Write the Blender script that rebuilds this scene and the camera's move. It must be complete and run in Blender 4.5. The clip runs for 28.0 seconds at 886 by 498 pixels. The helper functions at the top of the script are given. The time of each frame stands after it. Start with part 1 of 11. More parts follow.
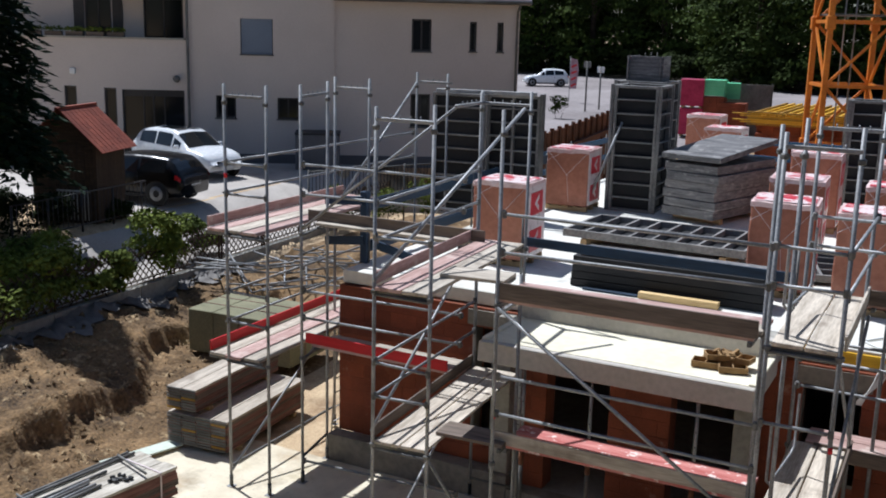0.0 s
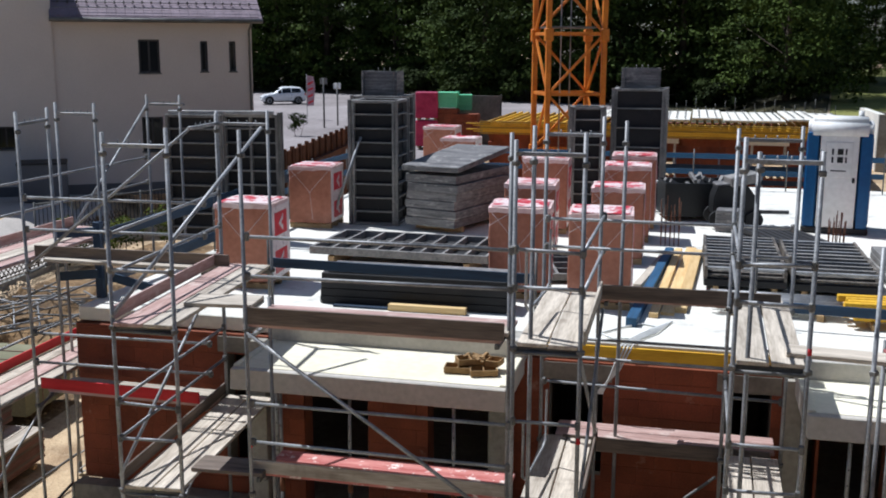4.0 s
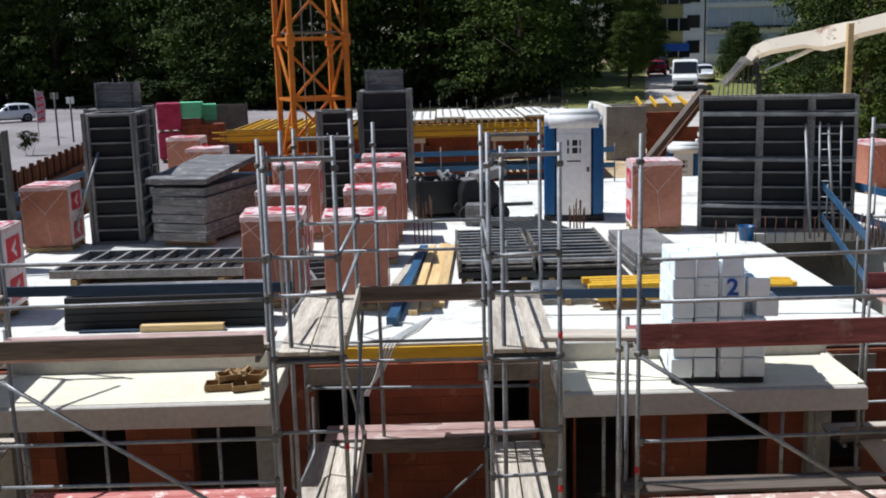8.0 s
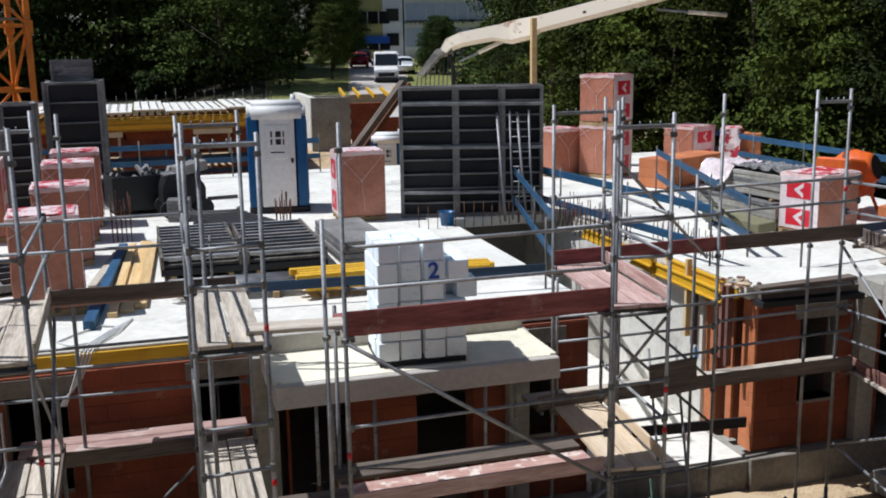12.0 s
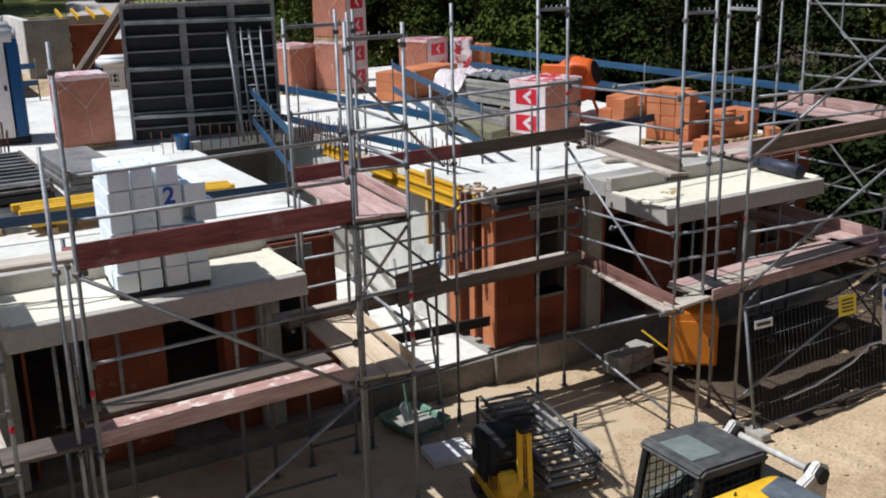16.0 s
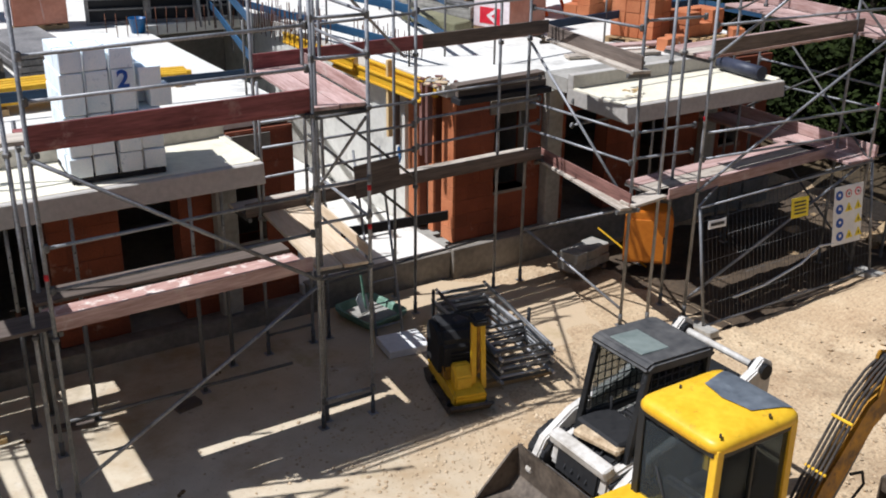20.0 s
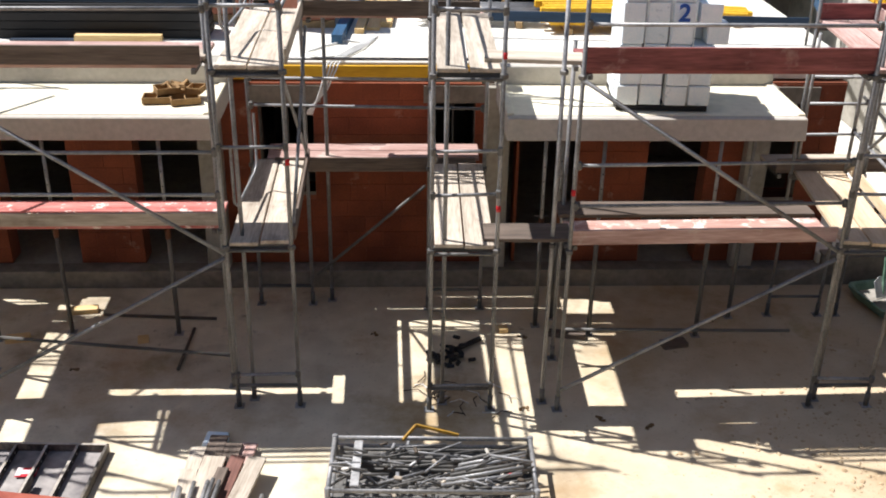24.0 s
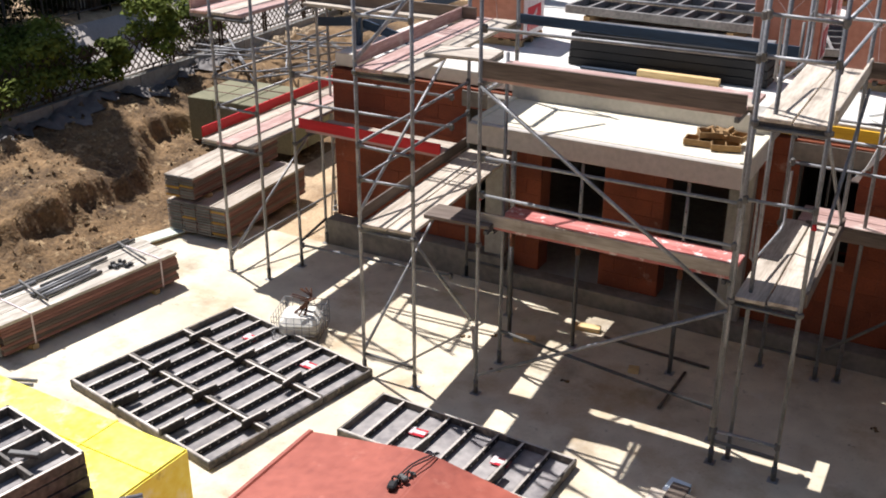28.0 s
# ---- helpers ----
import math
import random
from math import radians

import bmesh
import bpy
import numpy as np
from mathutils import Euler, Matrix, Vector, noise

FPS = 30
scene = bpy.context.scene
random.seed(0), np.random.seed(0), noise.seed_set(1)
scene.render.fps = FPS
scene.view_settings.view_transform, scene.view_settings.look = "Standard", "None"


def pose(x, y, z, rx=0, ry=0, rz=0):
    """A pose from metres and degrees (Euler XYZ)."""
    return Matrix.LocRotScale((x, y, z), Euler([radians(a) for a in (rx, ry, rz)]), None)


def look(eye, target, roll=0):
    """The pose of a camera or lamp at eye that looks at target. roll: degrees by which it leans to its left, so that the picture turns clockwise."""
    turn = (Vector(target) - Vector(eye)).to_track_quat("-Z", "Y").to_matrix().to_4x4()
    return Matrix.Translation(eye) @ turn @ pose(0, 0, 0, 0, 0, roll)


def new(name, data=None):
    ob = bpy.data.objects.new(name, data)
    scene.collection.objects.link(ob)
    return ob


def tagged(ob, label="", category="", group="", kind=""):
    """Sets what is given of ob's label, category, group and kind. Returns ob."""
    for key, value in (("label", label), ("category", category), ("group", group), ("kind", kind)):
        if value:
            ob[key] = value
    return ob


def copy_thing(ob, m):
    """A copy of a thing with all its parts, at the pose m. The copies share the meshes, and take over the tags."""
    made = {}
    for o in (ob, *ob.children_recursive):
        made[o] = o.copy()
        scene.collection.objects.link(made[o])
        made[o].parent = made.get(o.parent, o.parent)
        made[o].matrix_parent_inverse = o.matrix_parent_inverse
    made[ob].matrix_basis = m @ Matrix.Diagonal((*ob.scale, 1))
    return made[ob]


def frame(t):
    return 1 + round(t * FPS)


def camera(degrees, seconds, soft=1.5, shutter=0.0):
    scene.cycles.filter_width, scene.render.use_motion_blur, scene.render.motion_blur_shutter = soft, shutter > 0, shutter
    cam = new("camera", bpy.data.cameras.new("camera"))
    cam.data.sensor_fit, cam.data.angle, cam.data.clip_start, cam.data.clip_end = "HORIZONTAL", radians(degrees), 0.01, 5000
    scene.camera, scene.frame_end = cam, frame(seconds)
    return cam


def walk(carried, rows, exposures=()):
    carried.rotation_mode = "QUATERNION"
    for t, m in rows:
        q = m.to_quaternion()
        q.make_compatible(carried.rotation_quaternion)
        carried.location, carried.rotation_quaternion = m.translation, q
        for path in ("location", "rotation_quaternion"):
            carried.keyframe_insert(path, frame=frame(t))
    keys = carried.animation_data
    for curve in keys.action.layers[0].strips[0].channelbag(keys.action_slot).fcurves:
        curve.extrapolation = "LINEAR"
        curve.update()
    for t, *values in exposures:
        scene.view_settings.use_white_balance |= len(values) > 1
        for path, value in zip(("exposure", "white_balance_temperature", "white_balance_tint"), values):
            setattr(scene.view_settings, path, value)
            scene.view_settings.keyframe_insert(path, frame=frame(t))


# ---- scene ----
cam = camera(46.8, 28.0, soft=1.9)
PATH = [
    (0, (0.172, -0.039, 7.303), (-0.738, 1.691, 6.878), 1.5),
    (0.5, (0.169, -0.026, 7.303), (-0.671, 1.738, 6.878), 1.5),
    (1, (0.163, -0.014, 7.304), (-0.607, 1.783, 6.883), 1.4),
    (1.5, (0.157, -0.001, 7.304), (-0.555, 1.822, 6.89), 0.9),
    (2, (0.151, 0.014, 7.303), (-0.514, 1.856, 6.899), 0.9),
    (2.5, (0.151, 0.03, 7.301), (-0.484, 1.885, 6.903), 0.5),
    (3, (0.156, 0.05, 7.298), (-0.433, 1.919, 6.901), 0.3),
    (3.5, (0.161, 0.073, 7.296), (-0.364, 1.963, 6.903), 0.3),
    (4, (0.164, 0.099, 7.294), (-0.295, 2.007, 6.908), 0.2),
    (4.5, (0.164, 0.122, 7.292), (-0.225, 2.046, 6.909), -0.4),
    (6.5, (0.168, 0.203, 7.278), (-0.006, 2.158, 6.896), -1.3),
    (7, (0.174, 0.217, 7.276), (0.057, 2.178, 6.899), -1.4),
    (7.5, (0.182, 0.219, 7.271), (0.129, 2.183, 6.897), -1.4),
    (8, (0.194, 0.221, 7.265), (0.2, 2.185, 6.884), -1.5),
    (8.5, (0.209, 0.228, 7.261), (0.29, 2.19, 6.879), -1.4),
    (9, (0.224, 0.234, 7.257), (0.382, 2.192, 6.877), -1.4),
    (9.5, (0.239, 0.24, 7.252), (0.452, 2.194, 6.88), -1.4),
    (10, (0.256, 0.249, 7.248), (0.562, 2.188, 6.868), -1.4),
    (10.5, (0.272, 0.257, 7.244), (0.672, 2.176, 6.847), -0.8),
    (11, (0.281, 0.262, 7.241), (0.759, 2.161, 6.835), -0.5),
    (11.5, (0.291, 0.263, 7.238), (0.802, 2.153, 6.83), -0.8),
    (13.5, (0.334, 0.255, 7.206), (1.077, 2.059, 6.769), -0.6),
    (14, (0.344, 0.254, 7.199), (1.141, 2.026, 6.725), -0.8),
    (14.5, (0.352, 0.252, 7.193), (1.221, 1.985, 6.702), -0.9),
    (15, (0.36, 0.251, 7.186), (1.264, 1.959, 6.671), -1.2),
    (15.5, (0.374, 0.247, 7.18), (1.306, 1.934, 6.644), -1.4),
    (16, (0.397, 0.237, 7.173), (1.376, 1.885, 6.605), -1.4),
    (16.5, (0.426, 0.224, 7.167), (1.461, 1.831, 6.579), -1.7),
    (17, (0.455, 0.214, 7.162), (1.583, 1.748, 6.55), -1.1),
    (17.5, (0.475, 0.205, 7.158), (1.704, 1.644, 6.511), 0.6),
    (18, (0.482, 0.197, 7.153), (1.777, 1.571, 6.492), 0.8),
    (18.5, (0.476, 0.192, 7.148), (1.769, 1.56, 6.472), 0.7),
    (19, (0.461, 0.191, 7.144), (1.683, 1.611, 6.442), 0.6),
    (19.5, (0.438, 0.198, 7.14), (1.569, 1.68, 6.417), 1.8),
    (20, (0.41, 0.214, 7.137), (1.419, 1.765, 6.377), 0.7),
    (20.5, (0.382, 0.237, 7.134), (1.299, 1.835, 6.355), 0.4),
    (21, (0.355, 0.263, 7.131), (1.184, 1.897, 6.328), 0.5),
    (21.5, (0.331, 0.288, 7.129), (1.055, 1.96, 6.303), 0.5),
    (22, (0.314, 0.305, 7.127), (0.889, 2.028, 6.289), 0.6),
    (22.5, (0.31, 0.313, 7.127), (0.736, 2.071, 6.275), 1.2),
    (24.5, (0.352, 0.302, 7.137), (0.344, 2.098, 6.255), 0.8),
    (25, (0.37, 0.299, 7.139), (0.259, 2.095, 6.267), 0.7),
    (25.5, (0.394, 0.301, 7.142), (0.154, 2.08, 6.26), 0.5),
    (26, (0.421, 0.311, 7.144), (0.076, 2.067, 6.25), 0.9),
    (26.5, (0.449, 0.33, 7.146), (-0.067, 2.042, 6.25), 0.2),
    (27, (0.476, 0.353, 7.148), (-0.171, 2.026, 6.263), 0.4),
    (27.5, (0.501, 0.377, 7.15), (-0.261, 2.016, 6.295), 1.0),
    (28, (0.523, 0.4, 7.152), (-0.367, 1.995, 6.336), 0.2),
]
walk(cam, [(t, look(eye, target, roll)) for t, eye, target, roll in PATH], [(0, 0.13, 5750, 10), (8, 0.06, 5850, 10), (13, -0.11, 5880, 11), (18, -0.1, 5900, 12), (20, 0.08, 5900, 13), (22, 0.3, 5960, 13), (25, 0.64, 6560, 13), (28, 0.5, 6300, 15)])

# ---- world, sun, exposure ----
SUN = Vector((-0.56, 0.205, 1.0)).normalized()
world = bpy.data.worlds.new("sky")
scene.world = world
world.use_nodes = True
wn = world.node_tree.nodes
sky = wn.new("ShaderNodeTexSky")
sky.sky_type = "NISHITA"
sky.sun_disc = False
sky.sun_elevation = math.asin(SUN.z)
sky.sun_rotation = math.atan2(SUN.x, SUN.y)
wn["Background"].inputs["Strength"].default_value = 0.064
world.node_tree.links.new(sky.outputs[0], wn["Background"].inputs["Color"])
sun = new("sun", bpy.data.lights.new("sun", "SUN"))
sun.data.energy, sun.data.angle, sun.data.color = 5.0, radians(0.53), (1.0, 0.98, 0.95)
sun.matrix_basis = look(SUN * 60, (0, 0, 0))

# ---- materials ----
def lin(r, g, b):
    return tuple((c / 255 / 12.92) if c <= 10 else ((c / 255 + 0.055) / 1.055) ** 2.4 for c in (r, g, b)) + (1.0,)


def mat(name, a, b, rough=0.7, metal=0.0, big=0.7, small=18.0, bump=0.2, rand=0.12, grain=None, low=0.35, high=0.68, spec=0.4, dist=0.01):
    """Two colours mixed by a wide and a fine noise; grain stretches both along the piece's own axes."""
    m = bpy.data.materials.new(name)
    m.use_nodes = True
    n, l = m.node_tree.nodes, m.node_tree.links
    p = n["Principled BSDF"]
    if grain:
        src = n.new("ShaderNodeTexCoord").outputs["Object"]
    else:
        src = n.new("ShaderNodeNewGeometry").outputs["Position"]
    mp = n.new("ShaderNodeMapping")
    mp.inputs["Scale"].default_value = grain or (1, 1, 1)
    l.new(src, mp.inputs["Vector"])
    info = n.new("ShaderNodeObjectInfo")
    if grain:
        add = n.new("ShaderNodeVectorMath")
        add.operation = "MULTIPLY_ADD"
        l.new(info.outputs["Random"], add.inputs[0])
        add.inputs[1].default_value = (37.0, 19.0, 53.0)
        l.new(mp.outputs[0], add.inputs[2])
        vec = add.outputs[0]
    else:
        vec = mp.outputs[0]
    n1, n2 = n.new("ShaderNodeTexNoise"), n.new("ShaderNodeTexNoise")
    for t, s, d in ((n1, big, 5.0), (n2, small, 4.0)):
        t.inputs["Scale"].default_value, t.inputs["Detail"].default_value = s, d
        l.new(vec, t.inputs["Vector"])
    mix = n.new("ShaderNodeMath")
    mix.operation = "MULTIPLY_ADD"
    mix.inputs[1].default_value, mix.inputs[2].default_value = 0.42, 0.0
    l.new(n2.outputs[0], mix.inputs[0])
    su = n.new("ShaderNodeMath")
    su.operation = "MULTIPLY_ADD"
    su.inputs[1].default_value = 0.58
    l.new(n1.outputs[0], su.inputs[0])
    l.new(mix.outputs[0], su.inputs[2])
    ramp = n.new("ShaderNodeValToRGB")
    ramp.color_ramp.elements[0].position, ramp.color_ramp.elements[1].position = low, high
    ramp.color_ramp.elements[0].color, ramp.color_ramp.elements[1].color = a, b
    l.new(su.outputs[0], ramp.inputs[0])
    hsv = n.new("ShaderNodeHueSaturation")
    mr = n.new("ShaderNodeMapRange")
    mr.inputs["To Min"].default_value, mr.inputs["To Max"].default_value = 1 - rand, 1 + rand
    l.new(info.outputs["Random"], mr.inputs["Value"])
    l.new(mr.outputs[0], hsv.inputs["Value"])
    l.new(ramp.outputs[0], hsv.inputs["Color"])
    l.new(hsv.outputs[0], p.inputs["Base Color"])
    rr = n.new("ShaderNodeMapRange")
    rr.inputs["To Min"].default_value, rr.inputs["To Max"].default_value = max(0.03, rough - 0.12), min(1, rough + 0.12)
    l.new(n2.outputs[0], rr.inputs["Value"])
    l.new(rr.outputs[0], p.inputs["Roughness"])
    p.inputs["Metallic"].default_value = metal
    p.inputs["Specular IOR Level"].default_value = spec
    if bump:
        bp = n.new("ShaderNodeBump")
        bp.inputs["Strength"].default_value, bp.inputs["Distance"].default_value = bump, dist
        l.new(n2.outputs[0], bp.inputs["Height"])
        l.new(bp.outputs[0], p.inputs["Normal"])
    return m


def glass(name, tint=(0.02, 0.025, 0.03, 1), rough=0.06):
    m = bpy.data.materials.new(name)
    m.use_nodes = True
    p = m.node_tree.nodes["Principled BSDF"]
    p.inputs["Base Color"].default_value = tint
    p.inputs["Roughness"].default_value = rough
    p.inputs["Specular IOR Level"].default_value = 0.6
    return m


def clear(name, tint=(0.85, 0.9, 0.92, 1)):
    m = bpy.data.materials.new(name)
    m.use_nodes = True
    p = m.node_tree.nodes["Principled BSDF"]
    p.inputs["Base Color"].default_value = tint
    p.inputs["Roughness"].default_value = 0.04
    p.inputs["Transmission Weight"].default_value = 0.92
    p.inputs["IOR"].default_value = 1.05
    return m


CONCRETE = mat("pale_concrete", lin(204, 200, 188), lin(232, 229, 218), 0.85, big=0.9, small=9, bump=0.15, rand=0.0)
CONCRETE_D = mat("grey_concrete", lin(138, 134, 124), lin(176, 171, 160), 0.88, big=1.1, small=11, bump=0.25, rand=0.0)
PLANK_L = mat("splashed_red_plank", lin(166, 82, 76), lin(212, 148, 138), 0.85, big=1.6, small=7, bump=0.3, rand=0.08, grain=(0.8, 6, 6))
PLINTH = mat("stained_plinth_concrete", lin(108, 102, 92), lin(152, 144, 132), 0.9, big=1.6, small=10, bump=0.3, rand=0.0)
APRON = mat("dusty_concrete_apron", lin(182, 168, 142), lin(235, 224, 198), 0.92, big=0.4, small=2.6, bump=0.12, rand=0.0, low=0.28, high=0.72)
DIRT = mat("sandy_gravel_soil", lin(160, 131, 98), lin(218, 195, 157), 0.95, big=0.8, small=17, bump=0.7, rand=0.0, dist=0.04, low=0.28, high=0.74)
ASPHALT = mat("worn_asphalt", lin(156, 148, 140), lin(198, 190, 180), 0.9, big=0.4, small=30, bump=0.3, rand=0.0)
BRICK = mat("orange_clay_block", lin(106, 53, 33), lin(150, 80, 52), 0.85, big=1.6, small=40, bump=0.3, rand=0.1)
MORTAR = mat("clay_joint", lin(122, 68, 46), lin(148, 88, 64), 0.9, small=40, rand=0)
STEEL = mat("galvanised_steel", lin(106, 106, 105), lin(168, 168, 168), 0.5, 0.3, big=3, small=40, bump=0.1, rand=0.2)
STEEL_D = mat("weathered_steel", lin(80, 79, 76), lin(124, 122, 118), 0.6, 0.3, big=3, small=40, bump=0.15, rand=0.2)
PLANK = mat("grey_scaffold_plank", lin(152, 140, 124), lin(214, 202, 184), 0.85, big=1.0, small=5, bump=0.4, rand=0.14, grain=(0.9, 9, 9))
PLANK_P = mat("reddish_scaffold_plank", lin(150, 116, 106), lin(208, 178, 168), 0.85, big=1.0, small=5, bump=0.4, rand=0.12, grain=(0.9, 9, 9))
PLANK_B = mat("beige_form_board", lin(188, 164, 132), lin(222, 204, 176), 0.85, big=1.0, small=6, bump=0.25, rand=0.08, grain=(0.8, 6, 6))
PLANK_S = mat("splashed_pink_plank", lin(164, 122, 110), lin(214, 180, 166), 0.85, big=1.4, small=6, bump=0.35, rand=0.08, grain=(0.8, 7, 7))
PLANK_D = mat("dark_weathered_board", lin(78, 68, 60), lin(126, 112, 100), 0.88, big=1.0, small=5, bump=0.5, rand=0.15, grain=(0.8, 10, 10))
PLANK_R = mat("faded_red_board", lin(104, 54, 52), lin(164, 98, 94), 0.8, big=1.2, small=6, bump=0.35, rand=0.1, grain=(0.8, 8, 8))
RED = mat("red_toe_board", lin(176, 14, 22), lin(206, 30, 38), 0.55, big=1.4, small=9, bump=0.2, rand=0.06, grain=(0.8, 8, 8))
TIMBER = mat("fresh_timber", lin(196, 160, 104), lin(226, 198, 146), 0.75, big=1.0, small=5, bump=0.3, rand=0.12, grain=(0.8, 10, 10))
YELLOW = mat("yellow_formwork_timber", lin(196, 146, 18), lin(226, 180, 44), 0.6, big=1.4, small=8, bump=0.2, rand=0.12, grain=(0.8, 8, 8))
BLUE = mat("blue_guard_board", lin(24, 58, 86), lin(46, 88, 120), 0.6, big=1.3, small=8, bump=0.25, rand=0.18, grain=(0.8, 8, 8))
BLUE_D = mat("dark_blue_board", lin(20, 38, 56), lin(38, 62, 86), 0.65, big=1.3, small=8, bump=0.25, rand=0.18, grain=(0.8, 8, 8))
BLACK = mat("black_formwork_ply", lin(20, 20, 22), lin(42, 41, 42), 0.7, big=1.2, small=14, bump=0.15, rand=0.25)
FORM = mat("steel_formwork_frame", lin(92, 90, 88), lin(152, 148, 142), 0.65, 0.0, big=2, small=20, bump=0.3, rand=0.18)
FORM_G = mat("dusty_form_panel", lin(70, 69, 70), lin(142, 139, 137), 0.7, big=1.5, small=9, bump=0.3, rand=0.15, grain=(1, 3, 12))
PALLET = mat("pallet_wood", lin(150, 122, 84), lin(190, 162, 120), 0.85, big=2, small=12, bump=0.3, rand=0.15)
BRICKPACK = mat("film_wrapped_clay_blocks", lin(156, 98, 76), lin(190, 128, 104), 0.35, big=1.6, small=12, bump=0.25, rand=0.08)
FILM_W = mat("white_printed_film", lin(206, 188, 186), lin(236, 224, 222), 0.3, big=2, small=12, bump=0.4, rand=0.05)
FILM_P = mat("pinkish_film", lin(212, 170, 164), lin(242, 220, 214), 0.3, big=2, small=12, bump=0.4, rand=0.08)
FILM_R = mat("red_print", lin(188, 26, 42), lin(214, 52, 66), 0.4, big=2, small=12, bump=0.2, rand=0.05)
EPS = mat("foam_block", lin(220, 236, 242), lin(250, 253, 253), 0.85, big=3, small=60, bump=0.25, rand=0.05)
WORNEDGE = mat("bare_worn_steel_edge", lin(164, 156, 144), lin(220, 212, 200), 0.45, 0.2, big=3, small=20, bump=0.1, rand=0.12)
RIBSTEEL = mat("blackened_rib_steel", lin(34, 31, 29), lin(86, 78, 70), 0.6, big=3, small=16, bump=0.15, rand=0.15, low=0.4, high=0.72)
TRAY = mat("stained_tray_wood", lin(112, 84, 50), lin(164, 132, 88), 0.85, big=2, small=12, bump=0.3, rand=0.15)
PRINT = mat("film_with_red_print", lin(236, 216, 212), lin(194, 52, 66), 0.35, big=3.0, small=9, bump=0.4, rand=0.06, low=0.5, high=0.54)
LOT = mat("grey_parking_asphalt", lin(118, 110, 108), lin(158, 150, 148), 0.9, big=0.15, small=3, bump=0.1, rand=0.0)
WHITE = mat("white_paint", lin(214, 212, 206), lin(238, 236, 232), 0.5, small=10, bump=0.08, rand=0.0)
WHITE_D = mat("dirty_white_paint", lin(170, 162, 148), lin(226, 222, 212), 0.55, big=2.2, small=12, bump=0.15, rand=0.0)
BLUE_P = mat("blue_plastic", lin(16, 72, 120), lin(26, 92, 142), 0.4, small=10, bump=0.05, rand=0.0)
DARK = mat("dark_rubber", lin(24, 24, 25), lin(46, 45, 44), 0.75, small=18, bump=0.25, rand=0.1)
BLACKP = mat("black_plastic", lin(22, 23, 24), lin(42, 43, 44), 0.45, small=18, bump=0.1, rand=0.1)
DUSTY = mat("dusty_black_roof", lin(54, 54, 54), lin(96, 94, 90), 0.75, big=2, small=10, bump=0.2, rand=0.0)
EXC = mat("machine_yellow", lin(222, 168, 22), lin(242, 198, 48), 0.42, big=2, small=14, bump=0.05, rand=0.0)
EXC_D = mat("worn_machine_yellow", lin(120, 82, 22), lin(206, 148, 30), 0.55, big=3, small=14, bump=0.2, rand=0.0)
EPOXY = mat("bright_yellow_steel", lin(236, 214, 10), lin(250, 242, 110), 0.45, big=1.3, small=10, bump=0.06, rand=0.0)
RUST = mat("red_oxide_steel", lin(140, 70, 54), lin(172, 92, 72), 0.5, big=0.8, small=10, bump=0.1, rand=0.0)
CRANE = mat("crane_orange_steel", lin(186, 100, 20), lin(222, 134, 36), 0.5, big=2, small=12, bump=0.1, rand=0.06)
ORANGE = mat("orange_machine_paint", lin(200, 84, 22), lin(226, 106, 36), 0.5, big=2, small=12, bump=0.1, rand=0.0)
CABINET = mat("yellow_orange_cabinet_paint", lin(196, 112, 24), lin(220, 136, 40), 0.5, big=2, small=12, bump=0.1, rand=0.0)
BANKSHEET = mat("dark_plywood", lin(62, 54, 52), lin(98, 88, 84), 0.7, big=2, small=9, bump=0.2, rand=0.0)
BANNER = mat("faded_mauve_banner_cloth", lin(150, 116, 124), lin(190, 160, 166), 0.8, big=2, small=9, bump=0.2, rand=0.0)
TUBGREEN = mat("green_tub_plastic", lin(78, 112, 92), lin(136, 166, 144), 0.5, big=4, small=14, bump=0.15, rand=0.0)
GALV = mat("bright_galvanised_steel", lin(150, 150, 148), lin(206, 206, 204), 0.42, 0.35, big=4, small=30, bump=0.1, rand=0.2)
BOOMSTEEL = mat("dirty_grey_boom_steel", lin(96, 92, 86), lin(164, 158, 148), 0.55, 0.2, big=3, small=14, bump=0.2, rand=0.0)
TEAL = mat("teal_truck_paint", lin(22, 84, 108), lin(38, 110, 132), 0.45, big=2, small=12, bump=0.1, rand=0.0)
STUCCO = mat("pale_stucco", lin(196, 184, 174), lin(212, 200, 190), 0.9, big=0.35, small=26, bump=0.3, rand=0.0)
STUCCO_D = mat("grey_base_render", lin(86, 86, 88), lin(110, 110, 112), 0.9, big=0.5, small=26, bump=0.3, rand=0.0)
WINFRAME = mat("dark_window_frame", lin(42, 40, 40), lin(64, 60, 58), 0.5, small=10, bump=0.05, rand=0.0)
SHUTTER = mat("grey_blue_shutter", lin(120, 130, 146), lin(142, 152, 166), 0.6, small=10, bump=0.05, rand=0.0)
PANE = glass("dark_pane", (0.01, 0.012, 0.014, 1), 0.08)
PANE.node_tree.nodes["Principled BSDF"].inputs["Specular IOR Level"].default_value = 0.3
CARGLASS = glass("car_glass", (0.012, 0.014, 0.016, 1), 0.04)
CLEAR = clear("cab_glass", (0.26, 0.29, 0.3, 1))
TILE = mat("dark_roof_tile", lin(110, 96, 104), lin(146, 130, 138), 0.8, big=1.2, small=14, bump=0.3, rand=0.12)
SCREED = mat("cream_screed", lin(212, 204, 178), lin(238, 231, 208), 0.85, big=0.8, small=9, bump=0.1, rand=0.0)
# Brighter copy of the clay block, with sunlight put into its colour.
BRICK_SUNLIT = mat("sunlit_orange_block", lin(172, 98, 58), lin(206, 134, 90), 0.85, big=1.6, small=40, bump=0.3, rand=0.09)
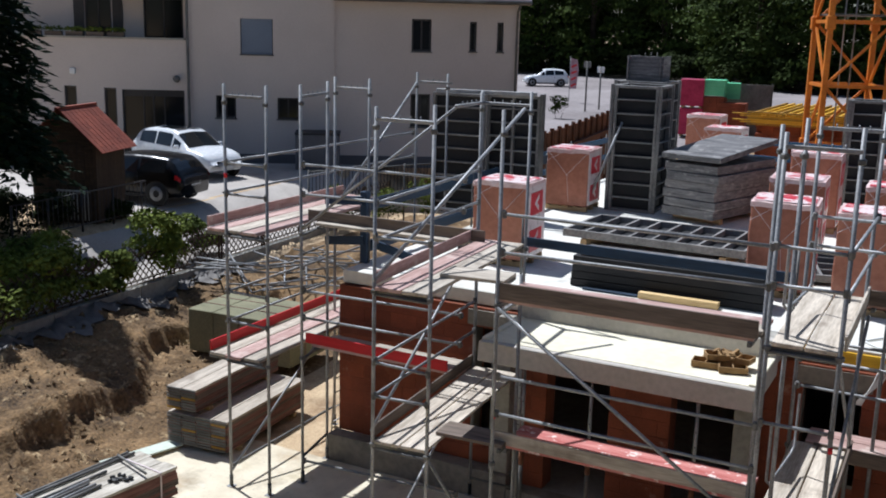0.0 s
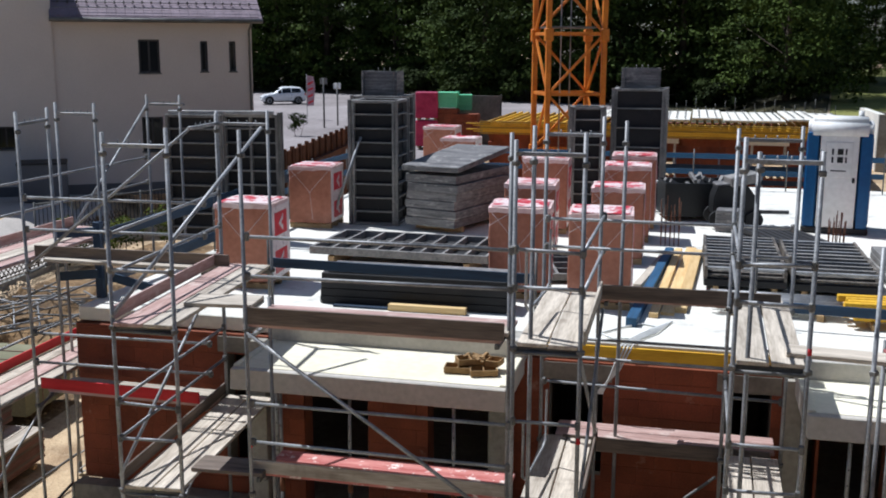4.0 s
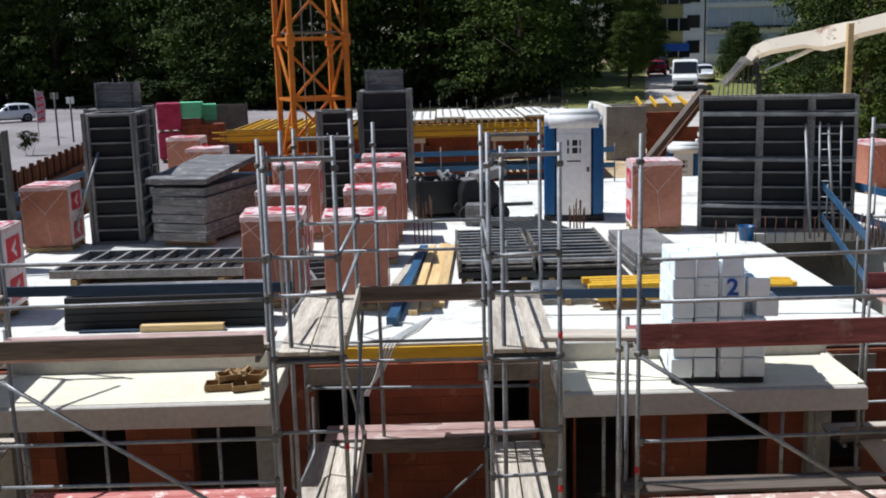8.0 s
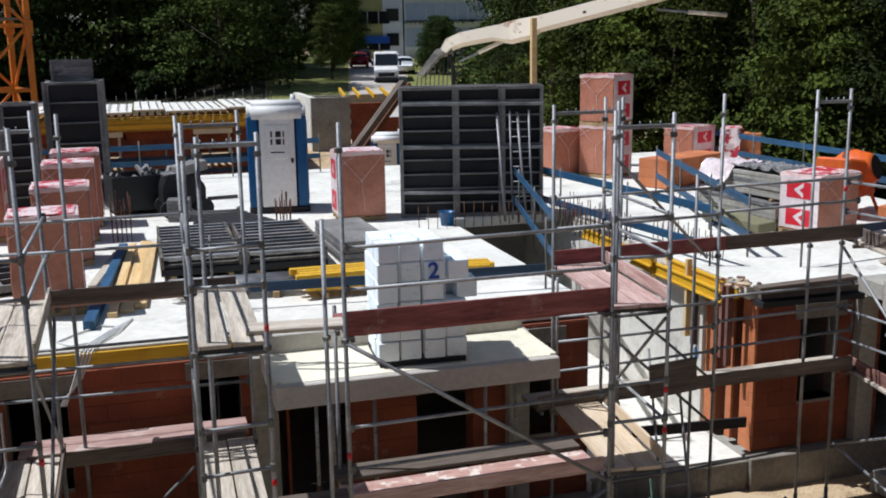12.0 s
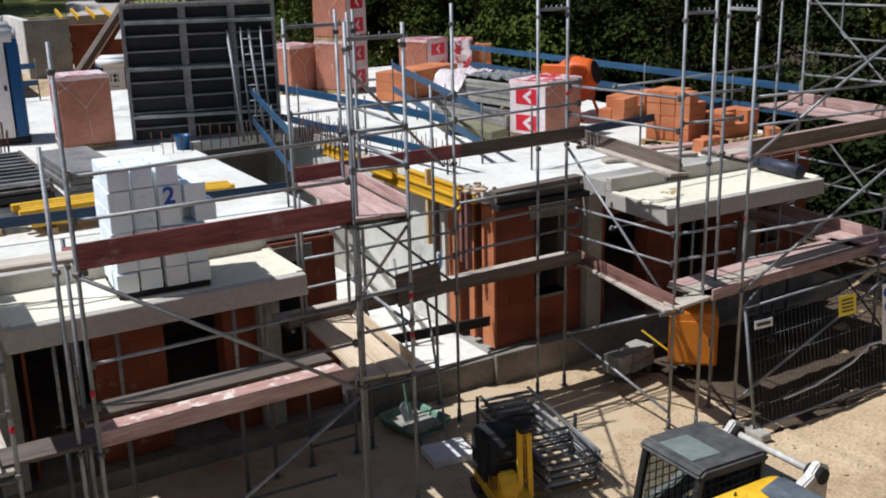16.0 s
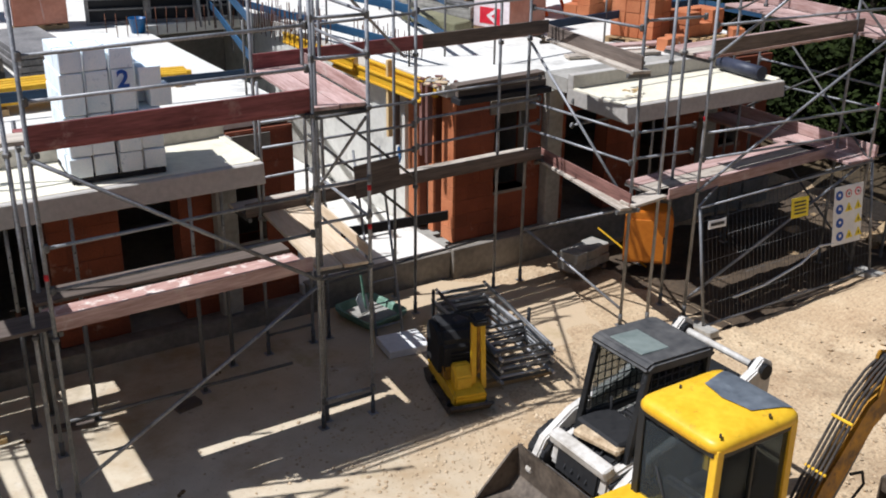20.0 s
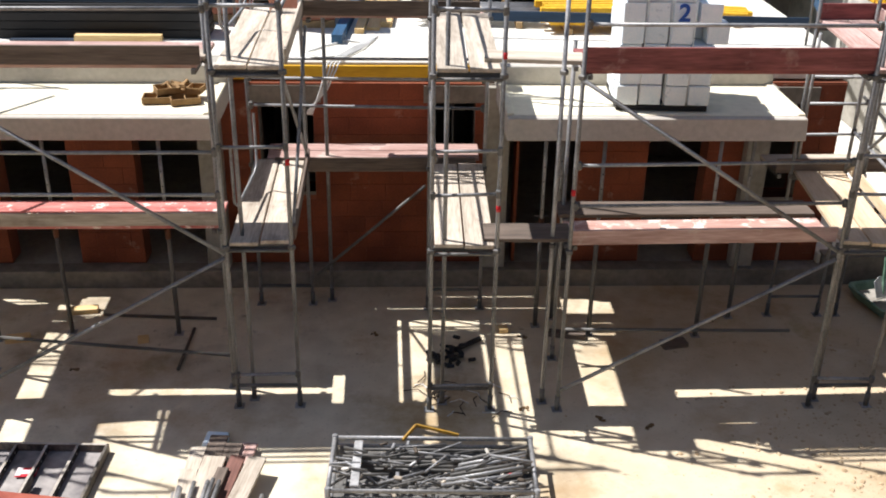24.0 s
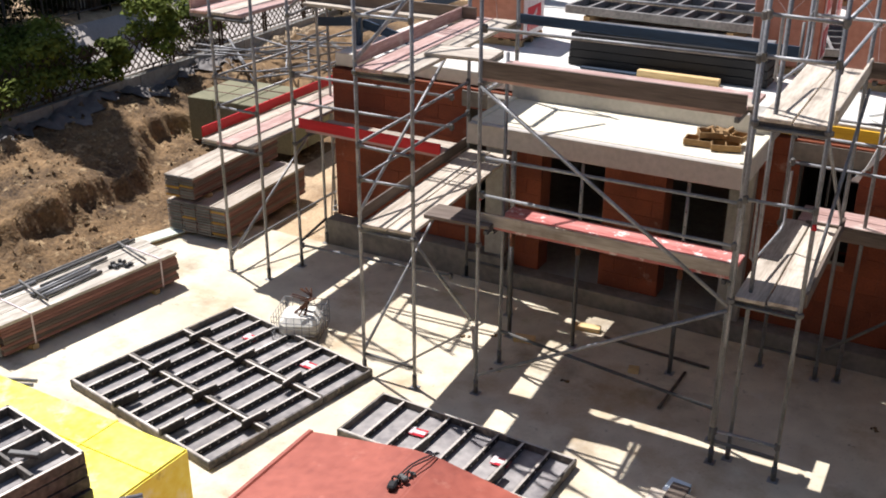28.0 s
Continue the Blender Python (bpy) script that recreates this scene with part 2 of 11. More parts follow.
PLY_D = mat("dusty_form_ply", lin(104, 100, 100), lin(168, 162, 156), 0.75, big=1.6, small=9, bump=0.15, rand=0.1)
ROOFPANE = mat("dusty_roof_pane", lin(104, 114, 108), lin(138, 146, 138), 0.35, big=3, small=14, bump=0.05, rand=0.0)
DUSTY_B = mat("grey_tinted_hatch", lin(72, 78, 84), lin(120, 126, 130), 0.4, big=2.5, small=12, bump=0.05, rand=0.0)
BANKSOIL = mat("dark_earth", lin(66, 50, 32), lin(150, 120, 82), 0.97, big=1.1, small=16, bump=0.8, rand=0.0, dist=0.05, low=0.36, high=0.68)
WORNFORM = mat("worn_dark_formwork_steel", lin(52, 49, 46), lin(132, 123, 112), 0.6, big=2.4, small=16, bump=0.15, rand=0.15, low=0.4, high=0.7)
SHADED_EARTH = mat("shade_dark_earth", lin(58, 48, 38), lin(96, 80, 60), 0.9, big=1.2, small=14, bump=0.8, rand=0.0, dist=0.04)
BALCONY = mat("smooth_precast_concrete", lin(166, 160, 150), lin(196, 190, 180), 0.85, big=0.6, small=14, bump=0.1, rand=0.0)
PLANK_C = mat("cement_dusted_plank", lin(150, 140, 124), lin(226, 218, 202), 0.9, big=1.6, small=7, bump=0.25, rand=0.12, grain=(0.8, 5, 5))
PLANK_W = mat("brown_stacked_plank", lin(92, 62, 54), lin(150, 108, 96), 0.85, big=1.0, small=5, bump=0.4, rand=0.2, grain=(0.9, 9, 9))
HOSE = mat("dusty_hose", lin(50, 44, 38), lin(92, 84, 74), 0.8, small=18, bump=0.2, rand=0.1)
WORN = mat("worn_brown_steel", lin(66, 58, 50), lin(120, 108, 94), 0.6, 0.3, big=3, small=16, bump=0.3, rand=0.1)
TILE_R = mat("red_roof_tile", lin(112, 52, 38), lin(150, 78, 56), 0.8, big=1.2, small=14, bump=0.3, rand=0.12)
SILVER = mat("silver_car_paint", lin(214, 216, 218), lin(230, 232, 234), 0.25, 0.05, small=8, bump=0.0, rand=0.0)
BLACKCAR = mat("black_car_paint", lin(4, 4, 5), lin(9, 9, 10), 0.22, small=8, bump=0.0, rand=0.0, spec=0.35)
REDCAR = mat("red_car_paint", lin(150, 18, 28), lin(176, 28, 38), 0.3, small=8, bump=0.0, rand=0.0)
LAMP_R = mat("red_lamp_lens", lin(170, 16, 18), lin(200, 30, 30), 0.3, small=8, bump=0.0, rand=0.0)
LAMP_W = mat("headlamp_lens", lin(190, 196, 200), lin(226, 230, 232), 0.15, small=8, bump=0.0, rand=0.0)
PLATE = mat("pale_plate", lin(200, 200, 196), lin(224, 224, 220), 0.5, small=8, bump=0.0, rand=0.0)
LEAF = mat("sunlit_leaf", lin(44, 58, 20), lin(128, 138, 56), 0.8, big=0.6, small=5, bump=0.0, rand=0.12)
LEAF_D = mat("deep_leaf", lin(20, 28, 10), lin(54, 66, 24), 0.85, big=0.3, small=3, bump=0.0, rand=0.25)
NAVY = mat("dark_blue_membrane", lin(34, 38, 52), lin(66, 70, 84), 0.5, big=2, small=12, bump=0.2, rand=0.0)
NEEDLE = mat("dark_needles", lin(12, 26, 14), lin(28, 46, 24), 0.8, big=0.6, small=5, bump=0.0, rand=0.1)
BARK = mat("bark", lin(52, 42, 34), lin(90, 76, 62), 0.9, big=3, small=14, bump=0.6, rand=0.1)
GRASS = mat("dry_grass", lin(78, 90, 36), lin(142, 138, 74), 0.9, big=0.8, small=9, bump=0.3, rand=0.0)
LITTER = mat("dark_leaf_litter", lin(34, 34, 18), lin(82, 76, 44), 0.95, big=0.5, small=5, bump=0.4, rand=0.0)
LATTICE = mat("dark_lattice_wood", lin(48, 38, 30), lin(84, 66, 50), 0.85, big=2, small=12, bump=0.3, rand=0.15, grain=(1, 8, 8))
SHEETPILE = mat("rusty_brown_timber", lin(70, 42, 28), lin(116, 74, 50), 0.85, big=1.2, small=8, bump=0.4, rand=0.14)
TARP = mat("grey_geotextile", lin(86, 82, 78), lin(124, 118, 112), 0.7, big=1.6, small=9, bump=0.6, rand=0.0)
OLIVE = mat("olive_insulation_board", lin(104, 102, 76), lin(138, 134, 104), 0.8, big=1.2, small=20, bump=0.15, rand=0.08)
SHEET_P = mat("pale_green_board", lin(176, 186, 168), lin(214, 220, 204), 0.7, small=12, bump=0.1, rand=0.05)
GREENB = mat("mint_foam_board", lin(96, 190, 140), lin(130, 214, 166), 0.7, small=20, bump=0.1, rand=0.08)
CABLE = mat("pale_cable", lin(200, 200, 196), lin(228, 228, 224), 0.5, small=10, bump=0.0, rand=0.0)
SIGNY = mat("yellow_sign", lin(222, 196, 20), lin(238, 214, 44), 0.5, small=8, bump=0.0, rand=0.0)
SIGNB = mat("sign_blue", lin(20, 70, 150), lin(34, 86, 170), 0.5, small=8, bump=0.0, rand=0.0)
INK = mat("blue_marker_ink", lin(24, 70, 150), lin(40, 90, 176), 0.6, small=8, bump=0.0, rand=0.0)
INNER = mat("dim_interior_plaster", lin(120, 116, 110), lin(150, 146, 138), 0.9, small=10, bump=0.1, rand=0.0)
OFFICE_W = mat("white_facade_panel", lin(200, 204, 210), lin(220, 224, 228), 0.5, small=4, bump=0.0, rand=0.0)
OFFICE_Y = mat("olive_yellow_facade", lin(150, 146, 92), lin(172, 168, 112), 0.7, small=4, bump=0.0, rand=0.0)
# Shrub leaf darkened in its colour for the shade of trees above.
LEAF_S = mat("tree_shaded_shrub_leaf", lin(18, 25, 9), lin(44, 54, 18), 0.85, big=0.5, small=4, bump=0.0, rand=0.2)
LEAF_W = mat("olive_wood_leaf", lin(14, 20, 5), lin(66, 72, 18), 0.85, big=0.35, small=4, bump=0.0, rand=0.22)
FLOORLEAF = mat("leaf_litter", lin(46, 38, 24), lin(88, 72, 48), 0.95, big=0.5, small=9, bump=0.5, rand=0.0)
YELLOW_D = mat("worn_yellow_timber", lin(140, 104, 30), lin(186, 146, 54), 0.7, big=1.4, small=8, bump=0.2, rand=0.12)
FILM_M = mat("magenta_film", lin(150, 24, 66), lin(196, 60, 98), 0.35, big=2, small=12, bump=0.4, rand=0.1)
BOOM = mat("rust_stained_cream_paint", lin(158, 112, 76), lin(236, 222, 198), 0.5, big=1.1, small=7, bump=0.15, rand=0.0, low=0.3, high=0.42)
PANE_B = glass("bluish_office_pane", (0.38, 0.45, 0.6, 1), 0.3)
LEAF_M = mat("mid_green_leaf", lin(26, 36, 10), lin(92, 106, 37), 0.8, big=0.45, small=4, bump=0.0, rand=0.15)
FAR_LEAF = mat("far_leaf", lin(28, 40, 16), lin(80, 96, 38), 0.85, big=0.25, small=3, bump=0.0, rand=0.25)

for leaf in (FAR_LEAF, LEAF_S, LEAF_M, LEAF, LEAF_D, LEAF_W, NEEDLE):
    leaf.node_tree.nodes["Principled BSDF"].inputs["Specular IOR Level"].default_value = 0.12

# ---- building helpers ----
HERE = [Matrix()]
PLACE = {}
CACHE = {}


def thing(name, at=(0, 0, 0), rz=0.0, label="", category="", group="", kind="", world_axes=False):
    e = new(name)
    m = pose(*at, 0, 0, rz)
    e.matrix_basis = m
    PLACE[e] = m
    HERE[0] = Matrix() if world_axes else m
    return tagged(e, label, category, group, kind)


def put(name, me, parent, local, label=""):
    ob = new(name, me)
    w = HERE[0] @ local
    if parent is None:
        ob.matrix_basis = w
    else:
        ob.parent = parent
        ob.matrix_basis = PLACE[parent].inverted() @ w
    PLACE[ob] = w
    if label:
        ob["label"] = label
    return ob


def finish(bm, key, material):
    me = bpy.data.meshes.new("m")
    bm.to_mesh(me)
    bm.free()
    me.materials.append(material)
    CACHE[key] = me
    return me


def box_mesh(size, material, bev):
    key = ("b", tuple(round(s, 3) for s in size), material.name, bev)
    if key in CACHE:
        return CACHE[key]
    bm = bmesh.new()
    bmesh.ops.create_cube(bm, size=1.0, matrix=Matrix.Diagonal((*size, 1)))
    if bev:
        bmesh.ops.bevel(bm, geom=bm.edges[:], offset=min(bev, min(size) * 0.3), segments=1, affect="EDGES")
    return finish(bm, key, material)


def cyl_mesh(r, length, material, n=8, r2=None):
    key = ("c", round(r, 4), round(length, 3), material.name, n, r2)
    if key in CACHE:
        return CACHE[key]
    bm = bmesh.new()
    bmesh.ops.create_cone(bm, cap_ends=True, segments=n, radius1=r, radius2=r if r2 is None else r2, depth=length)
    for f in bm.faces:
        f.smooth = len(f.verts) == 4
    return finish(bm, key, material)


def box(name, parent, material, size, at, rz=0.0, label="", bev=0.006, rx=0.0, ry=0.0):
    return put(name, box_mesh(size, material, bev), parent, pose(*at, rx, ry, rz), label)


def span(name, parent, material, lo, hi, label="", bev=0.0):
    """A block between two corners."""
    size = [abs(h - l) for l, h in zip(lo, hi)]
    return box(name, parent, material, size, [(l + h) / 2 for l, h in zip(lo, hi)], label=label, bev=bev)


def along(a, b):
    a, b = Vector(a), Vector(b)
    d = b - a
    x = d.normalized()
    up = Vector((0, 0, 1)) if abs(x.z) < 0.98 else Vector((0, 1, 0))
    y = up.cross(x).normalized()
    z = x.cross(y)
    m = Matrix((x, y, z)).transposed().to_4x4()
    m.translation = (a + b) / 2
    return m, d.length


def beam(name, parent, material, a, b, w, h, label="", bev=0.005):
    """A board from a to b, w wide and h thick."""
    m, d = along(a, b)
    return put(name, box_mesh((d, w, h), material, bev), parent, m, label)


def tube(name, parent, material, a, b, r=0.024, label="", n=8, r2=None):
    m, d = along(a, b)
    return put(name, cyl_mesh(r, d, material, n, r2), parent, m @ pose(0, 0, 0, 0, 90, 0), label)


def lathe(name, parent, material, profile, at, n=16, rx=0.0, ry=0.0, rz=0.0, label=""):
    """Turned shape about its own z axis from (radius, height) pairs."""
    bm = bmesh.new()
    rings = []
    for r, z in profile:
        rings.append([bm.verts.new((r * math.cos(2 * math.pi * i / n), r * math.sin(2 * math.pi * i / n), z)) for i in range(n)])
    for p, q in zip(rings, rings[1:]):
        for i in range(n):
            f = bm.faces.new((p[i], p[(i + 1) % n], q[(i + 1) % n], q[i]))
            f.smooth = True
    for ring, flip in ((rings[0], True), (rings[-1], False)):
        bm.faces.new(ring[::-1] if flip else ring)
    me = finish(bm, ("l", len(CACHE)), material)
    return put(name, me, parent, pose(*at, rx, ry, rz), label)


def prism(name, parent, material, outline, depth, at=(0, 0, 0), rx=0.0, ry=0.0, rz=0.0, label="", bev=0.01, centre=True):
    """An outline in local x, z, pushed along local y by depth."""
    bm = bmesh.new()
    y0 = -depth / 2 if centre else 0.0
    f = bm.faces.new([bm.verts.new((x, y0, z)) for x, z in outline])
    r = bmesh.ops.extrude_face_region(bm, geom=[f])
    bmesh.ops.translate(bm, verts=[v for v in r["geom"] if isinstance(v, bmesh.types.BMVert)], vec=(0, depth, 0))
    bmesh.ops.recalc_face_normals(bm, faces=bm.faces[:])
    if bev:
        bmesh.ops.bevel(bm, geom=bm.edges[:], offset=bev, segments=2, affect="EDGES", clamp_overlap=True)
    me = finish(bm, ("p", len(CACHE)), material)
    return put(name, me, parent, pose(*at, rx, ry, rz), label)


def pipe(name, parent, material, points, r=0.02, label="", cyclic=False):
    """A bent round bar or cable through points."""
    cu = bpy.data.curves.new("c", "CURVE")
    cu.dimensions, cu.bevel_depth, cu.bevel_resolution = "3D", r, 1
    sp = cu.splines.new("POLY")
    sp.points.add(len(points) - 1)
    for q, v in zip(sp.points, points):
        q.co = (*v, 1)
    sp.use_cyclic_u = cyclic
    cu.materials.append(material)
    tmp = bpy.data.objects.new("tmp", cu)
    me = bpy.data.meshes.new_from_object(tmp)
    bpy.data.objects.remove(tmp)
    for f in me.polygons:
        f.use_smooth = True
    return put(name, me, parent, Matrix(), label)


def single(ob, label, category, group="", kind=""):
    return tagged(ob, label, category, group, kind)


def raw(name, verts, faces, material, parent=None, label="", smooth=False):
    me = bpy.data.meshes.new("m")
    me.from_pydata(verts, [], faces)
    me.materials.append(material)
    if smooth:
        me.polygons.foreach_set("use_smooth", [True] * len(me.polygons))
    me.update()
    return put(name, me, parent, Matrix(), label)


def stained(m, colour, scale, low, high, amount, stretch=(1, 1, 1)):
    """Lays irregular stains of another colour over a material's own."""
    n, l = m.node_tree.nodes, m.node_tree.links
    p = n["Principled BSDF"]
    old = p.inputs["Base Color"].links[0].from_socket
    geo, mp, tx = n.new("ShaderNodeNewGeometry"), n.new("ShaderNodeMapping"), n.new("ShaderNodeTexNoise")
    mp.inputs["Scale"].default_value = stretch
    mp.inputs["Location"].default_value = (scale * 3.1, scale * 1.7, 0.4)
    tx.inputs["Scale"].default_value, tx.inputs["Detail"].default_value, tx.inputs["Roughness"].default_value = scale, 8.0, 0.65
    l.new(geo.outputs["Position"], mp.inputs["Vector"])
    l.new(mp.outputs[0], tx.inputs["Vector"])
    mr = n.new("ShaderNodeMapRange")
    mr.inputs["From Min"].default_value, mr.inputs["From Max"].default_value = low, high
    mr.inputs["To Max"].default_value = amount
    l.new(tx.outputs[0], mr.inputs["Value"])
    mx = n.new("ShaderNodeMix")
    mx.data_type = "RGBA"
    l.new(mr.outputs[0], mx.inputs["Factor"])
    l.new(old, mx.inputs["A"])
    mx.inputs["B"].default_value = colour
    l.new(mx.outputs["Result"], p.inputs["Base Color"])


stained(APRON, lin(116, 100, 78), 0.75, 0.55, 0.7, 0.6)
stained(APRON, lin(84, 74, 62), 5.0, 0.63, 0.7, 0.6)
stained(APRON, lin(222, 216, 202), 1.7, 0.6, 0.7, 0.5)
def tracked(m, colour, x0, x1, amount):
    """Dried soil trodden over a surface, thicker towards x1, with a ragged edge."""
    n, l = m.node_tree.nodes, m.node_tree.links
    p = n["Principled BSDF"]
    old = p.inputs["Base Color"].links[0].from_socket
    geo, sep, tx = n.new("ShaderNodeNewGeometry"), n.new("ShaderNodeSeparateXYZ"), n.new("ShaderNodeTexNoise")
    tx.inputs["Scale"].default_value, tx.inputs["Detail"].default_value = 0.8, 7.0
    l.new(geo.outputs["Position"], sep.inputs[0])
    l.new(geo.outputs["Position"], tx.inputs["Vector"])
    ad = n.new("ShaderNodeMath")
    ad.operation = "MULTIPLY_ADD"
    ad.inputs[1].default_value = 9.0
    l.new(tx.outputs[0], ad.inputs[0])
    l.new(sep.outputs["X"], ad.inputs[2])
    mr = n.new("ShaderNodeMapRange")
    mr.inputs["From Min"].default_value, mr.inputs["From Max"].default_value = x0 + 4.5, x1 + 4.5
    mr.inputs["To Max"].default_value = amount
    l.new(ad.outputs[0], mr.inputs["Value"])
    mx = n.new("ShaderNodeMix")
    mx.data_type = "RGBA"
    l.new(mr.outputs[0], mx.inputs["Factor"])
    l.new(old, mx.inputs["A"])
    mx.inputs["B"].default_value = colour
    l.new(mx.outputs["Result"], p.inputs["Base Color"])


def spot(m, colour, at, radius, amount):
    """A spilt stain with a ragged rim round one place."""
    n, l = m.node_tree.nodes, m.node_tree.links
    p = n["Principled BSDF"]
    old = p.inputs["Base Color"].links[0].from_socket
    geo, di, tx = n.new("ShaderNodeNewGeometry"), n.new("ShaderNodeVectorMath"), n.new("ShaderNodeTexNoise")
    di.operation = "DISTANCE"
    di.inputs[1].default_value = (*at, 0)
    tx.inputs["Scale"].default_value, tx.inputs["Detail"].default_value, tx.inputs["Roughness"].default_value = 2.2, 8.0, 0.7
    l.new(geo.outputs["Position"], di.inputs[0])
    l.new(geo.outputs["Position"], tx.inputs["Vector"])
    ad = n.new("ShaderNodeMath")
    ad.operation = "MULTIPLY_ADD"
    ad.inputs[1].default_value = 2.6 * radius
    l.new(tx.outputs[0], ad.inputs[0])
    l.new(di.outputs["Value"], ad.inputs[2])
    mr = n.new("ShaderNodeMapRange")
    mr.inputs["From Min"].default_value, mr.inputs["From Max"].default_value = 1.3 * radius, 2.4 * radius
    mr.inputs["To Min"].default_value, mr.inputs["To Max"].default_value = amount, 0.0
    l.new(ad.outputs[0], mr.inputs["Value"])
    mx = n.new("ShaderNodeMix")
    mx.data_type = "RGBA"
    l.new(mr.outputs[0], mx.inputs["Factor"])
    l.new(old, mx.inputs["A"])
    mx.inputs["B"].default_value = colour
    l.new(mx.outputs["Result"], p.inputs["Base Color"])


for colour, at, radius, amount in ((lin(146, 116, 62), (0.7, 10.3), 0.85, 0.75), (lin(120, 96, 64), (1.0, 10.9), 0.5, 0.6), (lin(126, 104, 72), (-2.95, 10.1), 0.4, 0.6), (lin(104, 86, 62), (-3.9, 13.2), 0.45, 0.6), (lin(150, 126, 78), (3.2, 11.6), 0.6, 0.45)):
    spot(APRON, colour, at, radius, amount)
tracked(APRON, lin(182, 157, 122), -0.5, 6.5, 0.5)
tracked(APRON, lin(192, 168, 134), 5.6, 8.2, 0.8)
stained(DIRT, lin(112, 86, 58), 0.6, 0.5, 0.66, 0.7)
stained(DIRT, lin(214, 194, 160), 2.4, 0.58, 0.7, 0.6)
stained(DIRT, lin(112, 92, 70), 26.0, 0.55, 0.63, 0.55)
stained(DIRT, lin(228, 208, 174), 38.0, 0.59, 0.66, 0.5)
stained(APRON, lin(120, 104, 84), 22.0, 0.6, 0.68, 0.35)
stained(EXC, lin(150, 112, 50), 7.0, 0.6, 0.68, 0.45)
stained(CONCRETE, lin(150, 146, 138), 1.3, 0.56, 0.7, 0.6)
stained(CONCRETE_D, lin(104, 98, 88), 1.6, 0.55, 0.7, 0.6)
stained(BALCONY, lin(176, 170, 156), 2.0, 0.56, 0.7, 0.5)
stained(BRICK, lin(176, 150, 130), 2.6, 0.62, 0.72, 0.5)
stained(RUST, lin(206, 190, 176), 9.0, 0.7, 0.73, 0.7)
stained(PLANK_S, lin(234, 222, 208), 4.0, 0.55, 0.6, 0.8)
stained(PLANK_S, lin(120, 84, 72), 2.2, 0.58, 0.68, 0.6)
stained(PLANK_L, lin(232, 220, 210), 5.0, 0.57, 0.61, 0.8)
stained(APRON, lin(168, 138, 98), 0.55, 0.54, 0.66, 0.6)
stained(APRON, lin(140, 122, 60), 0.9, 0.6, 0.72, 0.5)
stained(EPS, lin(150, 176, 190), 9.0, 0.6, 0.68, 0.45)
stained(FORM_G, lin(176, 172, 166), 3.0, 0.56, 0.64, 0.5, (1, 1, 3))
stained(WORNFORM, lin(166, 152, 134), 5.0, 0.58, 0.66, 0.6)
stained(PLANK, lin(112, 98, 84), 1.8, 0.54, 0.68, 0.6)
stained(PLANK_P, lin(204, 190, 178), 2.6, 0.56, 0.66, 0.6)
stained(PLANK_R, lin(172, 140, 130), 3.0, 0.58, 0.68, 0.6)
stained(EXC_D, lin(84, 58, 34), 5.0, 0.5, 0.62, 0.75)
stained(EPOXY, lin(240, 236, 196), 2.6, 0.52, 0.66, 0.6)
stained(EPOXY, lin(170, 140, 40), 6.0, 0.62, 0.7, 0.5)
stained(RUST, lin(112, 52, 42), 1.3, 0.54, 0.68, 0.55)
stained(RUST, lin(188, 128, 108), 3.2, 0.6, 0.72, 0.5)
stained(ASPHALT, lin(124, 118, 110), 0.5, 0.54, 0.68, 0.4)
stained(BANKSOIL, lin(196, 170, 128), 3.2, 0.57, 0.66, 0.55)

# ---- ground ----
def ease(v, a, b):
    t = min(1.0, max(0.0, (v - a) / (b - a)))
    return t * t * (3 - 2 * t)


def fence_x(y):
    return -16.98 - 0.065 * (y - 14.0)


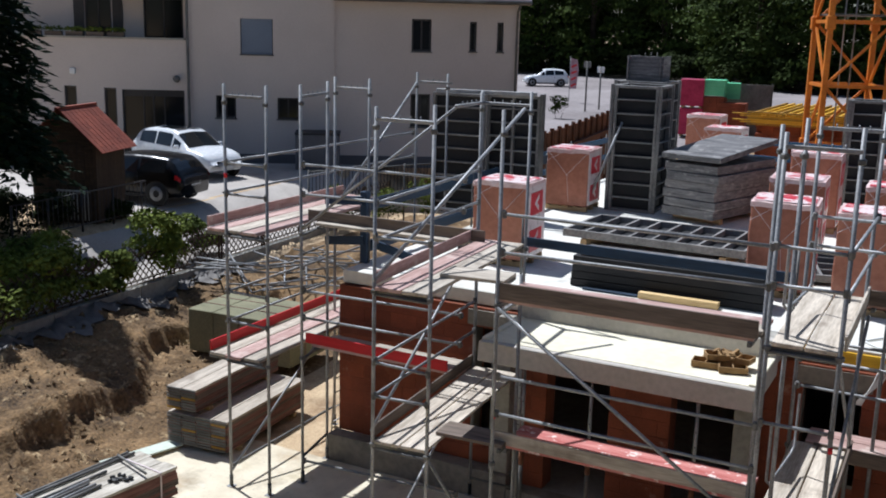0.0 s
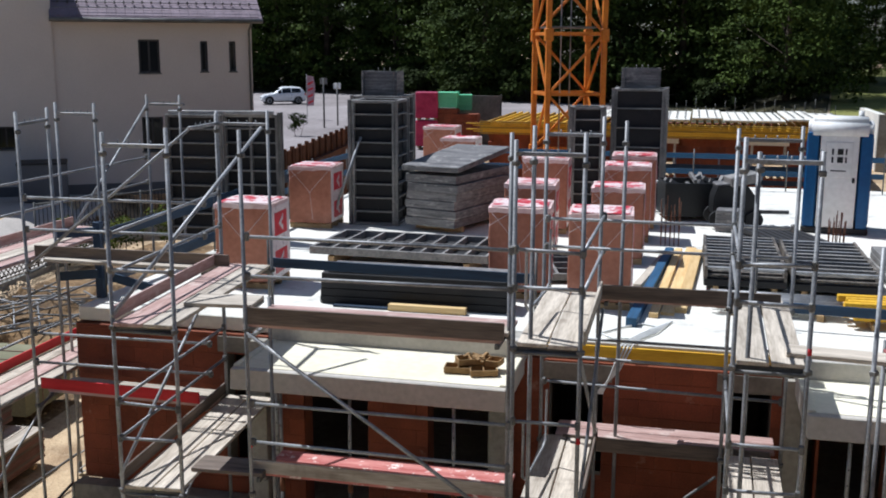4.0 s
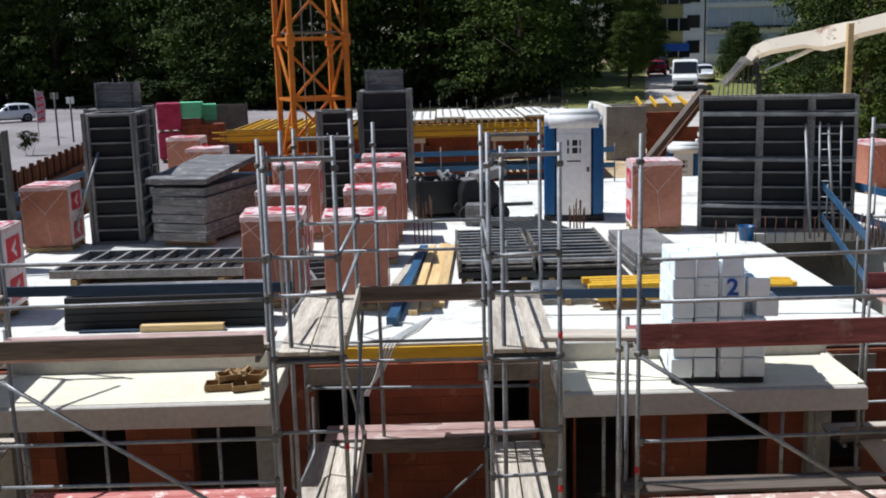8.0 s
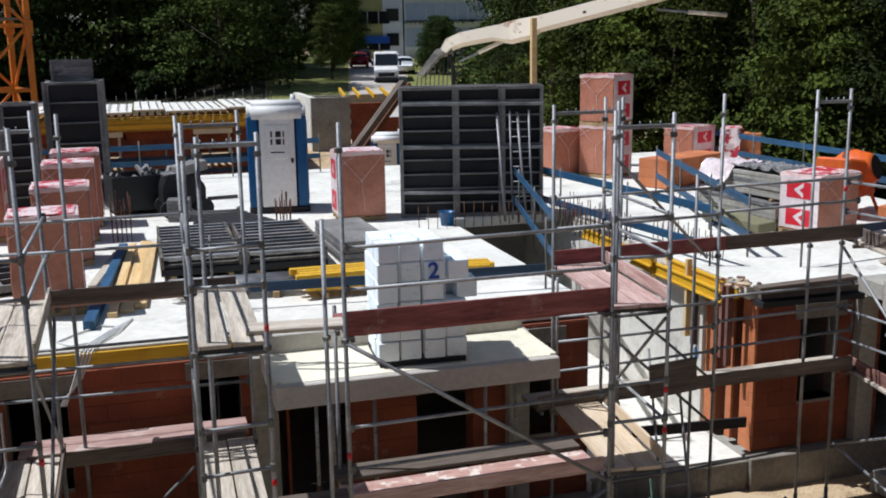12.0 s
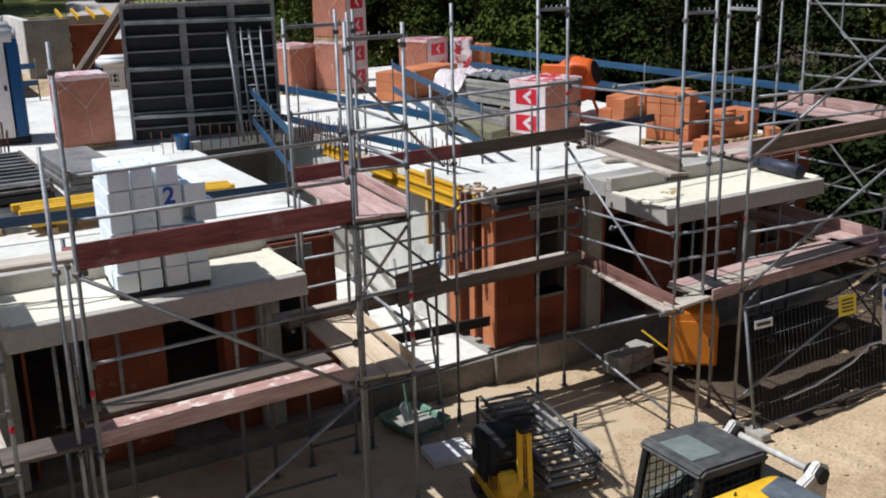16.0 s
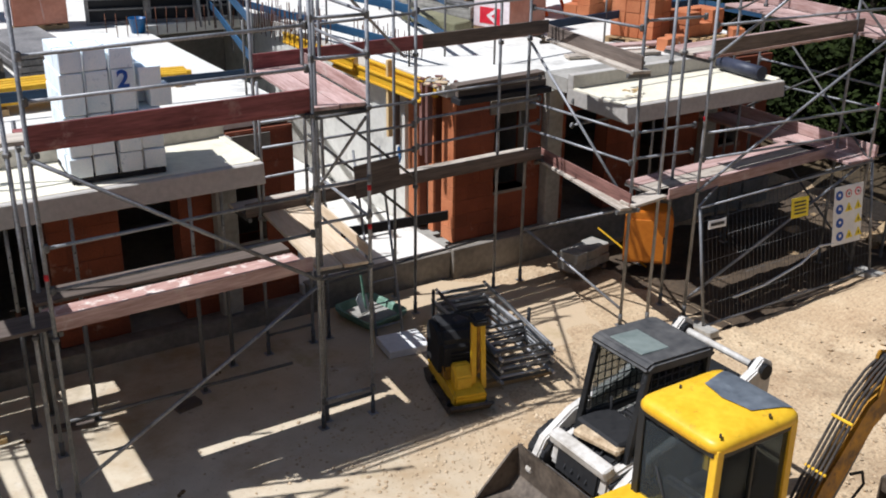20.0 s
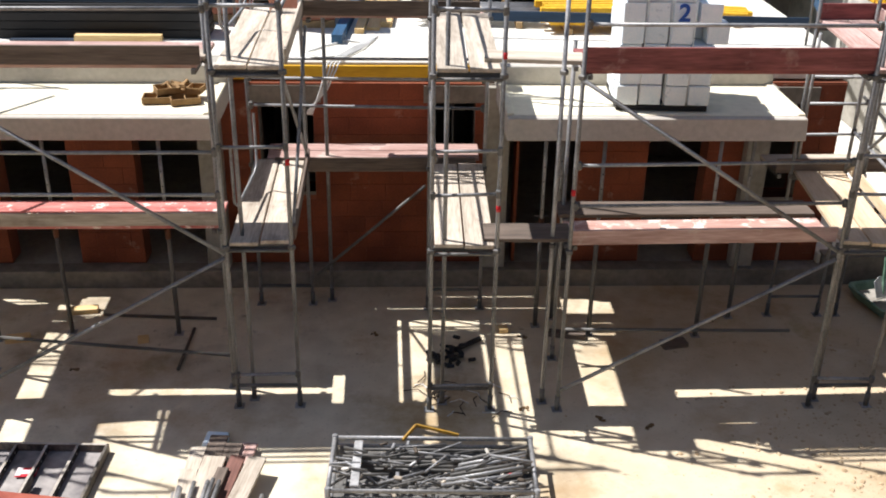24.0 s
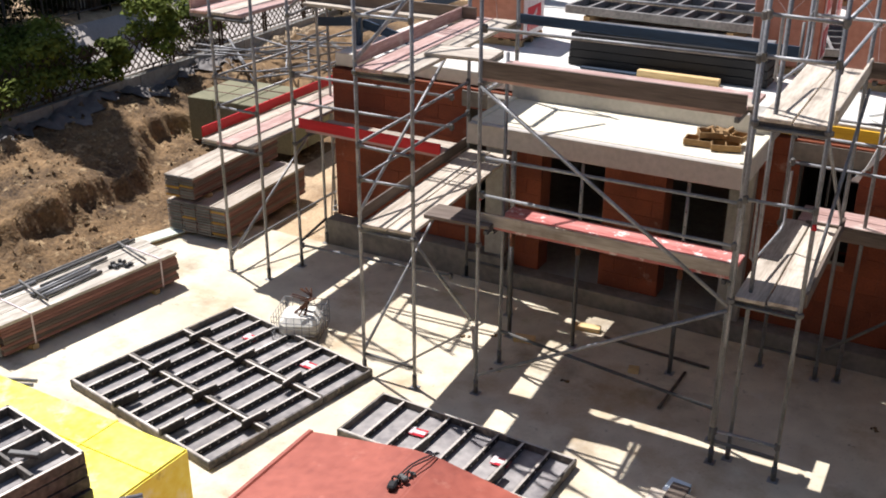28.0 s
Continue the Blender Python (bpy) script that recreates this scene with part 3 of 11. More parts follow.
def level(x, y):
    """Height of the soil."""
    out = 2.0 + 0.4 * ease(y, 60, 90) + 2.2 * ease(y, 52, 112) * ease(x, 2, 9)
    xf = fence_x(y)
    n = noise.noise((x * 0.55, y * 0.55, 0.0)) * 0.22 + noise.noise((x * 1.7, y * 1.7, 3.0)) * 0.13 + noise.noise((x * 4.5, y * 4.5, 7.0)) * 0.06
    soil = 0.0
    bank = ease(x, -11.9, -14.6 - 0.5 * math.sin(y * 0.9))
    if y < 24:
        cut = -13.3 - 1.7 * ease(y, 13.0, 16.0) + 0.2 * noise.noise((x * 2.5, y * 2.5, 6.0)) + 0.1 * noise.noise((x * 6, y * 6, 2.0)) - 0.4 * noise.noise((y * 0.9, 4.0, 0.0)) - 0.14 * noise.noise((y * 3.1, 8.0, 0.0))
        toe = -11.8 - 0.75 * ease(y, 11.3, 14.0) + 0.5 * ease(y, 15.2, 16.5)
        ledge = 0.27 * ease(x, toe, cut) ** 0.8 + (0.46 + 0.1 * math.sin(y * 1.7)) * ease(x, cut + 0.1, cut - 0.22) + 0.3 * ease(x, cut - 0.1, xf + 0.1)
        rough = ease(x, toe + 0.1, cut - 0.1)
        clod = abs(noise.noise((x * 2.6, y * 2.6, 1.0))) * 0.2 + abs(noise.noise((x * 5.0, y * 5.0, 5.0))) * 0.1 + abs(noise.noise((x * 9.0, y * 9.0, 6.0))) * 0.07
        left = ledge + (n * 0.7 + clod - 0.08) * rough * (1.0 if x > xf + 0.3 else 0.3)
        if x < xf:
            left = 1.05 + (out - 1.05) * ease(x, xf - 0.6, xf - 3.2)
        soil = max(soil, left)
        if y > 17:
            soil = max(soil, ease(y, 17, 22) * ease(x, -9.6, -11) * 0.6)
    else:
        left = 1.05 * ease(x, -11.5, -13.2) + (out - 1.05) * ease(x, xf - 0.6, xf - 3.2)
        soil = max(soil, left)
    mound = 0.66 * math.exp(-(((x - 14.8) / 1.9) ** 2 + ((y - 8.2) / 1.4) ** 2)) + 0.35 * math.exp(-(((x - 17.5) / 2.5) ** 2 + ((y - 7.5) / 2.2) ** 2))
    right = mound + ease(x, 16.5, 21) * 0.75 * ease(y, 3, 9) + ease(x, 21, 30) * 1.2
    right *= ease(x, 9.5, 12.5)
    soil = max(soil, right + n * 0.3 * ease(x, 10, 13))
    back = out * (ease(y, 47, 52) if x < 7 else ease(y, 36, 52))
    soil = max(soil, back)
    soil = max(soil, (2.0) * ease(x, 24, 32))
    line = 4.2 + 0.61 * (y - 5) if y < 9.9 else 7.2 + 1.9 * (y - 9.9)
    if 1 < y < 12.5 and 0 < x < 12:
        s = x - line
        soil += 0.055 * ease(s, -1.0, 0.9) + (0.03 * noise.noise((x * 1.9, y * 1.9, 11.0))) * ease(s, -2.2, -0.6)
    return soil - 0.05


def axis(lo, hi, step, far):
    mid = list(np.arange(lo, hi + 1e-6, step))
    before, d, v = [], step, lo
    while v > -far:
        d *= 1.35
        v -= d
        before.append(v)
    after, d, v = [], step, hi
    while v < far:
        d *= 1.35
        v += d
        after.append(v)
    return before[::-1] + mid + after


gx, gy = axis(-24, 22, 0.2, 900), axis(2, 26, 0.2, 900)
gx = sorted(gx + [v + 0.1 for v in gx if 3 < v < 12])
gy = sorted(gy + [v + 0.1 for v in gy if 2 < v < 13])
gx = sorted(gx + [float(v) for v in range(-58, -24, 3)] + [float(v) for v in range(24, 50, 3)])
gy = sorted(gy + [float(v) for v in range(30, 136, 3)])
gv = [(x, y, level(x, y) - 0.3 * ease(x, -12.0, -12.5) * ease(x, fence_x(12) + 0.1, fence_x(12) + 0.6) * ease(y, 6.0, 6.6) * ease(y, 29.6, 29.0)) for y in gy for x in gx]
w = len(gx)
gf = [(j * w + i, j * w + i + 1, (j + 1) * w + i + 1, (j + 1) * w + i) for j in range(len(gy) - 1) for i in range(w - 1)]
ground = raw("ground", gv, gf, DIRT, smooth=True)
single(ground, "sandy gravel soil of the building site", "ground", kind="structure")

# concrete apron in front of the building, with a worn uneven edge towards the soil
edge = []
for i in range(60):
    x = -11.6 + i * (9.1 + 11.6) / 59
    edge.append((x, 13.6))
outer = [(10.8, 12.2), (10.2, 10.6), (8.8, 9.9), (7.8, 9.0), (7.0, 7.6), (6.2, 6.0), (5.6, 4.0), (5.2, 1.0), (-10.2, 1.0), (-11.0, 6.0), (-11.3, 9.0), (-11.7, 12.0)]
ring = edge + outer
bm = bmesh.new()
f = bm.faces.new([bm.verts.new((x, y, 0.0)) for x, y in ring])
r = bmesh.ops.extrude_face_region(bm, geom=[f])
bmesh.ops.translate(bm, verts=[v for v in r["geom"] if isinstance(v, bmesh.types.BMVert)], vec=(0, 0, -0.25))
bmesh.ops.recalc_face_normals(bm, faces=bm.faces[:])
HERE[0] = Matrix()
apron = put("pavement", finish(bm, "apron", APRON), None, Matrix())
single(apron, "dusty pale concrete apron in front of the shell", "pavement", kind="structure")

# street, parking and far road
def paved(rows, label, lift=0.05, material=None, name="road"):
    """A sheet of asphalt laid on the soil between a left and a right line, row by row (y, x0, x1)."""
    n = 22
    vs = [(x0 + (x1 - x0) * (1 - (1 - i / n) ** 2.5), y, level(x0 + (x1 - x0) * (1 - (1 - i / n) ** 2.5), y) + lift) for y, x0, x1 in rows for i in range(n + 1)]
    fs = [(j * (n + 1) + i, j * (n + 1) + i + 1, (j + 1) * (n + 1) + i + 1, (j + 1) * (n + 1) + i) for j in range(len(rows) - 1) for i in range(n)]
    return single(raw(name, vs, fs, material or ASPHALT, smooth=True), label, name, kind="structure")


paved([(14.2 + 0.4 * k, -19.6 - 0.02 * k, fence_x(14.2 + 0.4 * k) - 0.25) for k in range(17)], "narrow asphalt path along the lattice fence")
paved([(20.6 + 0.5 * k, -60, fence_x(20.6 + 0.5 * k) - 0.25) for k in range(20)] + [(31 + 2 * k, -60, -18.6 - 1.5 * k) for k in range(14)], "pale worn asphalt yard beside the neighbouring house")
paved([(45, -70, -15.4), (48, -70, -14.9), (51, -74, -12), (54, -78, -8), (60, -84, -6), (68, -92, -5), (76, -100, -4), (84, -108, -4), (92, -114, -6), (100, -118, -12), (106, -100, -18)], "grey parking area behind the site", 0.09, LOT)
paved([(72, -2.5, 8.8), (78, -3.2, 9.6), (84, -3.5, 10.4), (92, -5, 11.4), (100, -11, 12.4), (110, -60, 13.6), (118, -110, 14.6), (126, -110, 15.6)], "dark leaf litter on the floor of the wood", 0.06, LITTER, "ground")
rv, rf = [], []
for k in range(24):
    y = 58 + k * 5
    rv += [(0.206 * y, y, level(0.206 * y, y) + 0.05), (0.262 * y, y, level(0.262 * y, y) + 0.05)]
    if k:
        rf.append((2 * k - 2, 2 * k - 1, 2 * k + 1, 2 * k))
road3 = raw("road", rv, rf, ASPHALT)
single(road3, "far asphalt street leading away between trees", "road", kind="structure")
# kerb wall under the lattice fence
kerb = thing("kerb_wall", (-16.6, 17, 0), label="low concrete kerb wall under the lattice fence", category="kerb", kind="structure", world_axes=True)
for i in range(12):
    y0, y1 = 10.5 + i * 1.35, 10.5 + (i + 1) * 1.35 - 0.02
    beam("kerb_stone", kerb, CONCRETE_D, (fence_x(y0) + 0.22, y0, 0.95), (fence_x(y1) + 0.22, y1, 0.95), 0.16, 0.42)

# loose stones on the soil
rs = random.Random(5)
sv, sf = [], []
for i in range(9500):
    if i % 4 == 0:
        x, y = rs.uniform(9.5, 21), rs.uniform(2.5, 10.5)
    elif i % 4 == 1:
        x, y = rs.uniform(4.6, 10.5), rs.uniform(3.5, 10.6)
        if x < 4.3 + 0.61 * (y - 5) + rs.gauss(0, 0.35):
            continue
    elif i % 4 == 2:
        x, y = rs.gauss(11.2, 1.5), rs.gauss(4.6, 0.9)
    else:
        x, y = rs.gauss(13.2, 1.6), rs.gauss(6.0, 1.1)
    if x < 11.8 and y > 9.6 and i % 4 != 1:
        continue
    s = 0.007 + 0.045 * rs.random() ** 5
    z = level(x, y) + s * 0.3
    k = len(sv)
    turn = rs.uniform(0, math.pi)
    ca, sa = math.cos(turn), math.sin(turn)
    for dx, dy, dz in ((1, 0, 0), (0, 1, 0.1), (-1, 0.1, 0), (0, -1, 0), (0.3, 0.2, 0.45), (0, 0.1, -0.6)):
        px_, py_ = dx * rs.uniform(0.5, 1.3), dy * rs.uniform(0.5, 1.1)
        sv.append((x + (px_ * ca - py_ * sa) * s, y + (px_ * sa + py_ * ca) * s, z + (dz + rs.uniform(-0.25, 0.25)) * s))
    sf += [(k + a, k + b, k + 4) for a, b in ((0, 1), (1, 2), (2, 3), (3, 0))] + [(k + b, k + a, k + 5) for a, b in ((0, 1), (1, 2), (2, 3), (3, 0))]
for i in range(4200):
    x, y = rs.gauss(7.0, 1.3), rs.gauss(9.5, 1.0)
    if y > 13 or x > 10.5:
        continue
    s = 0.006 + 0.03 * rs.random() ** 4
    z = max(level(x, y), 0.0) + s * 0.2
    k = len(sv)
    for dx, dy, dz in ((1, 0, 0), (0, 1, 0.1), (-1, 0.1, 0), (0, -1, 0), (0.3, 0.2, 0.5), (0, 0.1, -0.6)):
        sv.append((x + dx * s * rs.uniform(0.6, 1.3), y + dy * s * rs.uniform(0.6, 1.3), z + dz * s))
    sf += [(k + a, k + b, k + 4) for a, b in ((0, 1), (1, 2), (2, 3), (3, 0))] + [(k + b, k + a, k + 5) for a, b in ((0, 1), (1, 2), (2, 3), (3, 0))]
RUBBLE = mat("pale_rubble", lin(112, 90, 62), lin(186, 160, 120), 0.95, big=6, small=25, bump=0.3, rand=0.0)
STONE = mat("pale_stone", lin(150, 126, 94), lin(218, 196, 162), 0.9, big=9, small=30, bump=0.3, rand=0.0)
stones = raw("gravel", sv, sf, STONE)
single(stones, "loose pale stones scattered on the soil", "gravel", kind="stuff")

# rough dark earth of the cut bank, with clods
bx = [fence_x(12) + 0.1 + k * 0.085 for k in range(64)]
by_ = [6.0 + k * 0.085 for k in range(165)] + [20 + k * 0.25 for k in range(41)]
bv = []
for y in by_:
    for x in bx:
        lump = 0.06 * abs(noise.noise((x * 7, y * 7, 3))) + 0.03 * noise.noise((x * 15, y * 15, 4))
        bv.append((x, y, level(x, y) + (0.02 + lump) * ease(x, -11.75, -12.2) - 0.03 * ease(x, -12.2, -11.75) - 0.03))
nbx = len(bx)
bank = raw("ground", bv, [(j * nbx + i, j * nbx + i + 1, (j + 1) * nbx + i + 1, (j + 1) * nbx + i) for j in range(len(by_) - 1) for i in range(nbx - 1)], BANKSOIL, smooth=True)
single(bank, "rough brown earth of the cut bank", "soil", kind="structure")
cv, cf = [], []
rs = random.Random(77)
for i in range(9000):
    x, y = rs.uniform(-16.4, -12.2), rs.uniform(6.2, 20)
    if noise.noise((x * 0.9, y * 0.9, 2.0)) + rs.gauss(0, 0.25) < -0.05:
        continue
    s = 0.01 + 0.06 * rs.random() ** 5
    z = level(x, y) + s * 0.15
    k = len(cv)
    for dx, dy, dz in ((1, 0, 0), (0, 1, 0.1), (-1, 0.1, 0), (0, -1, 0), (0.1, 0, 0.8), (0, 0.1, -0.6)):
        cv.append((x + dx * s * rs.uniform(0.6, 1.2), y + dy * s * rs.uniform(0.6, 1.2), z + dz * s))
    cf += [(k + a, k + b, k + 4) for a, b in ((0, 1), (1, 2), (2, 3), (3, 0))] + [(k + b, k + a, k + 5) for a, b in ((0, 1), (1, 2), (2, 3), (3, 0))]
single(raw("clods", cv, cf, RUBBLE), "pale clods and rubble scattered on the bank", "soil", kind="stuff")

# torn geotextile along the top of the bank
rs = random.Random(9)
tv, tf = [], []
nx, ny = 9, 90
for j in range(ny):
    y = 9.5 + j * 0.13
    for i in range(nx):
        x = fence_x(y) + 0.34 + (i / (nx - 1)) * (0.55 + 0.2 * math.sin(j * 0.35) + 0.15 * math.sin(j * 1.3))
        tv.append((x, y, level(x, y) + 0.04 + 0.09 * noise.noise((x * 2.3, y * 2.3, 2)) + 0.03 * rs.random()))
tf = [(j * nx + i, j * nx + i + 1, (j + 1) * nx + i + 1, (j + 1) * nx + i) for j in range(ny - 1) for i in range(nx - 1) if rs.random() > 0.04]
geo = raw("geotextile", tv, tf, TARP, smooth=True)
single(geo, "crumpled grey geotextile lying along the bank", "sheet")

# unseen wall added behind the viewer closes the place; dark render cuts bounced light
HERE[0] = Matrix()
single(span("wall_south", None, STUCCO_D, (-14, -3.4, 0), (14, -3.0, 9.5)), "unseen plain wall closing the place, dark to cut bounced light", "wall", kind="structure")

# dark earth sheet over the trench before the wall, its shade put into the colour
tr_v, tr_f = [], []
for j in range(34):
    y = 9.62 + j * 0.12
    for i in range(54):
        x = 11.7 + i * 0.12
        edge = min(x - 11.7, 18.06 - x, (y - 9.62) * 1.6, 13.6 - y)
        edge += 0.25 * noise.noise((x * 1.3, y * 1.3, 9.0)) + 0.1 * noise.noise((x * 4, y * 4, 2.0))
        tr_v.append((x, y, level(x, y) - 0.03 + 0.055 * ease(edge, -0.05, 0.3) + 0.03 * noise.noise((x * 3, y * 3, 1.0))))
for j in range(33):
    for i in range(53):
        tr_f.append((j * 54 + i, j * 54 + i + 1, (j + 1) * 54 + i + 1, (j + 1) * 54 + i))
single(raw("ground", tr_v, tr_f, SHADED_EARTH, smooth=True), "trench earth along the building, darkened to stand for its shade", "soil", kind="structure")

# ---- the shell under construction ----
DECK, BALC, WALL = 3.27, 2.99, 13.9
HERE[0] = Matrix()


def slab(name, material, lo, hi, label, category="slab"):
    HERE[0] = Matrix()
    return single(span(name, None, material, lo, hi, bev=0.012), label, category, kind="structure")


slab("floor", CONCRETE_D, (-9.1, 13.9, -0.3), (6.6, 32, 0.24), "rough concrete floor plate of the shell", "floor")
slab("floor", CONCRETE, (6.6, 13.8, -0.3), (9.4, 24, 0.42), "pale concrete entrance floor between the blocks", "floor")
slab("floor", CONCRETE_D, (9.4, 13.75, -0.3), (17.2, 32, 0.38), "rough concrete floor plate of the second block", "floor")
slab("ceiling", CONCRETE, (-9.1, 14.0, 3.05), (6.7, 31.5, DECK), "bright raw concrete deck over the ground floor", "ceiling")
slab("ceiling", CONCRETE, (9.4, 14.0, 3.05), (17.2, 31.5, DECK), "bright raw concrete deck of the second block", "ceiling")
slab("ceiling", CONCRETE, (6.7, 21.6, 3.05), (9.4, 31.5, DECK), "raw concrete deck between the blocks", "ceiling")
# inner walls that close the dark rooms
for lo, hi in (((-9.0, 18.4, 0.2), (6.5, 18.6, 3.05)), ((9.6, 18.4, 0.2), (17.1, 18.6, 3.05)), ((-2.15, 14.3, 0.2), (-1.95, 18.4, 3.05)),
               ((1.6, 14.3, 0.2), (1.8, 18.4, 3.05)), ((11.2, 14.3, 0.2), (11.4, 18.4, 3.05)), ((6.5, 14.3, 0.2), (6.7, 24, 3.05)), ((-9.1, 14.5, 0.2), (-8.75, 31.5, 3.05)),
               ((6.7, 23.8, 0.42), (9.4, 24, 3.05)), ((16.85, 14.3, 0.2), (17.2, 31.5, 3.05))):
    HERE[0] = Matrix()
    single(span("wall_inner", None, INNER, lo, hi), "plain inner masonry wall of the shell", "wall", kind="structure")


def free(spans, x0, x1):
    """What is left of x0..x1 outside the spans."""
    out, x = [], x0
    for a, b in sorted(spans):
        if a > x:
            out.append((x, min(a, x1)))
        x = max(x, b)
    if x < x1:
        out.append((x, x1))
    return [(a, b) for a, b in out if b - a > 0.03]


def block_wall(name, start, turn, length, z0, z1, openings, label, thick=0.36, step=0.5, course=0.25, brick=None):
    """A wall of large clay blocks along local x, its face at local y = 0, with openings (x0, x1, z0, z1)."""
    t = thing(name, (*start, 0), turn, label=label, category="wall", kind="structure")
    cuts = sorted({z0, z1, *[o[2] for o in openings], *[o[3] for o in openings]})
    cuts = [c for c in cuts if z0 <= c <= z1]
    for a, b in zip(cuts, cuts[1:]):
        mid = (a + b) / 2
        for x0, x1 in free([(o[0], o[1]) for o in openings if o[2] < mid < o[3]], 0, length):
            span("masonry_core", t, MORTAR, (x0 + 0.004, 0.008, a), (x1 - 0.004, thick, b))
    row, z = 0, z0
    while z < z1 - 0.04:
        zt = min(z + course, z1)
        mid = (z + zt) / 2
        for x0, x1 in free([(o[0], o[1]) for o in openings if o[2] - 0.02 < mid < o[3] + 0.02], 0, length):
            x = x0
            first = step * (0.5 if row % 2 else 1.0)
            while x < x1 - 0.02:
                xe = min(x + first, x1)
                first = step
                if xe - x > 0.03:
                    box("brick", t, brick or BRICK, (round(xe - x - 0.006, 3), 0.05, round(zt - z - 0.006, 3)), ((x + xe) / 2, 0.025, (z + zt) / 2), bev=0.004)
                x = xe
        row += 1
        z = zt
    return t


def window_frame(name, x0, x1, z0, z1, y, label, posts=1):
    t = thing(name, ((x0 + x1) / 2, y, z0), label=label, category="window", kind="structure", world_axes=True)
    span("jamb", t, PLINTH, (x0 - 0.02, y + 0.02, z0), (x0, y + 0.3, z1))
    span("jamb", t, PLINTH, (x1, y + 0.02, z0), (x1 + 0.02, y + 0.3, z1))
    span("window_sill", t, PLINTH, (x0, y - 0.015, z0 - 0.05), (x1, y + 0.3, z0))
    span("shutter_box", t, PLINTH, (x0 - 0.12, y - 0.035, z1), (x1 + 0.12, y + 0.3, z1 + 0.24), label="grey roller shutter box above the opening")
    for i in range(posts):
        x = x0 + (x1 - x0) * (i + 1) / (posts + 1)
        span("mullion", t, STEEL_D, (x - 0.012, y + 0.18, z0), (x + 0.012, y + 0.2, z1))


BR = "orange clay block wall with open window holes"
# front walls; openings in local x from each start
block_wall("wall_front", (-9.1, WALL), 0, 3.3, 0.46, 3.03, [(2.55, 3.0, 0.9, 2.75)], BR)
block_wall("wall_front", (-5.8, WALL), 0, 3.5, 0.26, 2.75, [(0.5, 1.5, 0.26, 2.6), (2.43, 3.5, 0.26, 2.6)], "orange clay block wall with two tall door openings under the balcony")
block_wall("wall_front", (-2.15, WALL), 0, 4.05, 0.26, 3.0, [(0.55, 1.3, 1.4, 2.73), (2.95, 3.55, 1.4, 2.73)], BR)
block_wall("wall_front", (2.0, WALL), 0, 3.4, 0.26, 2.75, [(0.05, 0.9, 0.26, 2.6), (1.9, 2.75, 0.26, 2.6)], "orange clay block wall with two tall door openings under the balcony")
block_wall("wall_front", (5.55, WALL), 0, 1.05, 0.26, 3.03, [(0.1, 0.55, 1.3, 2.73)], BR)
block_wall("wall_front", (9.54, WALL), 0, 1.81, 0.5, 3.03, [(0.8, 1.52, 1.28, 2.68)], BR)
window_frame("window_3", 10.34, 11.06, 1.28, 2.68, WALL, "open window hole with grey shutter box on the second block", 0)
block_wall("wall_front", (11.75, WALL), 0, 3.6, 0.5, 2.75, [(0.15, 1.15, 0.5, 2.6), (2.0, 2.9, 0.5, 2.6)], "orange clay block wall with two tall door openings under the balcony")
block_wall("wall_front", (15.6, WALL), 0, 1.6, 0.5, 3.03, [(0.3, 0.8, 1.3, 2.7)], BR)
block_wall("wall_side", (-9.1, 18.0), -90, 4.1, 0.46, 3.03, [], "orange clay block end wall of the shell")
# Sun on the returns is put into their lighter brick; front walls stay darker.
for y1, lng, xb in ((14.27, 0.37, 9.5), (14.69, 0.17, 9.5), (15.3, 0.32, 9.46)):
    block_wall("wall_side", (xb, y1), -90, lng, 0.5, 3.03, [], "clay block return with open slots, coloured lighter as sunlit", thick=0.2, brick=BRICK_SUNLIT)
HERE[0] = Matrix()
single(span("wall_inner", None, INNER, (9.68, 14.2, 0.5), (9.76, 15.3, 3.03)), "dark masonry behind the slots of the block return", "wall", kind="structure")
HERE[0] = Matrix()
single(span("wall_side", None, CONCRETE, (9.4, 15.32, 0.42), (9.65, 23.8, 3.05)), "smooth pale concrete side wall facing the entrance gap", "wall", kind="structure")
single(span("wall_side", None, CONCRETE_D, (9.396, 18.6, 0.42), (9.4, 20.2, 2.3)), "grey door recess in the pale side wall", "wall", kind="structure")
# plinth strips
for x0, x1, top_z in ((-9.15, -5.8, 0.46), (-5.8, 6.65, 0.26), (9.35, 17.25, 0.5)):
    slab("plinth", PLINTH, (x0, 13.62, -0.3), (x1, 13.9, top_z), "stained concrete plinth below the block walls", "plinth")
slab("plinth", PLINTH, (6.65, 13.7, -0.3), (9.35, 13.9, 0.45), "stained concrete edge of the entrance floor", "plinth")

# concrete columns beside the balconies
for x in (-6.0, -2.28, 1.72, 5.42, 11.52, 15.42):
    HERE[0] = Matrix()
    single(span("column", None, CONCRETE_D, (x - 0.16, 13.72, 0.5 if x > 9 else 0.25), (x + 0.16, 14.2, 3.0), bev=0.01), "grey concrete column beside the balcony", "column", group="columns of the shell", kind="structure")

window_frame("window_1", -1.6, -0.85, 1.4, 2.73, WALL, "open window hole with grey shutter box")
window_frame("window_2", 0.8, 1.4, 1.4, 2.73, WALL, "open window hole with grey shutter box")
window_frame("window_4", 5.65, 6.1, 1.3, 2.73, WALL, "narrow open window hole in the shell", 0)
window_frame("window_5", -6.55, -6.1, 0.9, 2.75, WALL, "narrow open window hole in the shell", 0)
window_frame("window_6", 15.9, 16.4, 1.3, 2.7, WALL, "narrow open window hole in the shell", 0)


EYE = Vector((0.2, 0.1, 7.25))
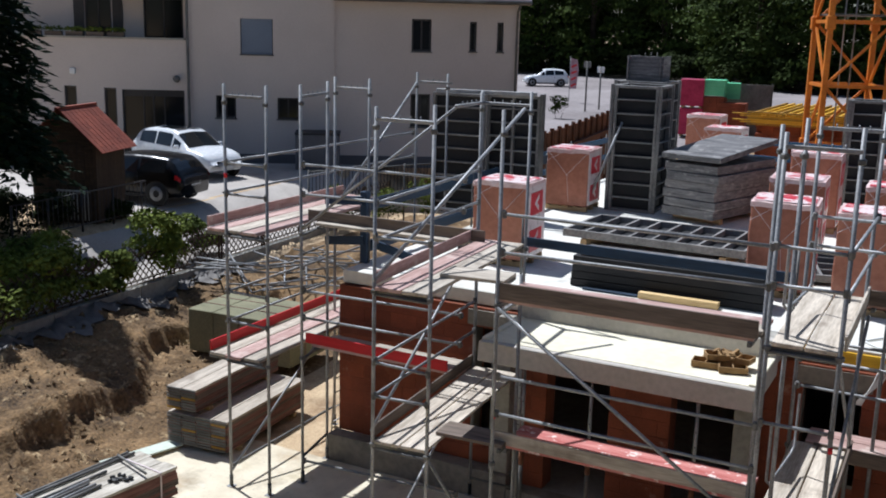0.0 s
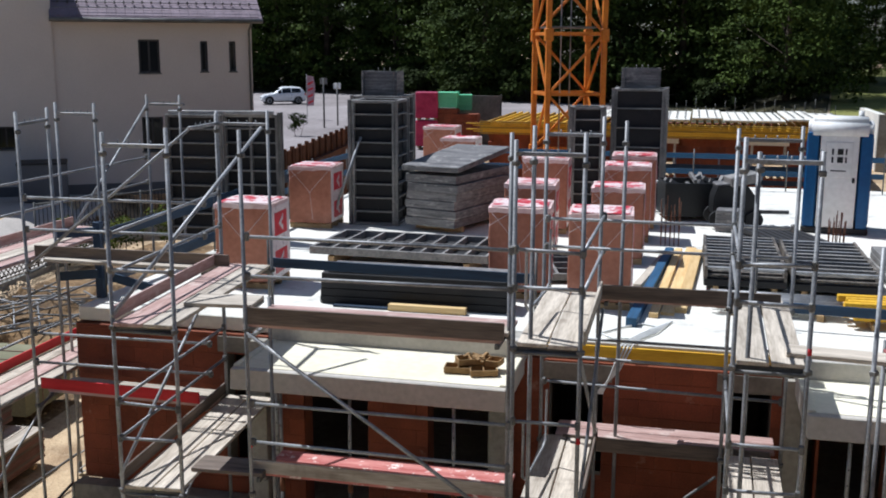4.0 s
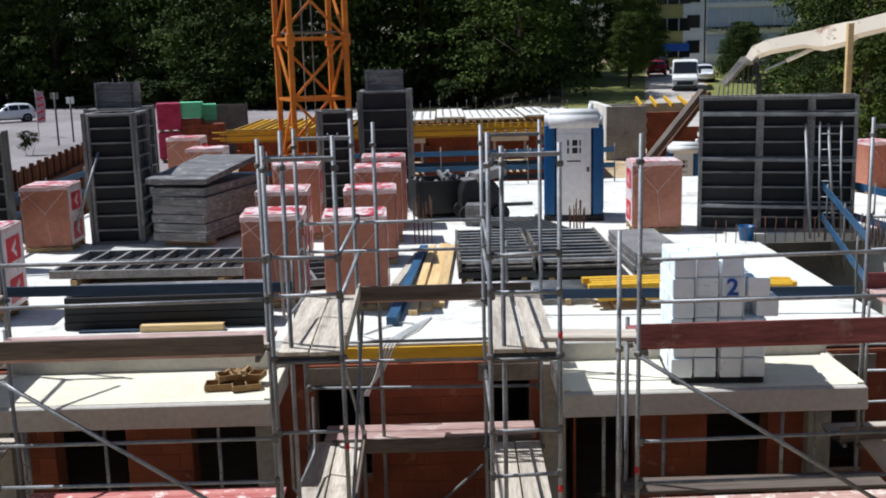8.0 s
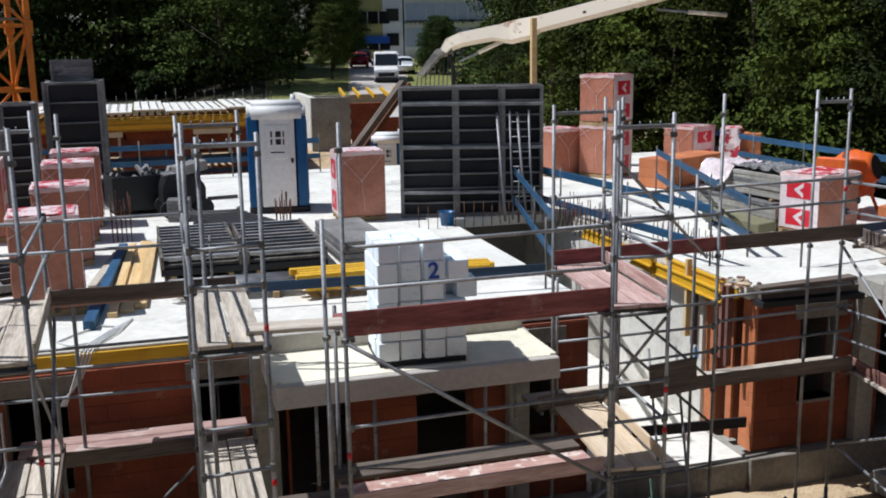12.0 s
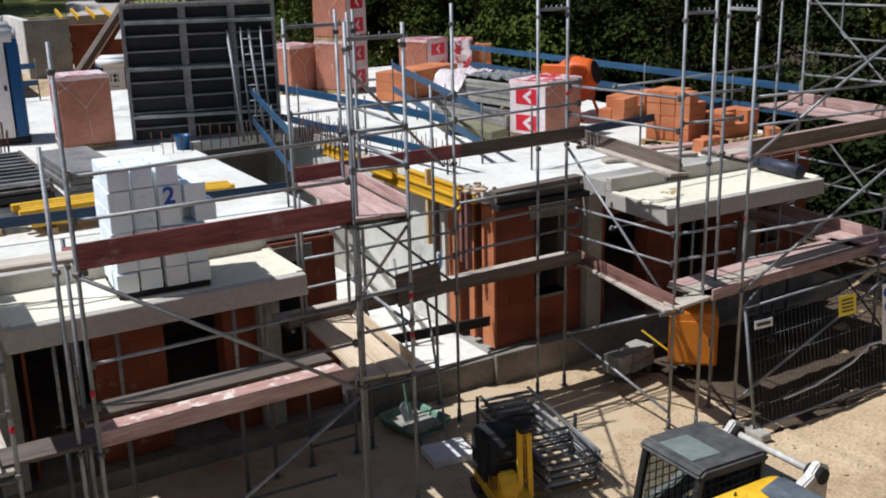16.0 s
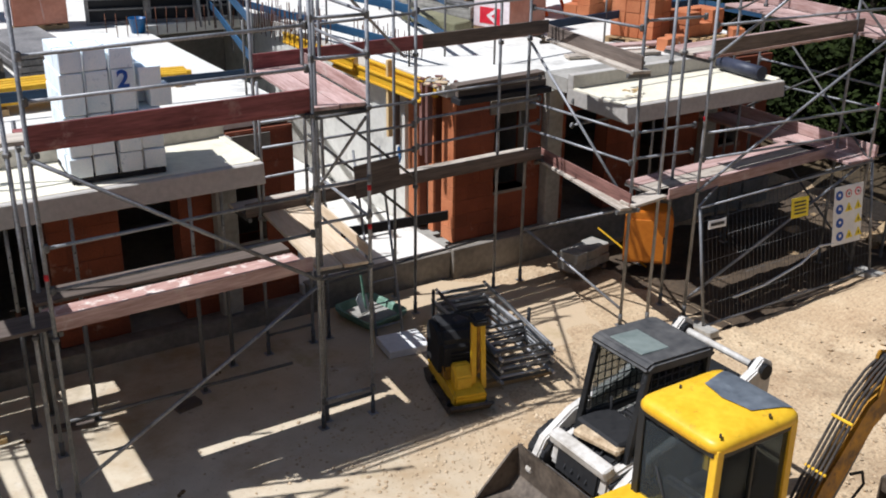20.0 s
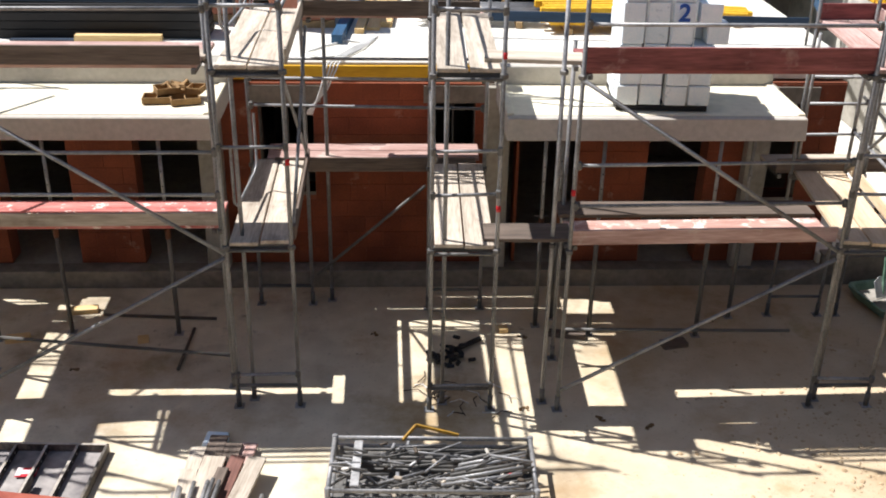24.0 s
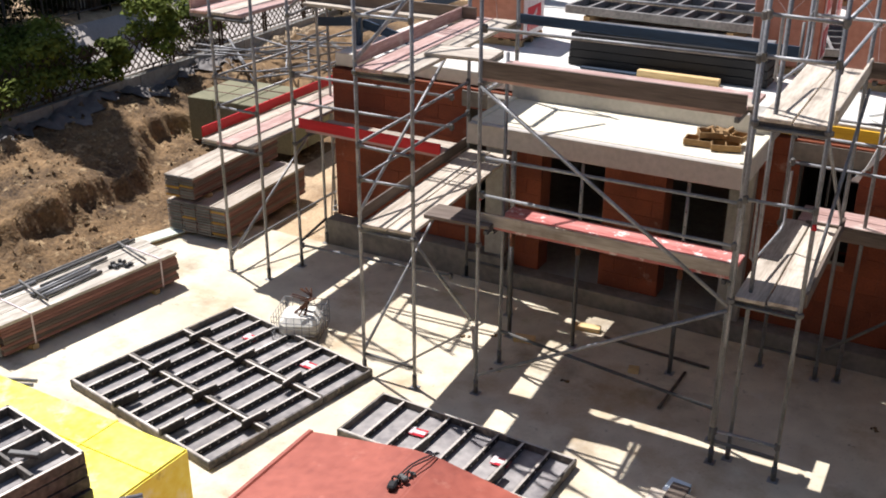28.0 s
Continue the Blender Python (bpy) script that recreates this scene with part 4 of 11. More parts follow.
SHIFT = Matrix.Translation(EYE) @ Matrix.Scale(0.954, 4) @ Matrix.Translation(-EYE)


def forward(e):
    """Brings a thing with its coming parts on to the balcony's true place."""
    m = SHIFT @ PLACE[e]
    e.matrix_basis = m
    PLACE[e] = m
    HERE[0] = m
    return e


def balcony(x0, x1, label, drop=0.0):
    t = thing("balcony", (x0, 12.4, BALC), label=label, category="balcony", group="precast balconies", world_axes=True)
    HERE[0] = Matrix.Translation((0, 0, -drop)) @ SHIFT
    outline = [(12.42, 2.70), (12.46, 2.985), (12.54, BALC), (14.02, BALC), (14.02, 2.72)]
    bm = bmesh.new()
    ends = [[bm.verts.new((x, y, z)) for y, z in outline] for x in (x0, x1)]
    bm.faces.new(ends[0][::-1])
    bm.faces.new(ends[1])
    for i in range(5):
        bm.faces.new((ends[0][i], ends[0][(i + 1) % 5], ends[1][(i + 1) % 5], ends[1][i]))
    bmesh.ops.recalc_face_normals(bm, faces=bm.faces[:])
    bmesh.ops.bevel(bm, geom=bm.edges[:], offset=0.012, segments=1, affect="EDGES")
    put("slab", finish(bm, ("balc", x0), BALCONY), t, Matrix())
    span("screed", t, SCREED, (x0 + 0.1, 12.56, BALC - 0.01), (x1 - 0.1, 13.99, BALC + 0.006), label="smooth pale cream screed")
    span("upstand", t, BALCONY, (x0, 13.86, BALC), (x1, 14.02, 3.25), bev=0.01)
    span("side_rim", t, SCREED, (x0 + 0.004, 12.56, BALC - 0.01), (x0 + 0.1, 13.86, BALC + 0.03), bev=0.008)
    span("landing", t, CONCRETE_D, (x0, 14.02, 2.9), (x1, 14.66, 3.16))
    span("side_rim", t, SCREED, (x1 - 0.1, 12.56, BALC - 0.01), (x1 - 0.004, 13.86, BALC + 0.03), bev=0.008)
    return t


balcony(-5.80, -1.98, "grey precast concrete balcony slab with cream screed")
balcony(1.70, 5.52, "grey precast concrete balcony slab carrying foam blocks")
balcony(11.98, 15.87, "grey precast concrete balcony slab on the second block", 0.085)
HERE[0] = Matrix()

# deck edge boards and slab edge timber
HERE[0] = Matrix()
single(span("edge_board", None, YELLOW, (-1.95, 13.86, 3.06), (1.62, 13.9, 3.25)), "yellow formwork board along the deck edge", "board")
single(span("edge_board", None, BLACK, (9.42, 13.62, 3.0), (11.3, 13.88, 3.09)), "black form sheet under the slab edge timber", "board")
HERE[0] = Matrix()
single(span("edge_board", None, PLANK_D, (9.5, 13.78, 3.1), (11.3, 13.88, 3.2)), "dark timber along the deck edge of the second block", "board")
single(beam("edge_board", None, PLANK_D, (9.36, 13.72, 3.3), (11.15, 13.74, 3.34), 0.2, 0.07), "dark plank on the deck edge", "board")
# yellow girders along the gap
for i, (y0, y1, z) in enumerate(((14.1, 16.4, 3.16), (14.4, 17.6, 3.02), (16.6, 19.6, 3.16))):
    t = thing("formwork_girder", (9.3, y0, z), label="yellow timber formwork girder along the slab edge", category="girder", group="girders at the gap", world_axes=True)
    for dz in (-0.09, 0.09):
        beam("flange", t, YELLOW, (9.28 - 0.1 * i, y0, z + dz), (9.28 - 0.1 * i, y1, z + dz), 0.08, 0.04)
    beam("web", t, YELLOW, (9.28 - 0.1 * i, y0, z), (9.28 - 0.1 * i, y1, z), 0.027, 0.14)
for y, z0, z1, tm in ((14.24, 1.9, 3.3, PLANK_W), (14.42, 2.0, 3.25, PLANK_W), (15.54, 2.05, 3.42, TIMBER), (15.3, 1.96, 3.05, PLANK_D), (16.8, 2.7, 3.3, TIMBER)):
    HERE[0] = Matrix()
    single(beam("upright_timber", None, tm, (9.22, y, z0), (9.22, y, z1), 0.1, 0.08), "short upright timber at the slab edge", "timber", group="uprights at the gap")

HERE[0] = Matrix()
single(beam("board", None, BLACK, (7.4, 13.96, 1.09), (9.44, 13.96, 1.01), 0.05, 0.17), "black formwork board across the entrance gap", "board")
t = thing("hoop", (10.75, 13.7, 2.7), label="thin bent steel hoop hanging before the window", category="hoop", world_axes=True)
pipe("wire", t, STEEL, [(10.72, 13.72, 2.72), (10.72, 13.7, 2.52), (10.78, 13.7, 2.45), (11.08, 13.7, 2.46), (11.15, 13.7, 2.53), (11.16, 13.72, 2.74)], 0.014)
t = thing("rag", (9.16, 15.1, 1.75), label="bright blue rag hanging at the slab edge", category="rag")
prism("cloth", t, BLUE_P, [(-0.1, 0.05), (0.06, 0.22), (0.16, 0.16), (0.1, -0.02), (0.0, -0.08)], 0.03, rz=70, bev=0.01)
t = thing("rubble_heap", (9.2, 14.0, DECK), label="crumbled mortar and wood bits at the slab corner", category="rubble")
rs = random.Random(44)
for i in range(26):
    box("lump", t, (CONCRETE_D, PLANK_W, STONE)[i % 3], (rs.uniform(0.05, 0.22), rs.uniform(0.03, 0.09), rs.uniform(0.015, 0.05)), (rs.uniform(-0.1, 0.4), rs.uniform(-0.1, 0.5), rs.uniform(0.012, 0.05)), rz=rs.uniform(0, 180), rx=rs.uniform(-18, 18), bev=0.003)

# ---- scaffolds ----
L1, L2, TOP = 2.17, 4.17, 6.4
SC = [None]
RS = random.Random(21)


def scaffold(at, label):
    SC[0] = thing("scaffold", (*at, 0), label=label, category="scaffold", group="scaffolds round the shell", world_axes=True)
    return SC[0]


def post(x, y, top=TOP, foot=0.0, marks=()):
    lean = (RS.uniform(-0.012, 0.012), RS.uniform(-0.012, 0.012))
    p = tube("post", SC[0], STEEL, (x, y, foot + 0.05), (x + lean[0], y + lean[1], top), 0.0245)
    box("base_plate", p, STEEL, (0.12, 0.12, 0.008), (x, y, foot + 0.008), bev=0.002)
    tube("base_spindle", p, STEEL_D, (x, y, foot + 0.012), (x, y, foot + 0.2), 0.031)
    for z in (2.12, 4.12, 6.12):
        if z < top - 0.1:
            box("coupler", p, STEEL_D, (0.075, 0.075, 0.06), (x, y, z), rz=RS.uniform(0, 90), bev=0.012)
    for z in marks:
        tube("red_band", p, RED, (x, y, z), (x, y, z + 0.07), 0.0262)
    return p


def bar(a, b, name="guard_rail", r=0.021, material=None):
    t = tube(name, SC[0], material or STEEL, a, b, r)
    if name == "guard_rail":
        va, vb = Vector(a), Vector(b)
        for p in (va.lerp(vb, 0.012), vb.lerp(va, 0.012)):
            box("coupler", t, STEEL_D, (0.06, 0.06, 0.1), p, rz=RS.uniform(0, 90), bev=0.015)
    return t


def rails(x0, y0, x1, y1, heights):
    for z in heights:
        d = RS.uniform(-0.015, 0.015)
        bar((x0, y0, z + d), (x1, y1, z - d))


def deck(x0, y0, x1, y1, z, materials, n=2, wide=0.32, gap=0.02):
    """Planks side by side from (x0, y0) to (x1, y1), the first on the line and the others to its left."""
    d = Vector((x1 - x0, y1 - y0, 0)).normalized()
    side = Vector((-d.y, d.x, 0))
    for i in range(n):
        o = side * (i * (wide + gap) + wide / 2)
        j = RS.uniform(-0.03, 0.03)
        beam("deck_plank", SC[0], materials[i % len(materials)], (x0 + o.x - d.x * j, y0 + o.y - d.y * j, z), (x1 + o.x + d.x * j, y1 + o.y + d.y * j, z), wide, 0.046)
    w = n * (wide + gap)
    for x, y in ((x0 + d.x * 0.06, y0 + d.y * 0.06), (x1 - d.x * 0.06, y1 - d.y * 0.06)):
        beam("transom", SC[0], STEEL_D, (x - side.x * 0.03, y - side.y * 0.03, z - 0.055), (x + side.x * (w + 0.02), y + side.y * (w + 0.02), z - 0.055), 0.05, 0.055)


def toe(x0, y0, x1, y1, z, material, h=0.16):
    beam("toe_board", SC[0], material, (x0, y0, z + h / 2 + 0.02), (x1, y1, z + h / 2 + 0.02), 0.03, h)


def headframe(x0, y0, x1, y1, z=6.22):
    """The flat cross bar with locking pins between two post heads."""
    b = beam("cross_bar", SC[0], STEEL, (x0, y0, z), (x1, y1, z), 0.05, 0.045)
    for k in (0.25, 0.42, 0.6, 0.77):
        x, y = x0 + (x1 - x0) * k, y0 + (y1 - y0) * k
        tube("pin", b, STEEL, (x, y, z), (x, y, z + 0.06), 0.009, n=6)
    return b


def ledgers(x0, y0, x1, y1, zs):
    for z in zs:
        bar((x0, y0, z), (x1, y1, z), "ledger", 0.022, STEEL_D)


# along the left end wall
scaffold((-9.5, 11.95), "galvanised scaffold with red toe boards at the end wall")
for x, y, mk in ((-9.85, 11.93, (5.0,)), (-9.12, 11.97, ()), (-9.9, 14.95, ()), (-9.2, 14.95, ()), (-9.95, 17.9, ()), (-9.25, 17.9, ())):
    post(x, y, marks=mk)
deck(-9.3, 11.95, -9.38, 15.9, L1, [PLANK, PLANK_P], 3, 0.3)
deck(-9.3, 11.95, -9.38, 15.9, L2, [PLANK_P, PLANK], 3, 0.3)
toe(-10.28, 12.0, -10.36, 15.9, L1, RED)
toe(-10.28, 12.0, -10.36, 15.9, L2, PLANK_P)
rails(-9.9, 11.93, -9.97, 17.9, (2.75, 3.22, 4.75, 5.22))
rails(-9.12, 11.97, -9.85, 11.93, (2.75, 3.22, 4.75, 5.22))
for y in (11.94, 14.95, 17.9):
    headframe(-9.88, y, -9.16, y)
    ledgers(-9.88, y, -9.16, y, (2.1, 4.1))
bar((-9.85, 11.93, 0.25), (-9.9, 14.95, 2.1), "brace", 0.021)
bar((-9.9, 14.95, 4.1), (-9.95, 17.9, 6.2), "brace", 0.021)
ledgers(-9.85, 11.95, -9.92, 14.95, (0.35,))

# corner bay between the end wall and the first tower
scaffold((-7.7, 13.2), "short galvanised scaffold bay with a red toe board at the corner")
for x, y in ((-8.95, 12.62), (-9.16, 13.62), (-6.42, 13.62)):
    post(x, y)
deck(-9.1, 13.12, -6.45, 13.08, L1, [PLANK_P, PLANK], 2, 0.3)
deck(-9.1, 13.2, -6.45, 13.2, L2, [PLANK, PLANK_P], 2, 0.3)
toe(-9.25, 13.14, -6.6, 13.08, L1, RED, 0.17)
toe(-9.35, 13.36, -6.2, 13.4, L2, PLANK_D, 0.17)
rails(-8.95, 12.62, -6.2, 12.75, (0.4, 2.78, 3.22, 4.75, 5.2))
headframe(-8.95, 12.62, -9.16, 13.62)
headframe(-6.42, 13.62, -6.38, 12.7)
bar((-8.95, 12.62, 4.2), (-6.4, 12.72, 6.2), "brace", 0.022)
ledgers(-8.95, 12.62, -9.16, 13.62, (0.45, 2.1, 4.1))
# the slim ladder at the corner
lad = thing("ladder", (-9.55, 14.5, 0), label="slim steel ladder leaning at the brick corner", category="ladder", world_axes=True)
for y in (14.42, 14.72):
    tube("stile", lad, STEEL, (-9.62, y, 0.02), (-9.42, y, 2.5), 0.016)
for i in range(8):
    z = 0.3 + i * 0.28
    tube("rung", lad, STEEL, (-9.6 + 0.2 * z / 2.5, 14.42, z), (-9.6 + 0.2 * z / 2.5, 14.72, z), 0.012)


def tower(x0, x1, y0, y1, label, mats1, mats2, toes=(), skew=0.0, top=TOP, marks=()):
    """A bay running back to the wall, posts at its four corners."""
    scaffold(((x0 + x1) / 2, y0), label)
    for i, (x, y) in enumerate(((x0, y0), (x1, y0), (x0 + skew, y1), (x1 + skew, y1))):
        post(x, y, top + RS.uniform(-0.1, 0.06), marks=marks if i == 1 else ())
    deck(x1 - 0.03, y0, x1 + skew - 0.03, y1, L1, mats1, 2, (x1 - x0) / 2 - 0.045)
    deck(x1 - 0.03, y0, x1 + skew - 0.03, y1, L2, mats2, 2, (x1 - x0) / 2 - 0.045)
    for side, z, m in toes:
        x = x0 - 0.03 if side == "l" else x1 + 0.03
        toe(x, y0 + 0.05, x + skew, y1, z, m)
    for y in (y0, y1):
        s = skew if y == y1 else 0
        headframe(x0 + s, y, x1 + s, y)
        ledgers(x0 + s, y, x1 + s, y, (2.08, 4.08, 0.3))
    return SC[0]


tower(-6.2, -5.42, 10.3, 13.62, "galvanised scaffold tower in front of the brick corner", [PLANK, PLANK], [PLANK, PLANK_P], (("l", L1, PLANK_D), ("l", L2, PLANK_P)), -0.22)
rails(-6.2, 10.3, -6.42, 13.62, (2.75, 3.22, 4.75, 5.22))
bar((-6.2, 10.3, 0.35), (-6.42, 13.62, 2.1), "brace", 0.022)
bar((-5.42, 10.3, 2.1), (-5.6, 12.2, 0.1), "brace", 0.022)
bar((-6.22, 10.3, 2.3), (-6.4, 13.4, 4.1), "brace", 0.022)
bar((-6.2, 10.28, 4.25), (-5.6, 13.3, 6.2), "brace", 0.026)
rails(-6.2, 10.3, -5.42, 10.3, (2.78, 3.2, 4.8))
deck(-5.6, 10.82, -4.64, 10.86, L1 + 0.05, [PLANK_D], 1, 0.42)
deck(-5.75, 11.1, -4.85, 11.2, L2 + 0.05, [PLANK], 1, 0.5)

# front bay before the first balcony
scaffold((-3.1, 10.6), "galvanised scaffold bay with reddish planks before the balcony")
post(-4.66, 10.57, marks=(2.7,))
post(-4.74, 11.42, 4.3)
post(-1.7, 11.02)
deck(-4.75, 11.02, -1.72, 11.03, L1, [PLANK_L], 1, 0.26, 0.005)
deck(-4.75, 11.42, -1.72, 11.42, L1, [PLANK_L], 1, 0.32, 0.005)
toe(-4.85, 11.0, -1.7, 11.03, L1, PLANK, 0.16)
deck(-4.7, 10.6, -1.7, 10.62, L2, [PLANK_P, PLANK], 3, 0.29, 0.005)
toe(-4.7, 10.575, -1.68, 10.6, L2, PLANK_D, 0.2)
rails(-4.66, 10.57, -1.58, 10.59, (2.76, 3.24, 4.76, 5.2))
bar((-4.66, 10.55, 4.1), (-1.6, 10.57, 2.05), "brace", 0.024)
bar((-1.6, 10.57, 2.0), (-4.62, 10.55, 0.3), "brace", 0.024)
bar((-4.74, 11.42, 0.5), (-1.7, 11.02, 0.45), "ledger", 0.022, STEEL_D)
headframe(-4.66, 10.57, -4.7, 11.35, 4.0)

tower(-1.58, -0.855, 10.59, 13.1, "galvanised scaffold tower beside the brick recess", [PLANK, PLANK], [PLANK, PLANK], (("r", L1, PLANK_D), ("r", L2, PLANK)), -0.03, marks=(3.1,))
rails(-0.855, 10.59, -0.85, 13.15, (5.2, 4.75))
rails(-1.58, 10.59, -0.855, 10.59, (3.3, 4.8, 5.2, 0.45))
post(-1.42, 10.75, 6.5)
bar((-0.86, 10.62, 4.05), (-0.86, 13.1, 2.2), "brace", 0.02)
bar((-0.84, 10.7, 2.3), (-0.82, 13.0, 4.0), "brace", 0.02)
for z in (L1, L2):
    loop = [(-1.5, 10.9, z + 1.0), (-1.5, 10.9, z + 0.35), (-1.48, 11.0, z + 0.28), (-1.42, 12.0, z + 0.28), (-1.4, 12.1, z + 0.35), (-1.4, 12.1, z + 1.0)]
    pipe("guard_hoop", SC[0], STEEL, loop, 0.017)

scaffold((0.0, 13.2), "scaffold planks bridging the brick recess")
post(-0.62, 13.2)
deck(-1.4, 13.12, 1.4, 13.12, L1 + 0.02, [PLANK_P, PLANK_P], 2, 0.26)
toe(-1.3, 13.08, 1.35, 13.08, L1 - 0.16, PLANK_D, 0.2)
toe(-0.85, 13.02, 1.35, 13.02, L2 - 0.06, PLANK_D, 0.19)
deck(-0.85, 13.08, 1.4, 13.08, L2 - 0.06, [PLANK_P, PLANK], 2, 0.26)
rails(-1.6, 13.05, 1.47, 13.0, (3.58, 3.32, 2.95, 5.15, 4.78))
bar((-0.8, 13.05, 0.5), (0.69, 12.9, 1.9), "brace", 0.021, STEEL_D)

tower(0.69, 1.42, 10.48, 12.95, "galvanised scaffold tower by the brick recess and pale board", [PLANK, PLANK], [PLANK, PLANK, PLANK], (), 0.05, marks=(2.6, 4.3))
rails(0.69, 10.48, 1.42, 10.46, (3.3, 2.8, 4.8, 5.2, 0.35))
rails(0.72, 10.48, 0.74, 12.95, (4.78, 5.18, 3.2))
post(0.85, 10.62, 6.3)
deck(1.3, 10.56, 2.26, 10.55, L1 + 0.04, [PLANK_D], 1, 0.42)
deck(1.25, 10.72, 2.24, 10.62, L2 + 0.05, [PLANK], 1, 0.34)

scaffold((3.7, 10.5), "galvanised scaffold bay with reddish planks before the second balcony")
post(2.225, 10.45, marks=(2.8,))
post(2.32, 11.6, 4.2)
post(2.06, 10.62, 5.4)
deck(2.25, 10.58, 5.3, 10.65, L1, [PLANK_S], 2, 0.27, 0.005)
# Extra rear plank, added only to cast shade on the apron behind.
deck(2.25, 11.3, 5.3, 11.32, L1, [PLANK_D], 1, 0.4, 0.005)
toe(2.25, 10.55, 5.3, 10.62, L1 - 0.03, PLANK_P, 0.18)
deck(2.25, 10.48, 5.3, 10.5, L2, [PLANK_R, PLANK_P], 3, 0.27, 0.005)
toe(2.25, 10.455, 5.3, 10.49, L2, PLANK_R, 0.24)
rails(2.225, 10.45, 5.3, 10.5, (2.68, 3.16, 4.66, 5.12))
bar((2.225, 10.43, 4.1), (5.28, 10.48, 2.1), "brace", 0.024)
bar((5.28, 10.48, 2.0), (2.25, 10.43, 0.3), "brace", 0.024)
bar((2.4, 11.5, 0.5), (5.4, 11.6, 0.4), "ledger", 0.022, STEEL_D)

tower(5.3, 6.02, 10.48, 12.7, "galvanised scaffold tower at the entrance gap", [PLANK_B, PLANK_B], [PLANK_P, PLANK_P], (("r", L1, PLANK_B), ("r", L2, PLANK_P)), 0.22, marks=(2.6, 3.1))
rails(5.3, 10.48, 6.02, 10.46, (2.8, 3.25, 4.75, 5.2, 0.4))
rails(6.02, 10.48, 6.24, 12.7, (4.75, 5.2, 2.75))
post(5.42, 10.62, 6.5)
bar((5.32, 10.5, 5.9), (7.9, 12.8, 4.1), "brace", 0.02)
bar((6.0, 10.5, 4.0), (6.24, 12.7, 2.2), "brace", 0.02)
bar((5.6, 12.75, 2.2), (5.45, 12.4, 4.1), "brace", 0.02)

# walkway across the gap
scaffold((8.1, 12.8), "scaffold walkway with weathered boards across the entrance gap")
for x, y, tp, mk in ((8.06, 12.76, TOP, ()), (9.68, 12.9, TOP, ()), (10.25, 12.92, TOP, (4.9,)), (6.5, 12.7, TOP, ()), (8.1, 13.45, 5.2, ())):
    post(x, y, tp, marks=mk)
deck(5.3, 12.72, 10.6, 12.85, L1, [PLANK_D, PLANK], 2, 0.28)
toe(5.3, 12.7, 10.5, 12.83, L1, PLANK_D, 0.17)
deck(6.3, 12.9, 10.6, 13.0, L2, [PLANK_P], 1, 0.25)
toe(5.5, 12.72, 8.2, 12.8, L2, PLANK_R, 0.2)
toe(8.2, 12.8, 10.6, 12.92, L2, PLANK_D, 0.2)
rails(5.5, 12.72, 8.06, 12.76, (2.7, 3.1, 3.45, 4.7, 5.1))
rails(8.06, 12.76, 10.5, 12.9, (2.75, 3.15, 3.5, 4.75, 5.1))
headframe(9.68, 12.9, 10.25, 12.92)
headframe(6.5, 12.7, 6.24, 12.7)
bar((6.5, 12.7, 3.6), (8.06, 12.76, 2.25), "brace", 0.021, STEEL_D)
bar((6.3, 12.74, 3.2), (8.06, 12.8, 1.6), "brace", 0.021, STEEL_D)
bar((6.4, 12.7, 0.9), (9.68, 12.9, 0.95), "ledger", 0.02, STEEL_D)
box("notice_board", SC[0], PLANK_D, (0.75, 0.03, 0.5), (7.35, 12.66, 2.42), label="dark plywood sheet hung on the rails", ry=-4)

# in front of the second block
scaffold((10.6, 11.8), "galvanised scaffold bay at the corner of the second block")
for x, y, mk in ((10.55, 10.72, ()), (11.62, 10.95, ()), (11.62, 10.42, (3.2,)), (10.95, 10.55, ())):
    post(x, y, TOP + 0.05, marks=mk)
deck(10.42, 10.4, 10.9, 13.05, L1 - 0.1, [PLANK, PLANK], 1, 0.3)
toe(10.3, 10.45, 10.62, 13.05, L1 - 0.1, PLANK_W, 0.2)
deck(10.42, 10.4, 10.9, 13.05, L2 - 0.1, [PLANK, PLANK], 1, 0.3)
toe(10.3, 10.45, 10.7, 13.05, L2 - 0.1, PLANK_D, 0.2)
rails(10.52, 10.72, 10.3, 12.95, (2.65, 3.1, 4.6, 5.05))
bar((10.5, 10.72, 2.0), (10.3, 12.95, 4.05), "brace", 0.022)
bar((10.5, 10.72, 1.95), (10.3, 12.95, 0.9), "brace", 0.022)
bar((10.52, 10.72, 0.3), (10.3, 12.9, 0.95), "ledger", 0.022)
headframe(10.55, 10.72, 10.95, 10.55)
headframe(11.62, 10.95, 11.62, 10.42)
rails(10.55, 10.72, 11.62, 10.6, (2.7, 3.1, 4.7, 5.1))
deck(10.3, 10.35, 11.5, 10.5, L1 - 0.05, [PLANK], 1, 0.3)

scaffold((13.6, 10.6), "galvanised scaffold bay with long planks before the second block")
for x, y, mk in ((15.3, 10.75, ()), (15.3, 10.1, (3.0,)), (15.5, 13.4, ()), (16.2, 13.4, ()), (16.3, 10.2, ())):
    post(x, y, 6.9, marks=mk)
deck(11.0, 10.42, 15.0, 10.6, L1 - 0.05, [PLANK_P, PLANK], 3, 0.28)
toe(11.0, 10.4, 15.0, 10.58, L1 - 0.1, PLANK_P, 0.17)
toe(11.8, 10.6, 15.5, 10.75, L2 - 0.08, PLANK_D, 0.22)
deck(11.8, 10.65, 15.5, 10.78, L2 - 0.1, [PLANK_P, PLANK], 3, 0.28)
deck(15.4, 10.05, 15.5, 13.5, L1 - 0.05, [PLANK_P, PLANK_P], 2, 0.32)
toe(15.42, 10.05, 15.55, 13.5, L1 - 0.05, PLANK_P, 0.2)
